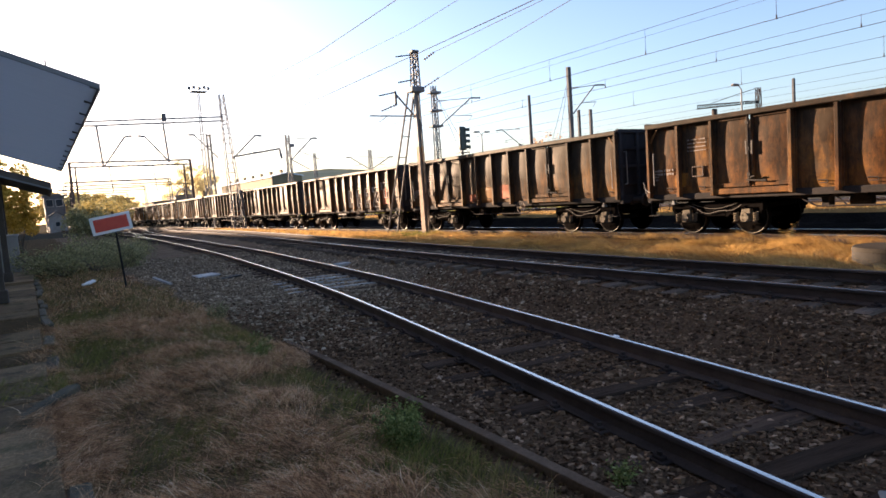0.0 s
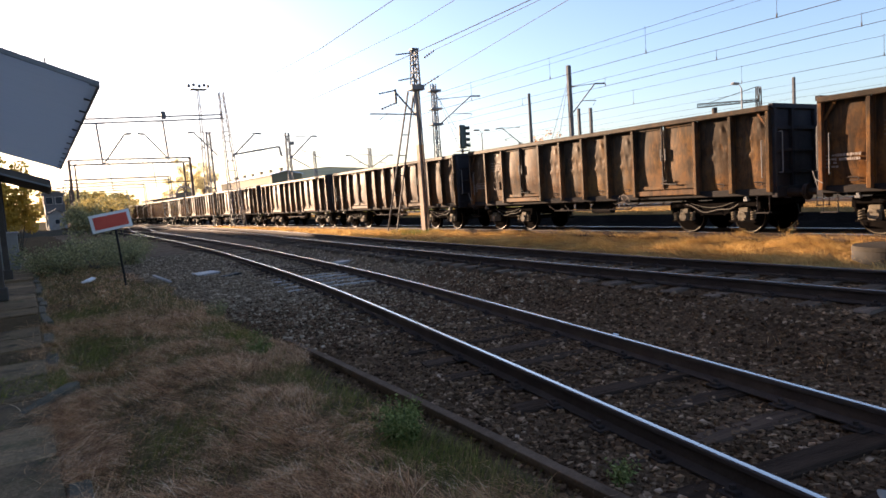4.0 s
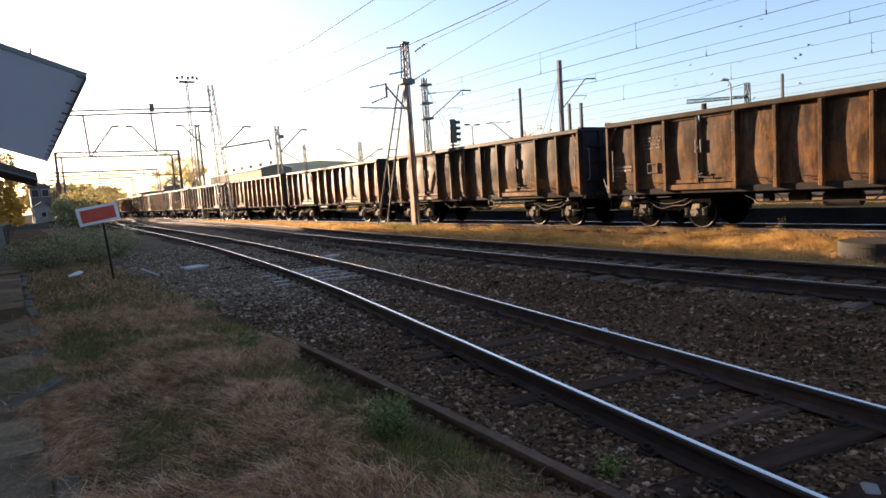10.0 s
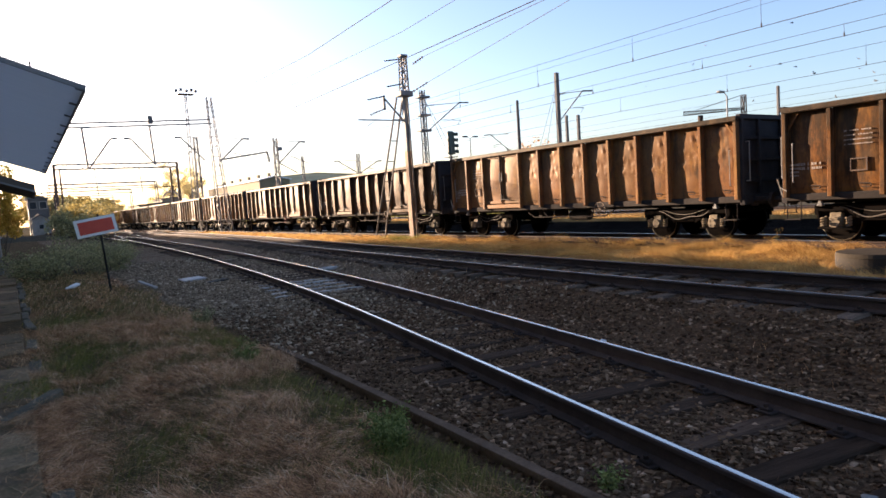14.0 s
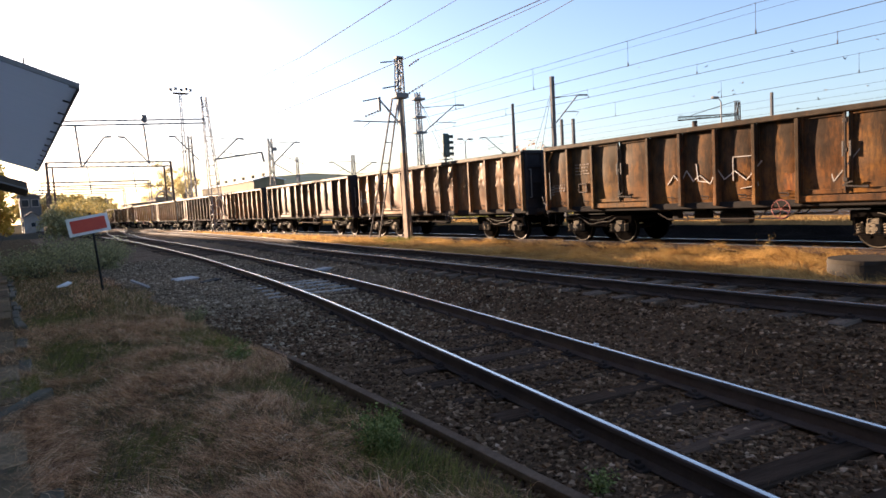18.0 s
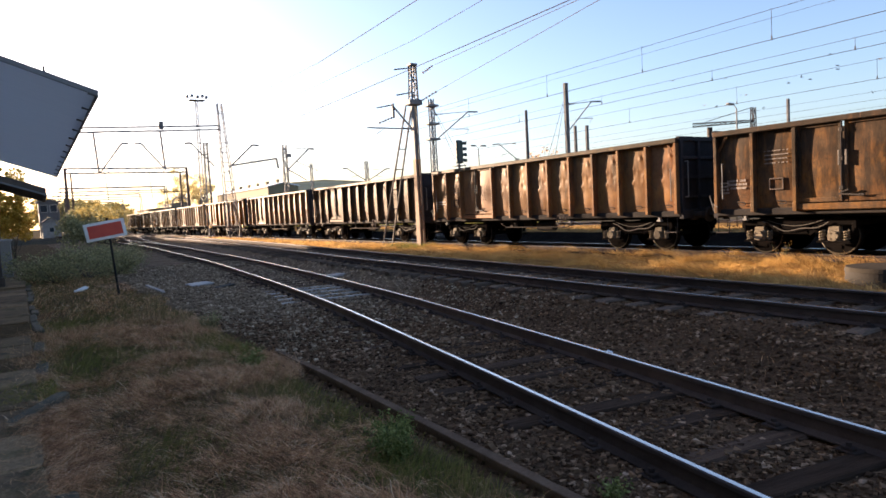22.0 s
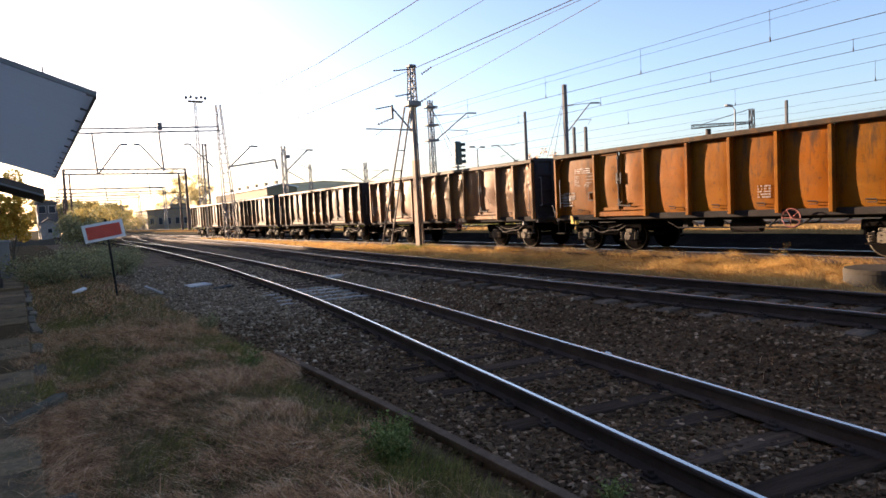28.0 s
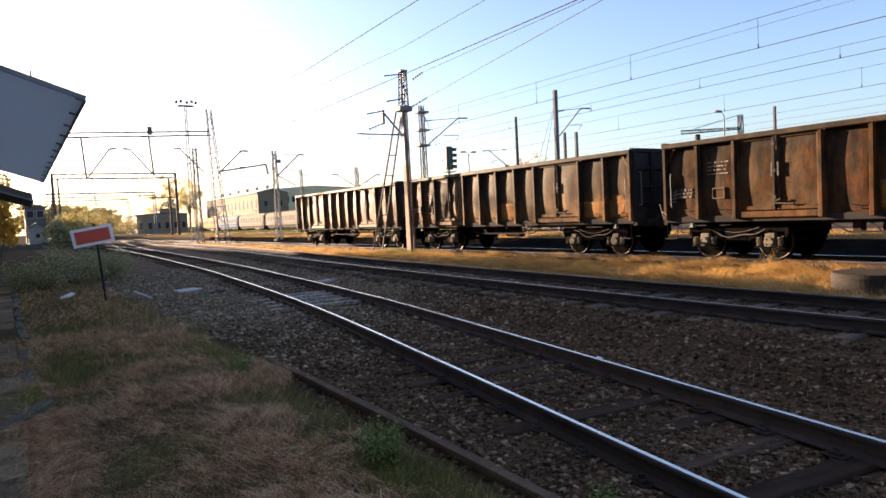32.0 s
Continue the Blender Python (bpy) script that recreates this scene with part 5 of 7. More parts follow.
def flat_piece(name, label, category, x, y, size, mat, turn, tilt=2.0, up=0.0):
    z = float(lay(x, y))
    bm = BM()
    box(bm, (0, 0, 0), size, None, min(size) * 0.25)
    rng = random.Random(int(x * 100 + y))
    for v in bm.verts:
        v.co.x += rng.uniform(-0.04, 0.04) * size[0]
        v.co.y += rng.uniform(-0.05, 0.05) * size[1]
    o = part(name, bm, mat)
    o.matrix_basis = pose(x, y, z + size[2] / 2 - 0.006 + up, tilt, -tilt, turn)
    return tagged(o, label, category)


flat_piece("concrete_slab", "pale concrete cover slab lying in the grass", "slab", 4.35, 19.85, (0.64, 0.55, 0.07), M["chalk"], 12)
flat_piece("concrete_slab", "grey concrete piece half sunk in ballast", "slab", 4.75, 18.7, (0.7, 0.26, 0.05), M["ring"], 30)
flat_piece("concrete_slab", "pale flat slab lying between the tracks", "slab", 7.55, 17.2, (0.55, 0.4, 0.07), M["concrete"], 20, 1.0, 0.06)
flat_piece("plank", "broken grey plank lying in dry grass", "plank", 2.92, 18.6, (0.10, 1.3, 0.05), M["concrete"], 8, 4.0, 0.12)
flat_piece("litter", "crumpled white paper scrap in the grass", "litter", 1.30, 19.6, (0.26, 0.14, 0.06), M["white"], 40, 12.0, 0.12)
flat_piece("litter", "small white paper scrap in the grass", "litter", 1.15, 19.4, (0.15, 0.09, 0.05), M["white"], 10, 9.0, 0.10)
flat_piece("stone_block", "pale broken stone on the ballast", "stone", 5.85, 5.35, (0.12, 0.09, 0.06), M["white"], 15, 9.0, 0.0)
flat_piece("stone_block", "pale flat stone beside the rail", "stone", 3.95, 1.62, (0.14, 0.09, 0.05), M["concrete"], 35, 6.0, 0.0)


def make_ring():
    """Concrete well ring with a lid."""
    z = -0.03
    t = thing("well_ring", "weathered concrete well ring with flat lid", "manhole", at=(12.55, 5.05, z))
    bm = BM()
    rod(bm, (0, 0, -0.1), (0, 0, 0.27), 0.60, 56)
    part("ring", bm, M["ring"], t)
    bm = BM()
    rod(bm, (0, 0, 0.272), (0, 0, 0.345), 0.612, 56, 0.59)
    part("lid", bm, M["lid"], t)


make_ring()


# ---- masts, wires, signals
def lattice_between(parent, name, p, q, w0, w1, leg, mat, cells=0, flat=False):
    """A lattice strut from p to q, w0 wide at p and w1 at q: each leg a part, the lacing one part."""
    p, q = Vector(p), Vector(q)
    m, n = along(p, q)
    m = Matrix.Translation(p) @ m.to_3x3().to_4x4()
    corners = ((-1, 0), (1, 0)) if flat else ((-1, -1), (1, -1), (1, 1), (-1, 1))
    pt = lambda c, s: m @ Vector((c[0] * (w0 + (w1 - w0) * s) / 2, c[1] * (w0 + (w1 - w0) * s) / 2, n * s))
    for c in corners:
        bm = BM()
        beam(bm, pt(c, 0), pt(c, 1), leg)
        part("leg", bm, mat, parent)
    cells = cells or max(3, int(n / max(0.25, (w0 + w1) * 0.75)))
    pairs = [(corners[0], corners[1])] if flat else list(zip(corners, corners[1:] + corners[:1]))
    for a, b in pairs:
        bm = BM()
        for i in range(cells):
            s0, s1 = i / cells, (i + 1) / cells
            beam(bm, pt(a, s0), pt(b, s0), leg * 0.7)
            if not flat:
                if i % 2:
                    beam(bm, pt(a, s0), pt(b, s1), leg * 0.6)
                else:
                    beam(bm, pt(b, s0), pt(a, s1), leg * 0.6)
        tagged(part(name, bm, mat, parent), kind="stuff")


def insulator(parent, p, q):
    """A string of porcelain sheds between p and q."""
    p, q = Vector(p), Vector(q)
    bm = BM()
    rod(bm, p, q, 0.018, 5)
    for i in range(5):
        c = p.lerp(q, (i + 0.5) / 5)
        d = (q - p).normalized() * 0.02
        rod(bm, c - d, c + d, 0.07, 8, 0.04)
    part("insulator", bm, M["insulator"], parent)


def cantilever(parent, root, tip, drop, reach, mat, r=0.035):
    """A tube cantilever: inclined strut to tip, stay tube back to the mast, steady arm below."""
    root, tip = Vector(root), Vector(tip)
    bm = BM()
    rod(bm, root, tip, r, 6)
    part("strut_tube", bm, mat, parent)
    out = (tip - root)
    out.z = 0
    out.normalize()
    bm = BM()
    rod(bm, tip, tip + out * 0.55 + Vector((0, 0, -0.04)), r * 1.3, 6)
    part("tip_clamp", bm, mat, parent)
    top = Vector((root.x, root.y, tip.z - 0.05))
    insulator(parent, top, top.lerp(tip, 0.25))
    bm = BM()
    rod(bm, top.lerp(tip, 0.25), tip, r * 0.55, 5)
    part("stay_tube", bm, mat, parent)
    mid = root.lerp(tip, 0.4)
    end = mid + out * reach + Vector((0, 0, -drop))
    bm = BM()
    rod(bm, mid, end, r * 0.6, 5)
    rod(bm, end, end + Vector((0, 0, -0.25)) - out * 0.2, 0.014, 5)
    part("steady_arm", bm, mat, parent)


def taper(bm, p, q, w0, w1, t):
    """A flat upright plate from p to q, its width along the tracks running from w0 to w1."""
    p, q = Vector(p), Vector(q)
    rows = [[bm.verts.new(c + Vector((a * t / 2, b * w / 2, 0))) for a, b in ((-1, -1), (1, -1), (1, 1), (-1, 1))] for c, w in ((p, w0), (q, w1))]
    for i in range(4):
        bm.faces.new((rows[0][i], rows[0][(i + 1) % 4], rows[1][(i + 1) % 4], rows[1][i]))
    bm.faces.new(rows[0][::-1])
    bm.faces.new(rows[1])


def make_mast_a():
    """The anchor mast: lattice post with a ladder-like raking strut."""
    z = float(lay(14.5, 23.85))
    t = thing("anchor_mast", "tall lattice catenary mast with raking strut in dry grass", "catenary mast", at=(14.5, 23.85, 0))
    lat = M["lattice"]
    # two channels with their backs to either side, tied by short bars
    for side in (-1, 1):
        p, q = Vector((0.10 + side * 0.115, 0, z - 0.05)), Vector((0.10 + side * 0.115, 0, 6.3))
        for s0, s1, mat in ((0.0, 0.62, M["rust_post"]), (0.62, 1.0, lat)):
            bm = BM()
            d0, d1 = 0.34 - 0.20 * s0, 0.34 - 0.20 * s1
            taper(bm, p.lerp(q, s0), p.lerp(q, s1), d0, d1, 0.02)
            for e in (-1, 1):
                beam(bm, p.lerp(q, s0) + Vector((-side * 0.035, e * d0 / 2, 0)), p.lerp(q, s1) + Vector((-side * 0.035, e * d1 / 2, 0)), 0.07, 0.015)
            part("channel", bm, mat, t, "rust-stained steel channel" if s0 == 0 else "")
    for i in range(13):
        c = (i + 1) / 14
        bm = BM()
        zz, up, d = z + (6.3 - z) * c, 0.14 if i % 2 else -0.14, 0.17 - 0.10 * c
        for e in (-1, 1):
            beam(bm, (-0.01, e * d, zz - up), (0.21, e * d, zz + up), 0.04, 0.015)
        part("tie_bar", bm, lat if i > 7 else M["post_shade"], t)
    lattice_between(t, "lacing", (0.09, 0, 6.3), (0.12, 0, 7.96), 0.30, 0.22, 0.05, lat, 5)
    bm = BM()
    box(bm, (0.08, 0, 6.32), (0.62, 0.5, 0.22), None, 0.02)
    part("head_plate", bm, lat, t)
    bm = BM()
    box(bm, (0.12, 0, 7.93), (0.34, 0.32, 0.10), None, 0.015)
    part("cap", bm, lat, t)
    lattice_between(t, "rung", (0.1, 3.1, 0.05), (-0.02, 0.25, 6.2), 0.50, 0.28, 0.06, M["post_shade"], 7, True)
    # arms to the track in front
    for a, b in (((0.05, 0, 7.80), (-0.62, 0.3, 7.74)), ((0.0, 0, 6.75), (-0.58, 0.3, 6.66)), ((0.0, 0, 5.2), (-1.75, 0.9, 5.33)), ((-0.75, 0.35, 6.25), (-1.35, 0.7, 6.15))):
        bm = BM()
        rod(bm, a, b, 0.028, 6)
        part("arm", bm, lat, t)
    bm = BM()
    rod(bm, (0.0, 0, 5.15), (-0.72, 0.38, 6.2), 0.04, 6)
    part("arm_strut", bm, lat, t)
    bm = BM()
    box(bm, (-0.72, 0.38, 6.0), (0.10, 0.10, 0.62), None, 0.02)
    part("hanger", bm, lat, t)
    insulator(t, (-0.75, 0.4, 5.72), (-1.3, 0.7, 5.50))
    bm = BM()
    rod(bm, (-1.05, 0.55, 5.3), (-1.45, 0.7, 5.02), 0.014, 5)
    part("steady_arm", bm, lat, t)
    insulator(t, (0.45, -0.25, 7.55), (0.85, -0.5, 7.85))
    insulator(t, (0.35, -0.25, 6.38), (0.95, -0.6, 6.76))
    return t


M["rust_post"] = plain_mat("rust_brown_post", (0.13, 0.075, 0.042), (0.25, 0.165, 0.10), 0.8, 0.0, 2.0, 20.0)
# darker copy of the post colour, shade for tie bars and raking strut
M["post_shade"] = plain_mat("shaded_post", (0.05, 0.045, 0.042), (0.10, 0.085, 0.075), 0.85, 0.0, 2.0, 20.0)
make_mast_a()


def make_mast(name, label, x, y, top, w, arms, mat, group="catenary masts", cells=0):
    """A lattice mast on a low footing, with its cantilevers."""
    z = float(lay(x, y))
    t = thing(name, label, "catenary mast", at=(x, y, 0), group=group)
    bm = BM()
    box(bm, (0, 0, z + 0.02), (w * 1.7, w * 1.7, 0.3), None, 0.03)
    part("footing", bm, M["ring"], t)
    lattice_between(t, "lacing", (0, 0, z + 0.15), (0, 0, top), w, w * 0.62, max(0.05, w * 0.14), mat, cells)
    for root, tip, drop, reach in arms:
        cantilever(t, root, tip, drop, reach, mat, 0.035 if y < 45 else 0.065)
    return t


lat = M["lattice"]
m2 = make_mast("lattice_mast", "slim lattice catenary mast behind the freight train", 20.75, 31.95, 8.15, 0.34, (((0.15, -0.1, 5.75), (1.75, -1.25, 7.29), 0.1, 1.2),), lat)
for z in (7.75, 6.7, 5.8):
    bm = BM()
    box(bm, (0.0, 0, z), (0.75, 0.5, 0.12), None, 0.01)
    part("crossarm", bm, lat, m2)
for dx, dy in ((1.4, -3.0), (2.2, -3.4)):
    bm = BM()
    rod(bm, (0.1, 0, 7.7), (dx, dy, 0.0), 0.012, 4)
    part("guy_wire", bm, M["wire"], m2)
yard_mast = make_mast("lattice_mast", "lattice catenary mast with bracket arm in the yard", 22.05, 60.5, 8.65, 0.5, (((0.2, 0, 6.2), (2.5, 0, 8.3), 0.9, 2.2),), lat)
bm = BM()
rod(bm, (0.22, 0, 6.28), (2.10, 0, 5.20), 0.05, 6)
part("brace", bm, lat, yard_mast)
bm = BM()
box(bm, (0.40, 0, 7.62), (0.42, 0.30, 0.34), None, 0.03)
box(bm, (0.22, 0, 7.75), (0.20, 0.08, 0.06))
part("switch_box", bm, lat, yard_mast, "small grey switch box")
make_mast("lattice_mast", "lattice catenary mast beside the yard tracks", 15.75, 65.0, 9.3, 0.5, (((0.75, 0, 7.0), (-1.35, 0, 9.25), 0.2, 0.8),), lat)
make_mast("lattice_mast", "distant lattice catenary mast with two bracket arms", 40.85, 80.2, 8.75, 0.55, (((0.2, 0, 6.1), (2.4, -1.2, 7.6), 0.2, 1.0), ((-0.2, 0, 6.1), (-2.5, 1.2, 7.9), 0.2, 1.0)), lat)
make_mast("lattice_mast", "distant slim lattice catenary mast", 35.9, 88.0, 9.2, 0.45, (), lat)
make_mast("lattice_mast", "lattice post beside the loading crane", 51.7, 30.45, 8.75, 0.45, (), M["iron"], cells=9)


M["rust_pole"] = plain_mat("rust_stained_mast", (0.060, 0.040, 0.030), (0.13, 0.080, 0.055), 0.85, 0.0, 2.0, 20.0, 0.3)


def make_pole(name, label, x, y, top, r, mat, square=False, arms=(), guys=()):
    z = float(lay(x, y))
    t = thing(name, label, "pole", at=(x, y, 0), group="concrete poles")
    bm = BM()
    if square:
        m, n = along((0, 0, z - 0.2), (0, 0, top))
        box(bm, (0, 0, (top + z) / 2), (r * 2, r * 1.5, top - z), None, 0.02)
        for k in range(5):
            box(bm, (0, -r * 0.76, z + 1.0 + k * 1.4), (r * 0.9, 0.02, 0.8))
    else:
        rod(bm, (0, 0, z - 0.2), (0, 0, top), r * 1.25, 10, r * 0.85)
    part("shaft", bm, mat, t)
    for root, tip, drop, reach in arms:
        cantilever(t, root, tip, drop, reach, M["lattice"])
    for g in guys:
        bm = BM()
        rod(bm, (0, 0, top - 0.6), g, 0.012, 4)
        part("guy_wire", bm, M["wire"], t)
    return t


make_pole("concrete_mast", "tall dark concrete catenary mast with bracket arm", 26.75, 26.95, 8.5, 0.125, M["pole"], True, (((0.1, -0.1, 5.85), (1.0, -1.0, 7.34), 0.05, 0.8),), ((-1.3, 2.4, 0.0), (-0.8, 1.6, 0.0)))
make_pole("concrete_mast", "plain concrete catenary mast in the yard", 31.68, 36.06, 8.56, 0.125, M["pole"])
make_pole("concrete_mast", "square concrete mast behind the train", 48.54, 25.86, 8.51, 0.11, M["pole"], True)
make_pole("concrete_mast", "short concrete post beside a bracket arm", 42.77, 42.08, 8.54, 0.13, M["pole"], True)
make_pole("concrete_mast", "short concrete post standing in a pair", 43.5, 41.35, 8.5, 0.14, M["pole"], True)
make_mast("lattice_mast", "far bracket mast over the yard tracks", 35.6, 41.9, 5.6, 0.3, (((0.0, 0, 5.5), (-1.15, 0.95, 6.9), 0.1, 0.7),), lat)

for x, y, top in ((6.1, 112.0, 6.2), (6.6, 118.0, 7.2), (5.9, 104.0, 5.4)):
    make_pole("wooden_pole", "brown wooden pole at the yard's edge", x, y, top, 0.16, M["rust_pole"])


def make_signal():
    t = thing("light_signal", "dark green four-lamp railway signal seen from the side", "railway signal", at=(23.1, 32.65, 0))
    bm = BM()
    rod(bm, (0, 0.1, -0.1), (0, 0.1, 5.0), 0.07, 10)
    part("post", bm, M["lattice"], t)
    bm = BM()
    box(bm, (0, 0, 5.15), (0.5, 0.26, 1.45), None, 0.09)
    part("head", bm, M["green_case"], t)
    for k in range(4):
        bm = BM()
        z = 4.62 + k * 0.35
        rod(bm, (0.2, -0.13, z), (0.34, -0.30, z - 0.02), 0.10, 10)
        part("hood", bm, M["green_case"], t)
    bm = BM()
    box(bm, (0.05, 0.2, 4.3), (0.7, 0.6, 0.04))
    for s in (-0.3, 0.4):
        rod(bm, (s, -0.1, 4.3), (s, -0.1, 4.9), 0.015, 5)
    part("platform", bm, M["lattice"], t)


make_signal()


def make_lamp(x, y, top, arms, label):
    t = thing("yard_lamp", label, "street lamp", at=(x, y, 0), group="yard lamps")
    bm = BM()
    rod(bm, (0, 0, -0.1), (0, 0, top - 0.2), 0.09, 8, 0.05)
    part("pole", bm, M["lattice"], t)
    for dx in arms:
        bm = BM()
        rod(bm, (0, 0, top - 0.25), (dx * 0.5, 0, top), 0.03, 6)
        rod(bm, (dx * 0.5, 0, top), (dx, 0, top + 0.05), 0.03, 6)
        part("arm", bm, M["lattice"], t)
        bm = BM()
        box(bm, (dx * 1.25, 0, top + 0.05), (0.7, 0.28, 0.16), None, 0.05)
        part("lamp_head", bm, M["lattice"], t)


make_lamp(43.4, 26.8, 7.95, (-0.6,), "curved steel yard lamp with one head")
make_lamp(42.1, 55.9, 8.2, (-0.55, 0.55), "steel yard lamp with two heads")


def make_crane():
    t = thing("loading_crane", "dark lattice jib of a loading crane", "crane", at=(49.9, 33.3, 0))
    bm = BM()
    rod(bm, (0, 0, -0.1), (0, 0, 7.4), 0.22, 10)
    part("column", bm, M["iron"], t)
    lattice_between(t, "lacing", (-0.75, 1.1, 7.7), (1.85, -2.9, 7.6), 0.30, 0.14, 0.06, M["iron"], 12)
    bm = BM()
    rod(bm, (-0.1, 0.3, 7.9), (1.8, -2.8, 8.75), 0.03, 5)
    part("stay", bm, M["wire"], t)


make_crane()


def make_portal():
    """A portal over the tracks: one tall tower, trussed beam, drop posts for the wires."""
    t = thing("catenary_portal", "catenary portal with tall lattice tower over the tracks", "catenary portal", at=(0, 54.3, 0))
    z = float(lay(14.9, 54.3))
    lattice_between(t, "lacing", (14.95, 0, z), (14.5, 0, 11.25), 0.95, 0.35, 0.06, lat, 14)
    lattice_between(t, "lacing", (-5.0, 0, -0.1), (-5.0, 0, 9.2), 0.9, 0.4, 0.08, lat, 12)
    for a, b in (((-5, 0, 8.30), (14.5, 0, 9.13)), ((-5, 0, 8.62), (14.5, 0, 9.45))):
        bm = BM()
        beam(bm, a, b, 0.11)
        part("beam", bm, lat, t)
    for x in (5.2, 9.85):
        zt = 8.72 + (x - 5) * 0.0426
        bm = BM()
        beam(bm, (x - 0.5, 0, zt - 0.03), (x + 0.5, 0, zt + 0.01), 0.16, 0.12)
        part("saddle", bm, lat, t)
        bm = BM()
        beam(bm, (x - 0.05, 0, zt), (x + 0.12, 0, zt - 3.05), 0.14, 0.14)
        part("drop_post", bm, lat, t)
    bm = BM()
    box(bm, (9.9, 0, 9.35), (0.35, 0.3, 0.6), None, 0.03)
    part("junction_box", bm, lat, t)
    for (a, b, c) in (((5.4, 0, 5.7), (7.0, 0, 7.9), 1), ((10.0, 0, 5.9), (8.4, 0, 7.9), -1)):
        bm = BM()
        rod(bm, a, b, 0.06, 6)
        rod(bm, b, (b[0] + 0.5 * c, 0, b[2] + 0.04), 0.075, 6)
        part("strut_tube", bm, lat, t)
    cantilever(t, (14.95, 0, 6.0), (17.0, 0, 7.9), 0.3, 1.4, lat, 0.06)
    bm = BM()
    beam(bm, (14.95, 0, 6.15), (19.0, 0, 6.75), 0.14)
    beam(bm, (19.0, 0, 6.75), (19.15, 0, 5.9), 0.15)
    part("side_arm", bm, lat, t)
    return t


make_portal()


def make_portal_far():
    t = thing("catenary_portal", "distant catenary portal on two lattice posts", "catenary portal", at=(0, 124.0, 0))
    for x, top, r in ((7.1, 11.6, 0.30), (7.9, 10.9, 0.20), (26.4, 11.6, 0.30), (25.2, 10.6, 0.22)):
        bm = BM()
        rod(bm, (x, 0, -0.2), (x, 0, top), r, 10, r * 0.7)
        part("post", bm, M["rust_pole"], t, "rust-brown steel post")
    for z in (11.55, 10.75):
        bm = BM()
        beam(bm, (7.1, 0, z), (26.4, 0, z), 0.26)
        part("beam", bm, lat, t)
    bm = BM()
    for i in range(24):
        x = 7.1 + i * 0.8
        beam(bm, (x, 0, 10.75), (x + 0.8, 0, 11.55) if i % 2 else (x + 0.4, 0, 11.55), 0.10)
    tagged(part("lacing", bm, lat, t), kind="stuff")
    for x in (13.0, 20.0):
        bm = BM()
        beam(bm, (x, 0, 10.8), (x + 0.3, 0, 6.2), 0.16)
        part("drop_post", bm, lat, t)
    bm = BM()
    beam(bm, (8.0, 0, 7.4), (26.0, 0, 7.2), 0.14)
    part("span_wire", bm, M["wire"], t)


make_portal_far()
for k in range(3):
    y = 165 + 38 * k
    t = thing("catenary_portal", "small distant catenary portal in the haze", "catenary portal", at=(0, y, 0))
    for x in (8.0, 30.0):
        lattice_between(t, "lacing", (x, 0, 0), (x, 0, 10.5), 0.7, 0.45, 0.10, lat, 8)
    bm = BM()
    beam(bm, (8, 0, 10.4), (30, 0, 10.4), 0.36)
    beam(bm, (8, 0, 9.6), (30, 0, 9.6), 0.28)
    part("beam", bm, lat, t)


def make_floodlight():
    t = thing("floodlight_mast", "tall slender mast with a floodlight basket", "floodlight", at=(20.4, 87.6, 0))
    lattice_between(t, "lacing", (0, 0, -0.1), (0.1, 0, 17.3), 0.55, 0.22, 0.05, M["lattice"], 26)
    bm = BM()
    box(bm, (0.1, 0, 17.35), (2.0, 1.2, 0.08))
    for dx in (-0.9, 1.1):
        for z in (17.6, 17.9):
            rod(bm, (dx, -0.6, z), (dx, 0.6, z), 0.02, 4)
    part("basket", bm, M["lattice"], t)
    for i, dx in enumerate((-1.1, -0.5, 0.2, 0.8, 1.3)):
        bm = BM()
        box(bm, (dx, -0.4, 17.75 + 0.12 * (i % 2)), (0.36, 0.3, 0.36), pose(0, 0, 0), 0.05)
        part("lamp_head", bm, M["lattice"], t)


make_floodlight()


def tube(name, pts, r, mat, parent=None):
    """A thin wire along the points, one closed skin."""
    verts, faces = [], []
    for p in pts:
        verts += [(p.x - r, p.y, p.z), (p.x, p.y, p.z + r), (p.x + r, p.y, p.z), (p.x, p.y, p.z - r)]
    for i in range(len(pts) - 1):
        for j in range(4):
            faces.append((i * 4 + j, i * 4 + (j + 1) % 4, i * 4 + 4 + (j + 1) % 4, i * 4 + 4 + j))
    faces += [(0, 1, 2, 3), tuple(len(verts) - k for k in (1, 2, 3, 4))]
    return link(name, poly_mesh(name, verts, faces), mat, parent)


def make_wire(label, p, q, r=0.012, sag=0.0, n=12):
    """One wire, slightly slack, from p to q."""
    p, q = Vector(p), Vector(q)
    pts = [p.lerp(q, i / n) - Vector((0, 0, sag * 4 * (i / n) * (1 - i / n))) for i in range(n + 1)]
    return tagged(tube("overhead_wire", pts, r, M["wire"]), label, "wire", "overhead wires")


def make_catenary(x, contact, messenger, y0, y1, drops, extra=None):
    c = make_wire("taut contact wire above the track", (x, y0, contact), (x, y1, contact), 0.009)
    make_wire("messenger wire above the track", (x, y0, messenger), (x, y1, messenger), 0.007, 0.05)
    if extra:
        make_wire("auxiliary wire above the track", (x, y0, extra), (x, y1, extra), 0.0045, 0.05)
    for y in drops:
        bm = BM()
        rod(bm, (x, y, contact), (x, y, messenger), 0.007, 4)
        rod(bm, (x, y, contact - 0.02), (x, y, contact + 0.10), 0.02, 5)
        part("dropper", bm, M["wire"], c)


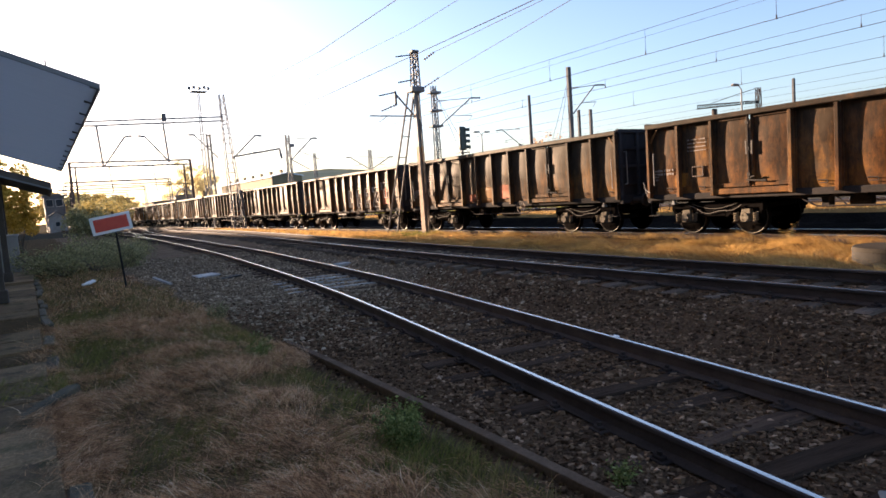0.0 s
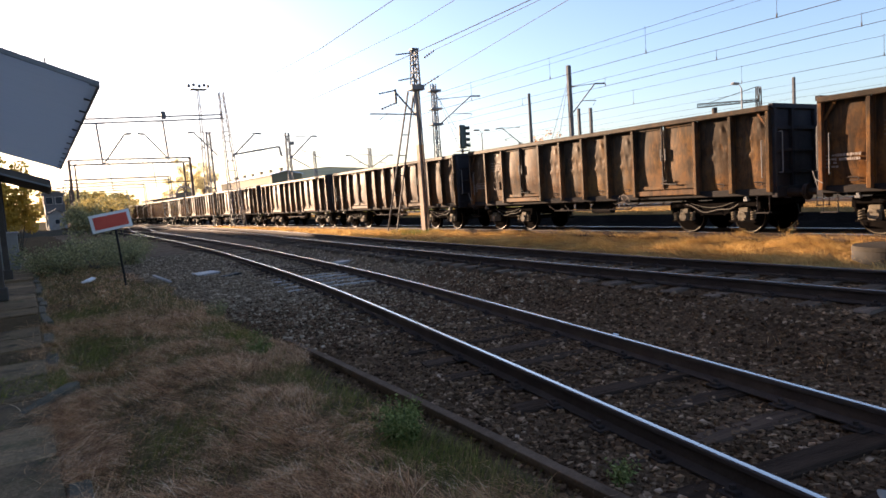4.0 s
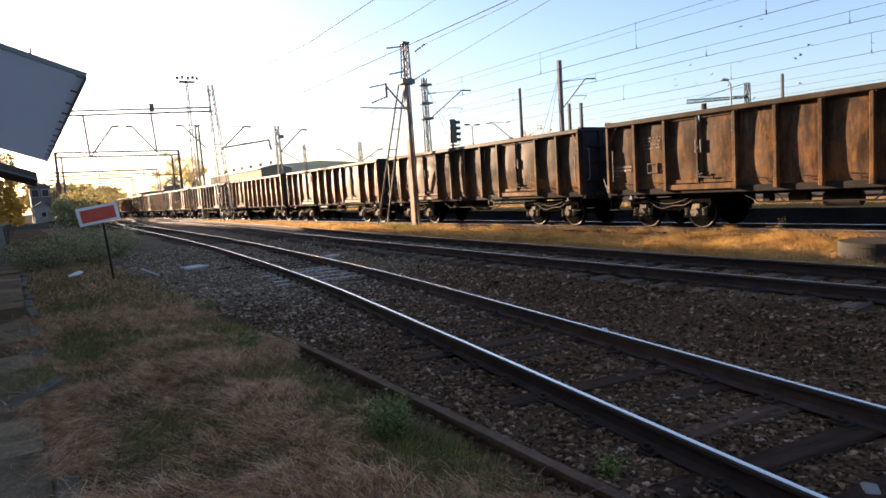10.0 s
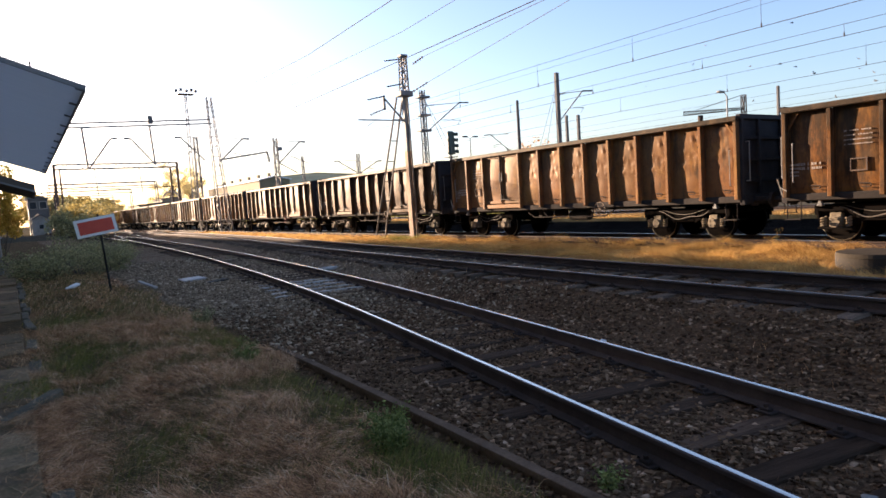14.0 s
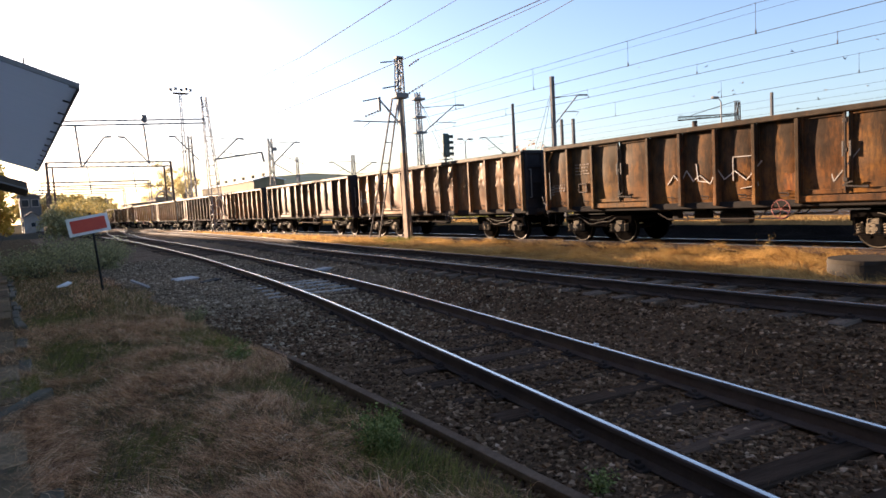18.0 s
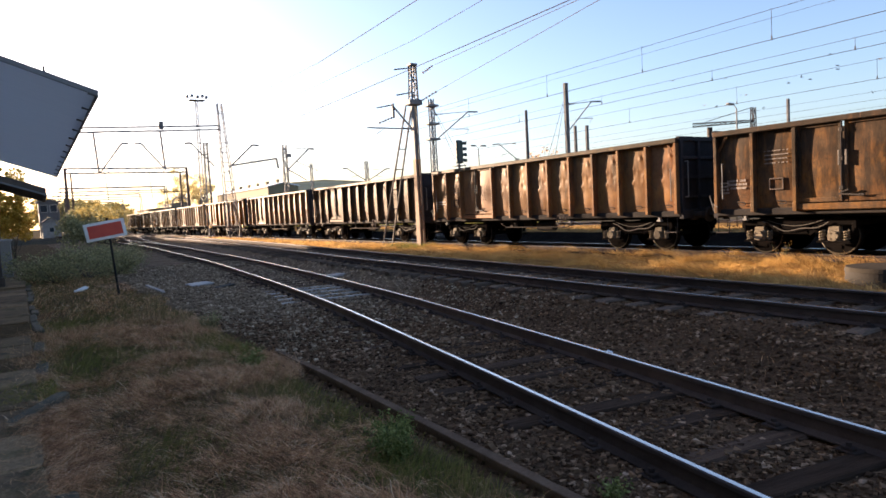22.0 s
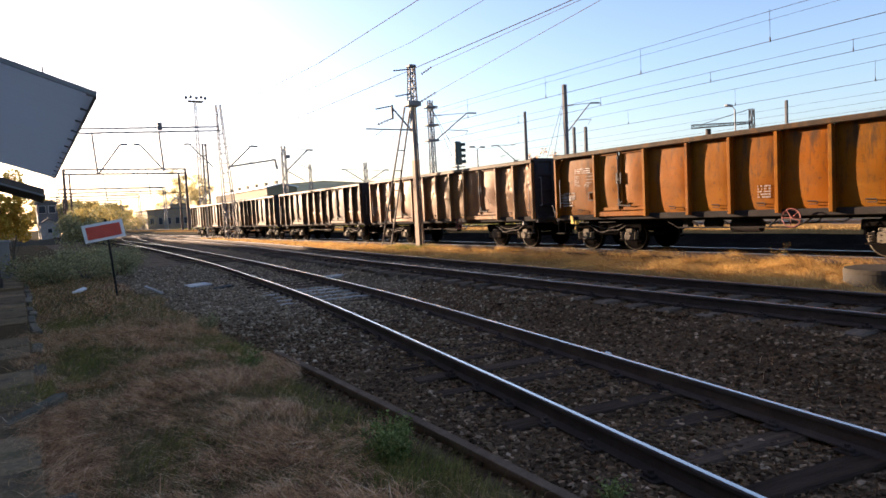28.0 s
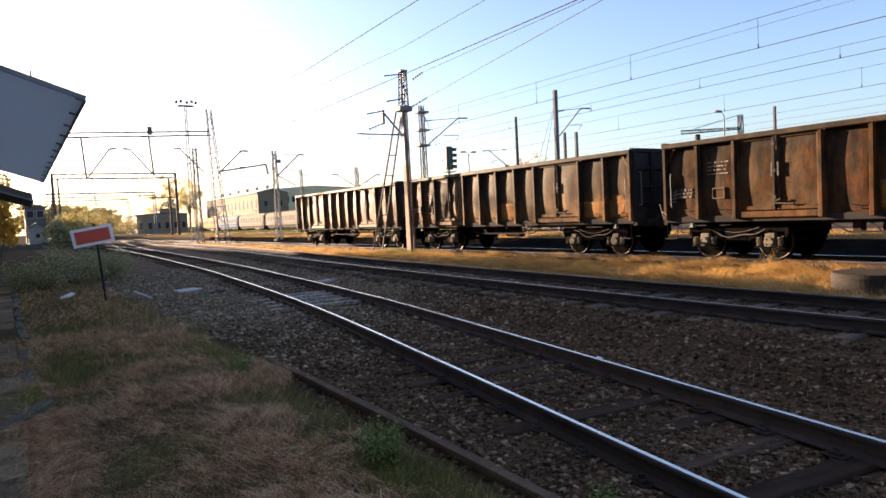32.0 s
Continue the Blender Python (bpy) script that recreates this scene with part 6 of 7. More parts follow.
make_catenary(16.9, 5.70, 6.52, -10, 54, (-2, 1.7, 5.2, 9.4, 13.6, 18, 23, 28), 6.30)
make_catenary(21.5, 5.86, 6.25, -10, 60, (0, 4.6, 9.4, 14.2, 19.5, 25))
make_catenary(26.6, 5.61, 6.36, -10, 60, (1, 5.8, 10.9, 16.4, 22.3))
for z in (5.82, 5.47, 5.15):
    make_wire("thin wire far across the yard", (31.68, -8, z), (31.68, 70, z), 0.006, 0.0)
make_wire("contact wire above the siding", (5.42, -8, 5.45), (6.45, 14.9, 5.45), 0.009)
make_wire("thin wire running on to the portal", (6.45, 14.9, 5.45), (5.3, 54.3, 5.72), 0.006)
make_wire("messenger wire above the main track", (7.68, -8, 6.5), (9.7, 15.8, 6.5), 0.008)
make_wire("messenger wire running on to the portal", (9.7, 15.8, 6.5), (9.9, 54.3, 6.9), 0.006)
make_wire("contact wire above the main track", (8.95, -6, 5.76), (9.95, 54.3, 5.9), 0.011, 0.25, 20)
make_wire("anchored wire running to the mast", (10.7, -6, 6.63), (15.35, 23.35, 7.85), 0.011)
make_wire("anchored messenger wire running to the mast", (7.66, -6, 6.33), (15.45, 23.25, 6.76), 0.010)


# ---- the far side of the yard
def make_house(name, label, category, x0, x1, y0, y1, top, mat, roof_mat, rows, gable=0.0, chimneys=0, end_rows=()):
    """A house with recessed windows on the face towards the tracks (-x) and on the near end (-y)."""
    h = thing(name, label, category)
    bm = BM()
    box(bm, ((x0 + x1) / 2, (y0 + y1) / 2, top / 2 - 0.1), (x1 - x0, y1 - y0, top + 0.2))
    part("wall", bm, mat, h)
    bm = BM()
    e = 0.4
    xm = (x0 + x1) / 2
    pts = [(x0 - e, y0 - e, top), (xm, y0 - e, top + gable + 0.1), (x1 + e, y0 - e, top), (x0 - e, y1 + e, top), (xm, y1 + e, top + gable + 0.1), (x1 + e, y1 + e, top)]
    lo = [(p[0], p[1], p[2] - 0.25) for p in pts]
    v = [bm.verts.new(p) for p in pts + lo]
    for f in ((0, 1, 4, 3), (1, 2, 5, 4), (6, 9, 10, 7), (7, 10, 11, 8), (0, 6, 7, 1), (1, 7, 8, 2), (3, 4, 10, 9), (4, 5, 11, 10), (0, 3, 9, 6), (2, 8, 11, 5)):
        bm.faces.new([v[i] for i in f])
    part("roof", bm, roof_mat, h)
    if gable > 0.5:
        for y in (y0 + 0.01, y1 - 0.01):
            bm = BM()
            a = [bm.verts.new(p) for p in ((x0, y, top - 0.2), (x1, y, top - 0.2), (xm, y, top + gable - 0.2))]
            bm.faces.new(a)
            part("gable", bm, mat, h)
    for z, wh, n, ww in rows:
        for i in range(n):
            y = y0 + (y1 - y0) * (i + 0.5) / n
            bm = BM()
            box(bm, (x0 - 0.02, y, z), (0.10, ww + 0.24, wh + 0.24))
            w = part("window", bm, M["concrete"], h)
            bm = BM()
            box(bm, (x0 - 0.075, y, z), (0.03, ww, wh))
            part("pane", bm, M["glass"], w)
    for z, wh, n, ww in end_rows:
        for i in range(n):
            x = x0 + (x1 - x0) * (i + 0.5) / n
            bm = BM()
            box(bm, (x, y0 - 0.02, z), (ww + 0.24, 0.10, wh + 0.24))
            w = part("window", bm, M["concrete"], h)
            bm = BM()
            box(bm, (x, y0 - 0.075, z), (ww, 0.03, wh))
            part("pane", bm, M["glass"], w)
    for i in range(chimneys):
        y = y0 + (y1 - y0) * (i + 0.5) / chimneys
        bm = BM()
        box(bm, (xm, y, top + gable + 0.3), (0.8, 1.1, 1.3))
        box(bm, (xm, y, top + gable + 0.95), (1.0, 1.3, 0.2))
        part("chimney", bm, M["plaster"], h)
    return h


make_house("depot_building", "long beige plastered depot with tall windows and chimneys", "building", 60, 69, 180, 236, 10.6, M["plaster"], M["roof"], ((7.2, 2.3, 14, 1.3), (3.4, 2.3, 14, 1.3)), 1.0, 6, ((7.2, 1.6, 2, 1.0),))
make_house("depot_hall", "broad grey industrial hall with a low roof", "building", 80, 128, 242, 300, 14.2, M["hall"], M["hall"], ((9, 3, 8, 3),), 1.4, 0, ((10.5, 2.2, 14, 2.2),))
make_house("yard_workshop", "low brown plastered workshop with a flat roof", "building", 35.4, 51, 226, 250, 6.4, M["dull_plaster"], M["pole"], ((2.6, 2.0, 5, 1.2),), 0.3, 0, ((2.6, 2.0, 6, 1.1),))
arch = make_house("gatehouse", "beige plastered building with an arched gable", "building", 43.6, 49.5, 232, 248, 8.0, M["dull_plaster"], M["pole"], ((5.5, 1.6, 3, 1.0),), 0.4, 0, ((5.4, 1.8, 2, 1.0),))
bm = BM()
ring_pts = [(46.5 + 2.6 * math.cos(a), 231.6, 7.9 + 2.4 * math.sin(a)) for a in np.linspace(0, math.pi, 13)]
for a, b in zip(ring_pts, ring_pts[1:]):
    beam(bm, a, b, 0.45, 0.5)
part("arched_gable", bm, M["concrete"], arch, "pale rounded gable edge")
make_house("signal_box", "two-storey signal box with overhanging flat roof", "signal box", 3.8, 7.4, 160, 167, 7.6, M["pole"], M["pole"], ((6.0, 1.4, 3, 1.4), (2.6, 1.0, 2, 0.8)), 0.2, 0, ((6.0, 1.4, 2, 1.2), (2.6, 1.0, 1, 0.8)))
make_house("platelayers_hut", "small white hut with pitched grey roof", "hut", 3.8, 6.8, 146, 151, 2.9, M["concrete"], M["pole"], ((1.6, 0.8, 1, 0.7),), 1.1, 0, ((1.5, 0.8, 1, 0.7),))
make_house("far_house", "distant house with a long dark roof", "building", 16, 34, 330, 345, 9.0, M["plaster"], M["roof"], ((5, 1.8, 4, 1.2),), 3.0, 1, ((5, 1.8, 6, 1.2),))


def make_railcar(y0, y1, x, body_mat, label, cab):
    """A parked electric railcar: body with rounded roof, window band, stripe, bogies."""
    t = thing("railcar", label, "railcar", at=(x, 0, 0.1), group="parked railcars")
    n = y1 - y0
    ym = (y0 + y1) / 2
    bm = BM()
    prof = [(-1.42, 1.0), (-1.45, 2.4), (-1.36, 3.3), (-0.9, 3.75), (0, 3.9), (0.9, 3.75), (1.36, 3.3), (1.45, 2.4), (1.42, 1.0)]
    ends = []
    for y, k in ((y0, 0.93), (y0 + 0.8, 1), (y1 - 0.8, 1), (y1, 0.93)):
        ends.append([bm.verts.new((px * k, y, 1.0 + (pz - 1.0) * (0.97 if k < 1 else 1))) for px, pz in prof])
    for a, b in zip(ends, ends[1:]):
        for i in range(len(prof)):
            j = (i + 1) % len(prof)
            bm.faces.new((a[i], a[j], b[j], b[i]))
    bm.faces.new(ends[0][::-1])
    bm.faces.new(ends[-1])
    part("body", bm, body_mat, t)
    k = int(n / 2.1)
    for i in range(k):
        y = y0 + 1.2 + (n - 2.4) * (i + 0.5) / k
        bm = BM()
        box(bm, (-1.44, y, 2.45), (0.06, 1.35, 0.85), None, 0.01)
        part("window", bm, M["glass"], t)
    bm = BM()
    box(bm, (0, y0 - 0.01, 2.65), (2.0, 0.10, 0.9), None, 0.02)
    part("windscreen", bm, M["glass"], t)
    bm = BM()
    box(bm, (-1.45, ym, 1.55), (0.05, n - 1.0, 0.35))
    part("stripe", bm, cab, t)
    bm = BM()
    box(bm, (0, ym, 0.72), (2.3, n - 1.4, 0.5))
    part("underframe", bm, M["soot_steel"], t)
    for y in (y0 + 3.2, y1 - 3.2):
        bm = BM()
        box(bm, (0, y, 0.5), (2.2, 3.0, 0.35), None, 0.05)
        for q in (-1.1, 1.1):
            rod(bm, (-0.9, y + q, 0.46), (0.9, y + q, 0.46), 0.44, 14)
        part("bogie", bm, M["soot_steel"], t)
    bm = BM()
    for s in (-1, 1):
        rod(bm, (0.0, ym - 1.2, 3.95), (0.0, ym + 0.2 * s, 4.7), 0.03, 4)
    rod(bm, (-0.8, ym, 4.7), (0.8, ym, 4.7), 0.04, 4)
    part("pantograph", bm, M["iron"], t)


M["pale_blue"] = plain_mat("pale_blue_paint", (0.1680, 0.2100, 0.2380), (0.2240, 0.2660, 0.2940), 0.85, 0.0, 0.5, 6.0, 0.05, spread=0.05, spec=0.05)
M["cream"] = plain_mat("cream_yellow_paint", (0.3110, 0.2115, 0.0806), (0.3650, 0.2599, 0.1152), 0.85, 0.0, 0.5, 6.0, 0.05, spread=0.05, spec=0.05)
M["blue"] = plain_mat("blue_paint", (0.05, 0.12, 0.30), (0.08, 0.16, 0.36), 0.85, 0.0, 0.5, 6.0, 0.05, spread=0.05, spec=0.05)
M["ivory"] = plain_mat("dusty_ivory_paint", (0.2034, 0.1753, 0.1249), (0.2513, 0.2206, 0.1613), 0.85, 0.0, 0.5, 6.0, 0.05, spread=0.12, spec=0.05)
make_railcar(124, 143, 50.5, M["ivory"], "parked pale railcar with dark window band", M["pale_blue"])
make_railcar(144.5, 163, 50.5, M["ivory"], "parked ivory railcar with dark windows", M["pale_blue"])
make_railcar(164.5, 182, 50.5, M["pale_blue"], "parked grey-blue railcar in the yard", M["blue"])
make_railcar(183.5, 204, 50.5, M["cream"], "parked yellow railcar in the yard", M["cream"])


# ---- grass, weeds, shrubs, trees, loose stones
def leaf_mat(name, stops, rough=0.8, trans=0.25, swathes=1.6, drift=0.28, spec=0.15):
    """Leaves and blades: each piece takes its own tone."""
    m = bpy.data.materials.new(name)
    m.use_nodes = True
    nt = m.node_tree
    bsdf = nt.nodes["Principled BSDF"]
    geo = nt.nodes.new("ShaderNodeNewGeometry")
    r = ramp_node(nt, stops)
    # tones drift from swathe to swathe as well as from piece to piece
    swathe = noise_node(nt, geo.outputs["Position"], swathes, 3.0, 0.6)
    f = math_node(nt, "MULTIPLY_ADD", geo.outputs["Random Per Island"], 1.08 - drift)
    nt.links.new(math_node(nt, "MULTIPLY", sharpen(nt, swathe, 0.32, 0.68), drift), f.node.inputs[2])
    nt.links.new(f, r.inputs[0])
    nt.links.new(r.outputs[0], bsdf.inputs["Base Color"])
    bsdf.inputs["Roughness"].default_value = rough
    bsdf.inputs["Specular IOR Level"].default_value = spec
    if trans:
        tr = nt.nodes.new("ShaderNodeBsdfTranslucent")
        nt.links.new(r.outputs[0], tr.inputs["Color"])
        mix = nt.nodes.new("ShaderNodeMixShader")
        mix.inputs[0].default_value = trans
        nt.links.new(bsdf.outputs[0], mix.inputs[1])
        nt.links.new(tr.outputs[0], mix.inputs[2])
        nt.links.new(mix.outputs[0], nt.nodes["Material Output"].inputs["Surface"])
    return m


STRAW = leaf_mat("straw_blades", [(0.0, (0.0413, 0.0220, 0.0110)), (0.40, (0.2714, 0.1298, 0.0600)), (0.72, (0.8496, 0.4400, 0.2100)), (1.0, (1.0, 0.76, 0.50))], 0.8, 0.25, 4.6, 0.38)
GOLD = leaf_mat("golden_straw", [(0.0, (0.0966, 0.0497, 0.0185)), (0.35, (0.3588, 0.2001, 0.0607)), (1.0, (0.8556, 0.5658, 0.2046))], 0.8, 0.35, 2.2, 0.5)
GREEN = leaf_mat("green_blades", [(0.0, (0.06, 0.070, 0.012)), (0.6, (0.17, 0.18, 0.034)), (1.0, (0.42, 0.33, 0.10))])
DULL_GREEN = leaf_mat("dull_green_blades", [(0.0, (0.06, 0.056, 0.016)), (0.5, (0.16, 0.135, 0.042)), (1.0, (0.42, 0.27, 0.11))])
WEED = leaf_mat("weed_leaves", [(0.0, (0.0525, 0.0713, 0.0180)), (0.5, (0.1425, 0.1725, 0.0480)), (1.0, (0.3150, 0.3375, 0.1200))])
SHRUB = leaf_mat("shrub_leaves", [(0.0, (0.1350, 0.1350, 0.0675)), (0.6, (0.2700, 0.2565, 0.1215)), (1.0, (0.4860, 0.4050, 0.2025))])
AUTUMN = leaf_mat("autumn_leaves", [(0.0, (0.18, 0.155, 0.06)), (0.5, (0.34, 0.27, 0.095)), (1.0, (0.48, 0.38, 0.15))], 0.8, 0.32)
YELLOW_LEAF = leaf_mat("yellow_autumn_leaves", [(0.0, (0.32, 0.19, 0.035)), (0.5, (0.62, 0.39, 0.06)), (1.0, (0.78, 0.53, 0.10))], 0.8, 0.5)
PALE_LEAF = leaf_mat("pale_autumn_leaves", [(0.0, (0.36, 0.31, 0.16)), (0.5, (0.50, 0.43, 0.22)), (1.0, (0.62, 0.54, 0.30))], 0.8, 0.6)


def blades(name, label, xy, length, width, mat, lean, seed, up=0.0, category="grass", comb=None, arch=False):
    """Bent blades on the given ground points, three joints each."""
    rng = np.random.RandomState(seed)
    n = len(xy)
    x, y = xy[:, 0], xy[:, 1]
    z = lay(x, y) + up
    a = rng.rand(n) * 2 * np.pi
    # the straw lies over in swathes
    a = np.where(rng.rand(n) < 0.65, 0.6 + hills(x, y, 0.9, 21) * 1.6 + rng.randn(n) * 0.5, a)
    if comb is not None:
        a = comb + rng.randn(n) * 0.45
    ln = length * (0.5 + rng.rand(n))
    th = np.clip(lean[0] + (lean[1] - lean[0]) * rng.rand(n), 0.02, 1.5)
    side = rng.rand(n) * 2 * np.pi
    wd = width * (0.65 + 1.3 * rng.rand(n) ** 3)
    sx, sy = np.cos(side) * wd / 2, np.sin(side) * wd / 2
    verts = np.zeros((n, 7, 3))
    px, py, pz = x.copy(), y.copy(), z - 0.01
    for k, taper in enumerate((1.0, 0.8, 0.5)):
        verts[:, 2 * k] = np.column_stack([px - sx * taper, py - sy * taper, pz])
        verts[:, 2 * k + 1] = np.column_stack([px + sx * taper, py + sy * taper, pz])
        t = np.clip(th * ((0.86 + 0.18 * k) if lean[0] >= 1.1 else (0.55 + 0.5 * k)), 0, 1.62)
        if arch:
            # up from the root, over, and down again at the tip
            t = th * (0.80, 1.18, 1.42)[k]
        px = px + np.sin(t) * np.cos(a) * ln / 3
        py = py + np.sin(t) * np.sin(a) * ln / 3
        pz = pz + np.cos(t) * ln / 3
        a = a + rng.randn(n) * 0.25
    verts[:, 6] = np.column_stack([px, py, pz])
    b = np.arange(n)[:, None] * 7
    quads = np.concatenate([b + [0, 1, 3, 2], b + [2, 3, 5, 4]])
    tris = b + [4, 5, 6]
    me = bpy.data.meshes.new(name)
    me.from_pydata(verts.reshape(-1, 3).tolist(), [], quads.tolist() + tris.tolist())
    me.update()
    return tagged(link(name, me, mat), label, category, kind="stuff")


def scatter(n, x0, x1, y0, y1, seed, near=0.0, keep=None):
    """Random points; near > 0 draws more of them to small y."""
    rng = np.random.RandomState(seed)
    u = rng.rand(n)
    y = y0 + (y1 - y0) * u ** (1 + near)
    x = x0 + (x1 - x0) * rng.rand(n)
    p = np.column_stack([x, y])
    if keep is not None:
        p = p[keep(x, y, rng)]
    return p


def green_spots(x, y):
    """Where the grass by the platform is still green."""
    g = np.zeros_like(x)
    for cx, cy, rx, ry in ((0.65, 9.6, 0.55, 1.7), (1.0, 5.2, 0.45, 0.5), (2.35, 5.4, 0.4, 1.4), (2.2, 3.9, 0.5, 0.8), (0.8, 13.5, 0.6, 1.0), (2.4, 9.5, 0.5, 1.5)):
        g = np.maximum(g, np.exp(-((x - cx) / rx) ** 2 - ((y - cy) / ry) ** 2))
    return g


grass_edge = lambda y: np.minimum(np.where(y < 7.4, 2.52, 2.68), line_1(y) - 1.25)
straw_ok = lambda x, y, r: (x + hills(x, y, 1.4, 5) * 0.25 < grass_edge(y)) & (r.rand(len(x)) > green_spots(x, y) * 0.9) & (r.rand(len(x)) < np.clip(0.45 + 1.0 * patches(x, y, 0.9, 17), 0.3, 1) * np.where((x > 1.75) & (y < 4.8), 0.55, 1.0))
green_ok = lambda x, y, r: (x < grass_edge(y)) & (r.rand(len(x)) < 0.75 * green_spots(x, y) * (0.4 + patches(x, y, 2.4, 57)) + 0.03)


def tufts(n, per, x0, x1, y0, y1, seed, near, keep, spread=0.05):
    """Tussocks: each with its own place and the way in which its blades lie over."""
    c = scatter(n, x0, x1, y0, y1, seed, near, keep)
    rng = np.random.RandomState(seed + 500)
    k = np.repeat(np.arange(len(c)), rng.poisson(per, len(c)))
    lie = 0.4 + hills(c[:, 0], c[:, 1], 0.8, 21) * 2.2 + rng.randn(len(c)) * 0.9
    return c[k] + rng.randn(len(k), 2) * spread, lie[k]


def mound(x, y):
    """Tussocky swells of the old grass, 0 in the hollows and 1 on the crowns."""
    f = 0.5 * patches(x, y, 1.7, 51) + 0.32 * patches(x + 0.3 * y, y, 3.9, 52) + 0.18 * patches(x, y, 9.0, 50)
    return np.clip((f - 0.36) / 0.26, 0, 1)


tuss_ok = lambda x, y, r: straw_ok(x, y, r) & (r.rand(len(x)) < 0.30 + 0.9 * mound(x, y))
swirl = lambda p: 3.0 + 4.5 * (patches(p[:, 0], p[:, 1], 1.6, 53) - 0.5)
xy, lie = tufts(11000, 20, -0.15, 2.95, 1.2, 13.0, 31, 0.75, tuss_ok, 0.045)
lie = swirl(xy) + 0.6 * lie
blades("dry_grass", "matted dry straw-coloured grass tussocks beside the platform", xy, 0.19, 0.0036, STRAW, (1.02, 1.38), 1, up=0.06 * mound(xy[:, 0], xy[:, 1]) - 0.01, comb=lie, arch=True)
loose = scatter(36000, -0.2, 2.95, 1.2, 13.0, 41, 0.7, tuss_ok)
blades("dry_grass", "thin loose straw over the tussocks", loose, 0.25, 0.0042, STRAW, (0.95, 1.35), 11, up=0.07 * mound(loose[:, 0], loose[:, 1]), comb=swirl(loose) + np.random.RandomState(7).randn(len(loose)) * 1.0, arch=True)
hollow = scatter(60000, 0.15, 2.7, 1.2, 12.0, 47, 0.6, lambda x, y, r: (x < grass_edge(y)) & (mound(x, y) < 0.5) & (r.rand(len(x)) < 1.2 * patches(x, y, 1.3, 54) - 0.1))
blades("green_grass", "short dull green grass in the hollows between tussocks", hollow, 0.11, 0.0042, DULL_GREEN, (0.3, 1.2), 16)
blades("dry_grass", "thin dry grass further along the platform", scatter(42000, 0.1, 5.8, 12.5, 34.0, 32, 0.5, straw_ok), 0.17, 0.009, STRAW, (1.0, 1.5), 2)
blades("green_grass", "dull low grass along the far platform edge", scatter(26000, 0.1, 4.6, 12.5, 30.0, 48, 0.4, lambda x, y, r: straw_ok(x, y, r) & (patches(x, y, 0.7, 58) > 0.42)), 0.15, 0.010, DULL_GREEN, (0.5, 1.3), 17)
blades("green_grass", "low green grass patches by the platform", scatter(75000, 0.05, 2.7, 1.5, 16.0, 33, 0.4, green_ok), 0.15, 0.0042, GREEN, (0.3, 1.25), 3)
blades("dry_grass", "dry straw-coloured grass along the platform behind", scatter(30000, -0.1, 2.7, -8.0, 1.3, 71, 0.0, straw_ok), 0.20, 0.006, STRAW, (1.0, 1.4), 71, arch=True)
ring_gap = lambda x, y: (np.hypot(x - 12.55, y - 5.05) > 0.72) & (np.hypot(x - 11.6, y - 4.7) > 0.8)
spill_ok = lambda x, y, r: r.rand(len(x)) < np.exp(-((x - 0.1) / 0.28) ** 2) * np.clip(0.35 + 0.9 * hills(x, y, 0.9, 23), 0.02, 1)
xy, lie = tufts(420, 22, -0.7, 0.25, 2.5, 12.0, 43, 0.5, spill_ok)
blades("dry_grass", "straw spilling over the broken platform edge", xy, 0.30, 0.0036, STRAW, (1.25, 1.66), 12, up=0.1, comb=lie)
xy, lie = tufts(130, 22, -0.16, 0.3, 4.9, 7.2, 46, 0.0, None, 0.05)
blades("dry_grass", "straw matted over the missing kerb stones", xy, 0.30, 0.0036, STRAW, (1.25, 1.66), 15, up=0.09, comb=lie)
joint_ok = lambda x, y, r: (np.abs((y + 0.5) % 1.0 - 0.0) < 0.06) | (np.abs((x + 0.96) % 1.0) < 0.05)
blades("green_grass", "moss and short grass in the slab joints", scatter(30000, -3.2, 0.05, 2.5, 20.0, 44, 0.5, lambda x, y, r: joint_ok(x, y, r) & (hills(x, y, 0.7, 29) > 0.0)), 0.06, 0.005, GREEN, (0.3, 1.5), 13, up=0.11)
blades("green_grass", "green tuft growing through the platform edge", scatter(1200, -0.45, 0.2, 7.6, 8.6, 45), 0.10, 0.005, GREEN, (0.5, 1.5), 14, up=0.1)
strip_ok = lambda x, y, r: (x > line_2(y) + 1.55 + hills(x, y, 1.0, 12) * 0.25) & (x < 15.65) & ring_gap(x, y) & (r.rand(len(x)) < 2.4 * (0.6 * patches(x, y, 0.9, 14) + 0.4 * patches(x, y, 2.6, 15)) - 0.45)
xy, lie = tufts(2300, 46, 10.1, 15.7, -1.0, 26.0, 34, 0.15, strip_ok, 0.12)
lie = 2.6 + 4.0 * (patches(xy[:, 0], xy[:, 1], 0.9, 55) - 0.5) + 0.4 * lie
blades("golden_grass", "sunlit golden dry grass strip between the tracks", xy, 0.24, 0.0060, GOLD, (0.70, 1.25), 4, up=0.24 * patches(xy[:, 0], xy[:, 1], 1.4, 56) - 0.07, comb=lie, arch=True)
blades("golden_grass", "sunlit dry grass strip further along the tracks", scatter(26000, 11.2, 15.7, 26.0, 62.0, 35, 0.3, strip_ok), 0.22, 0.018, GOLD, (0.4, 1.4), 5)
blades("yard_straw", "sunlit straw on the low bank behind the freight train", scatter(13000, 22.8, 24.6, -6.0, 60.0, 39), 0.16, 0.018, GOLD, (0.3, 1.3), 9)
blades("green_grass", "green grass tuft at the foot of the mast", scatter(2500, 13.4, 15.0, 22.6, 25.2, 36), 0.22, 0.012, GREEN, (0.1, 0.9), 6)
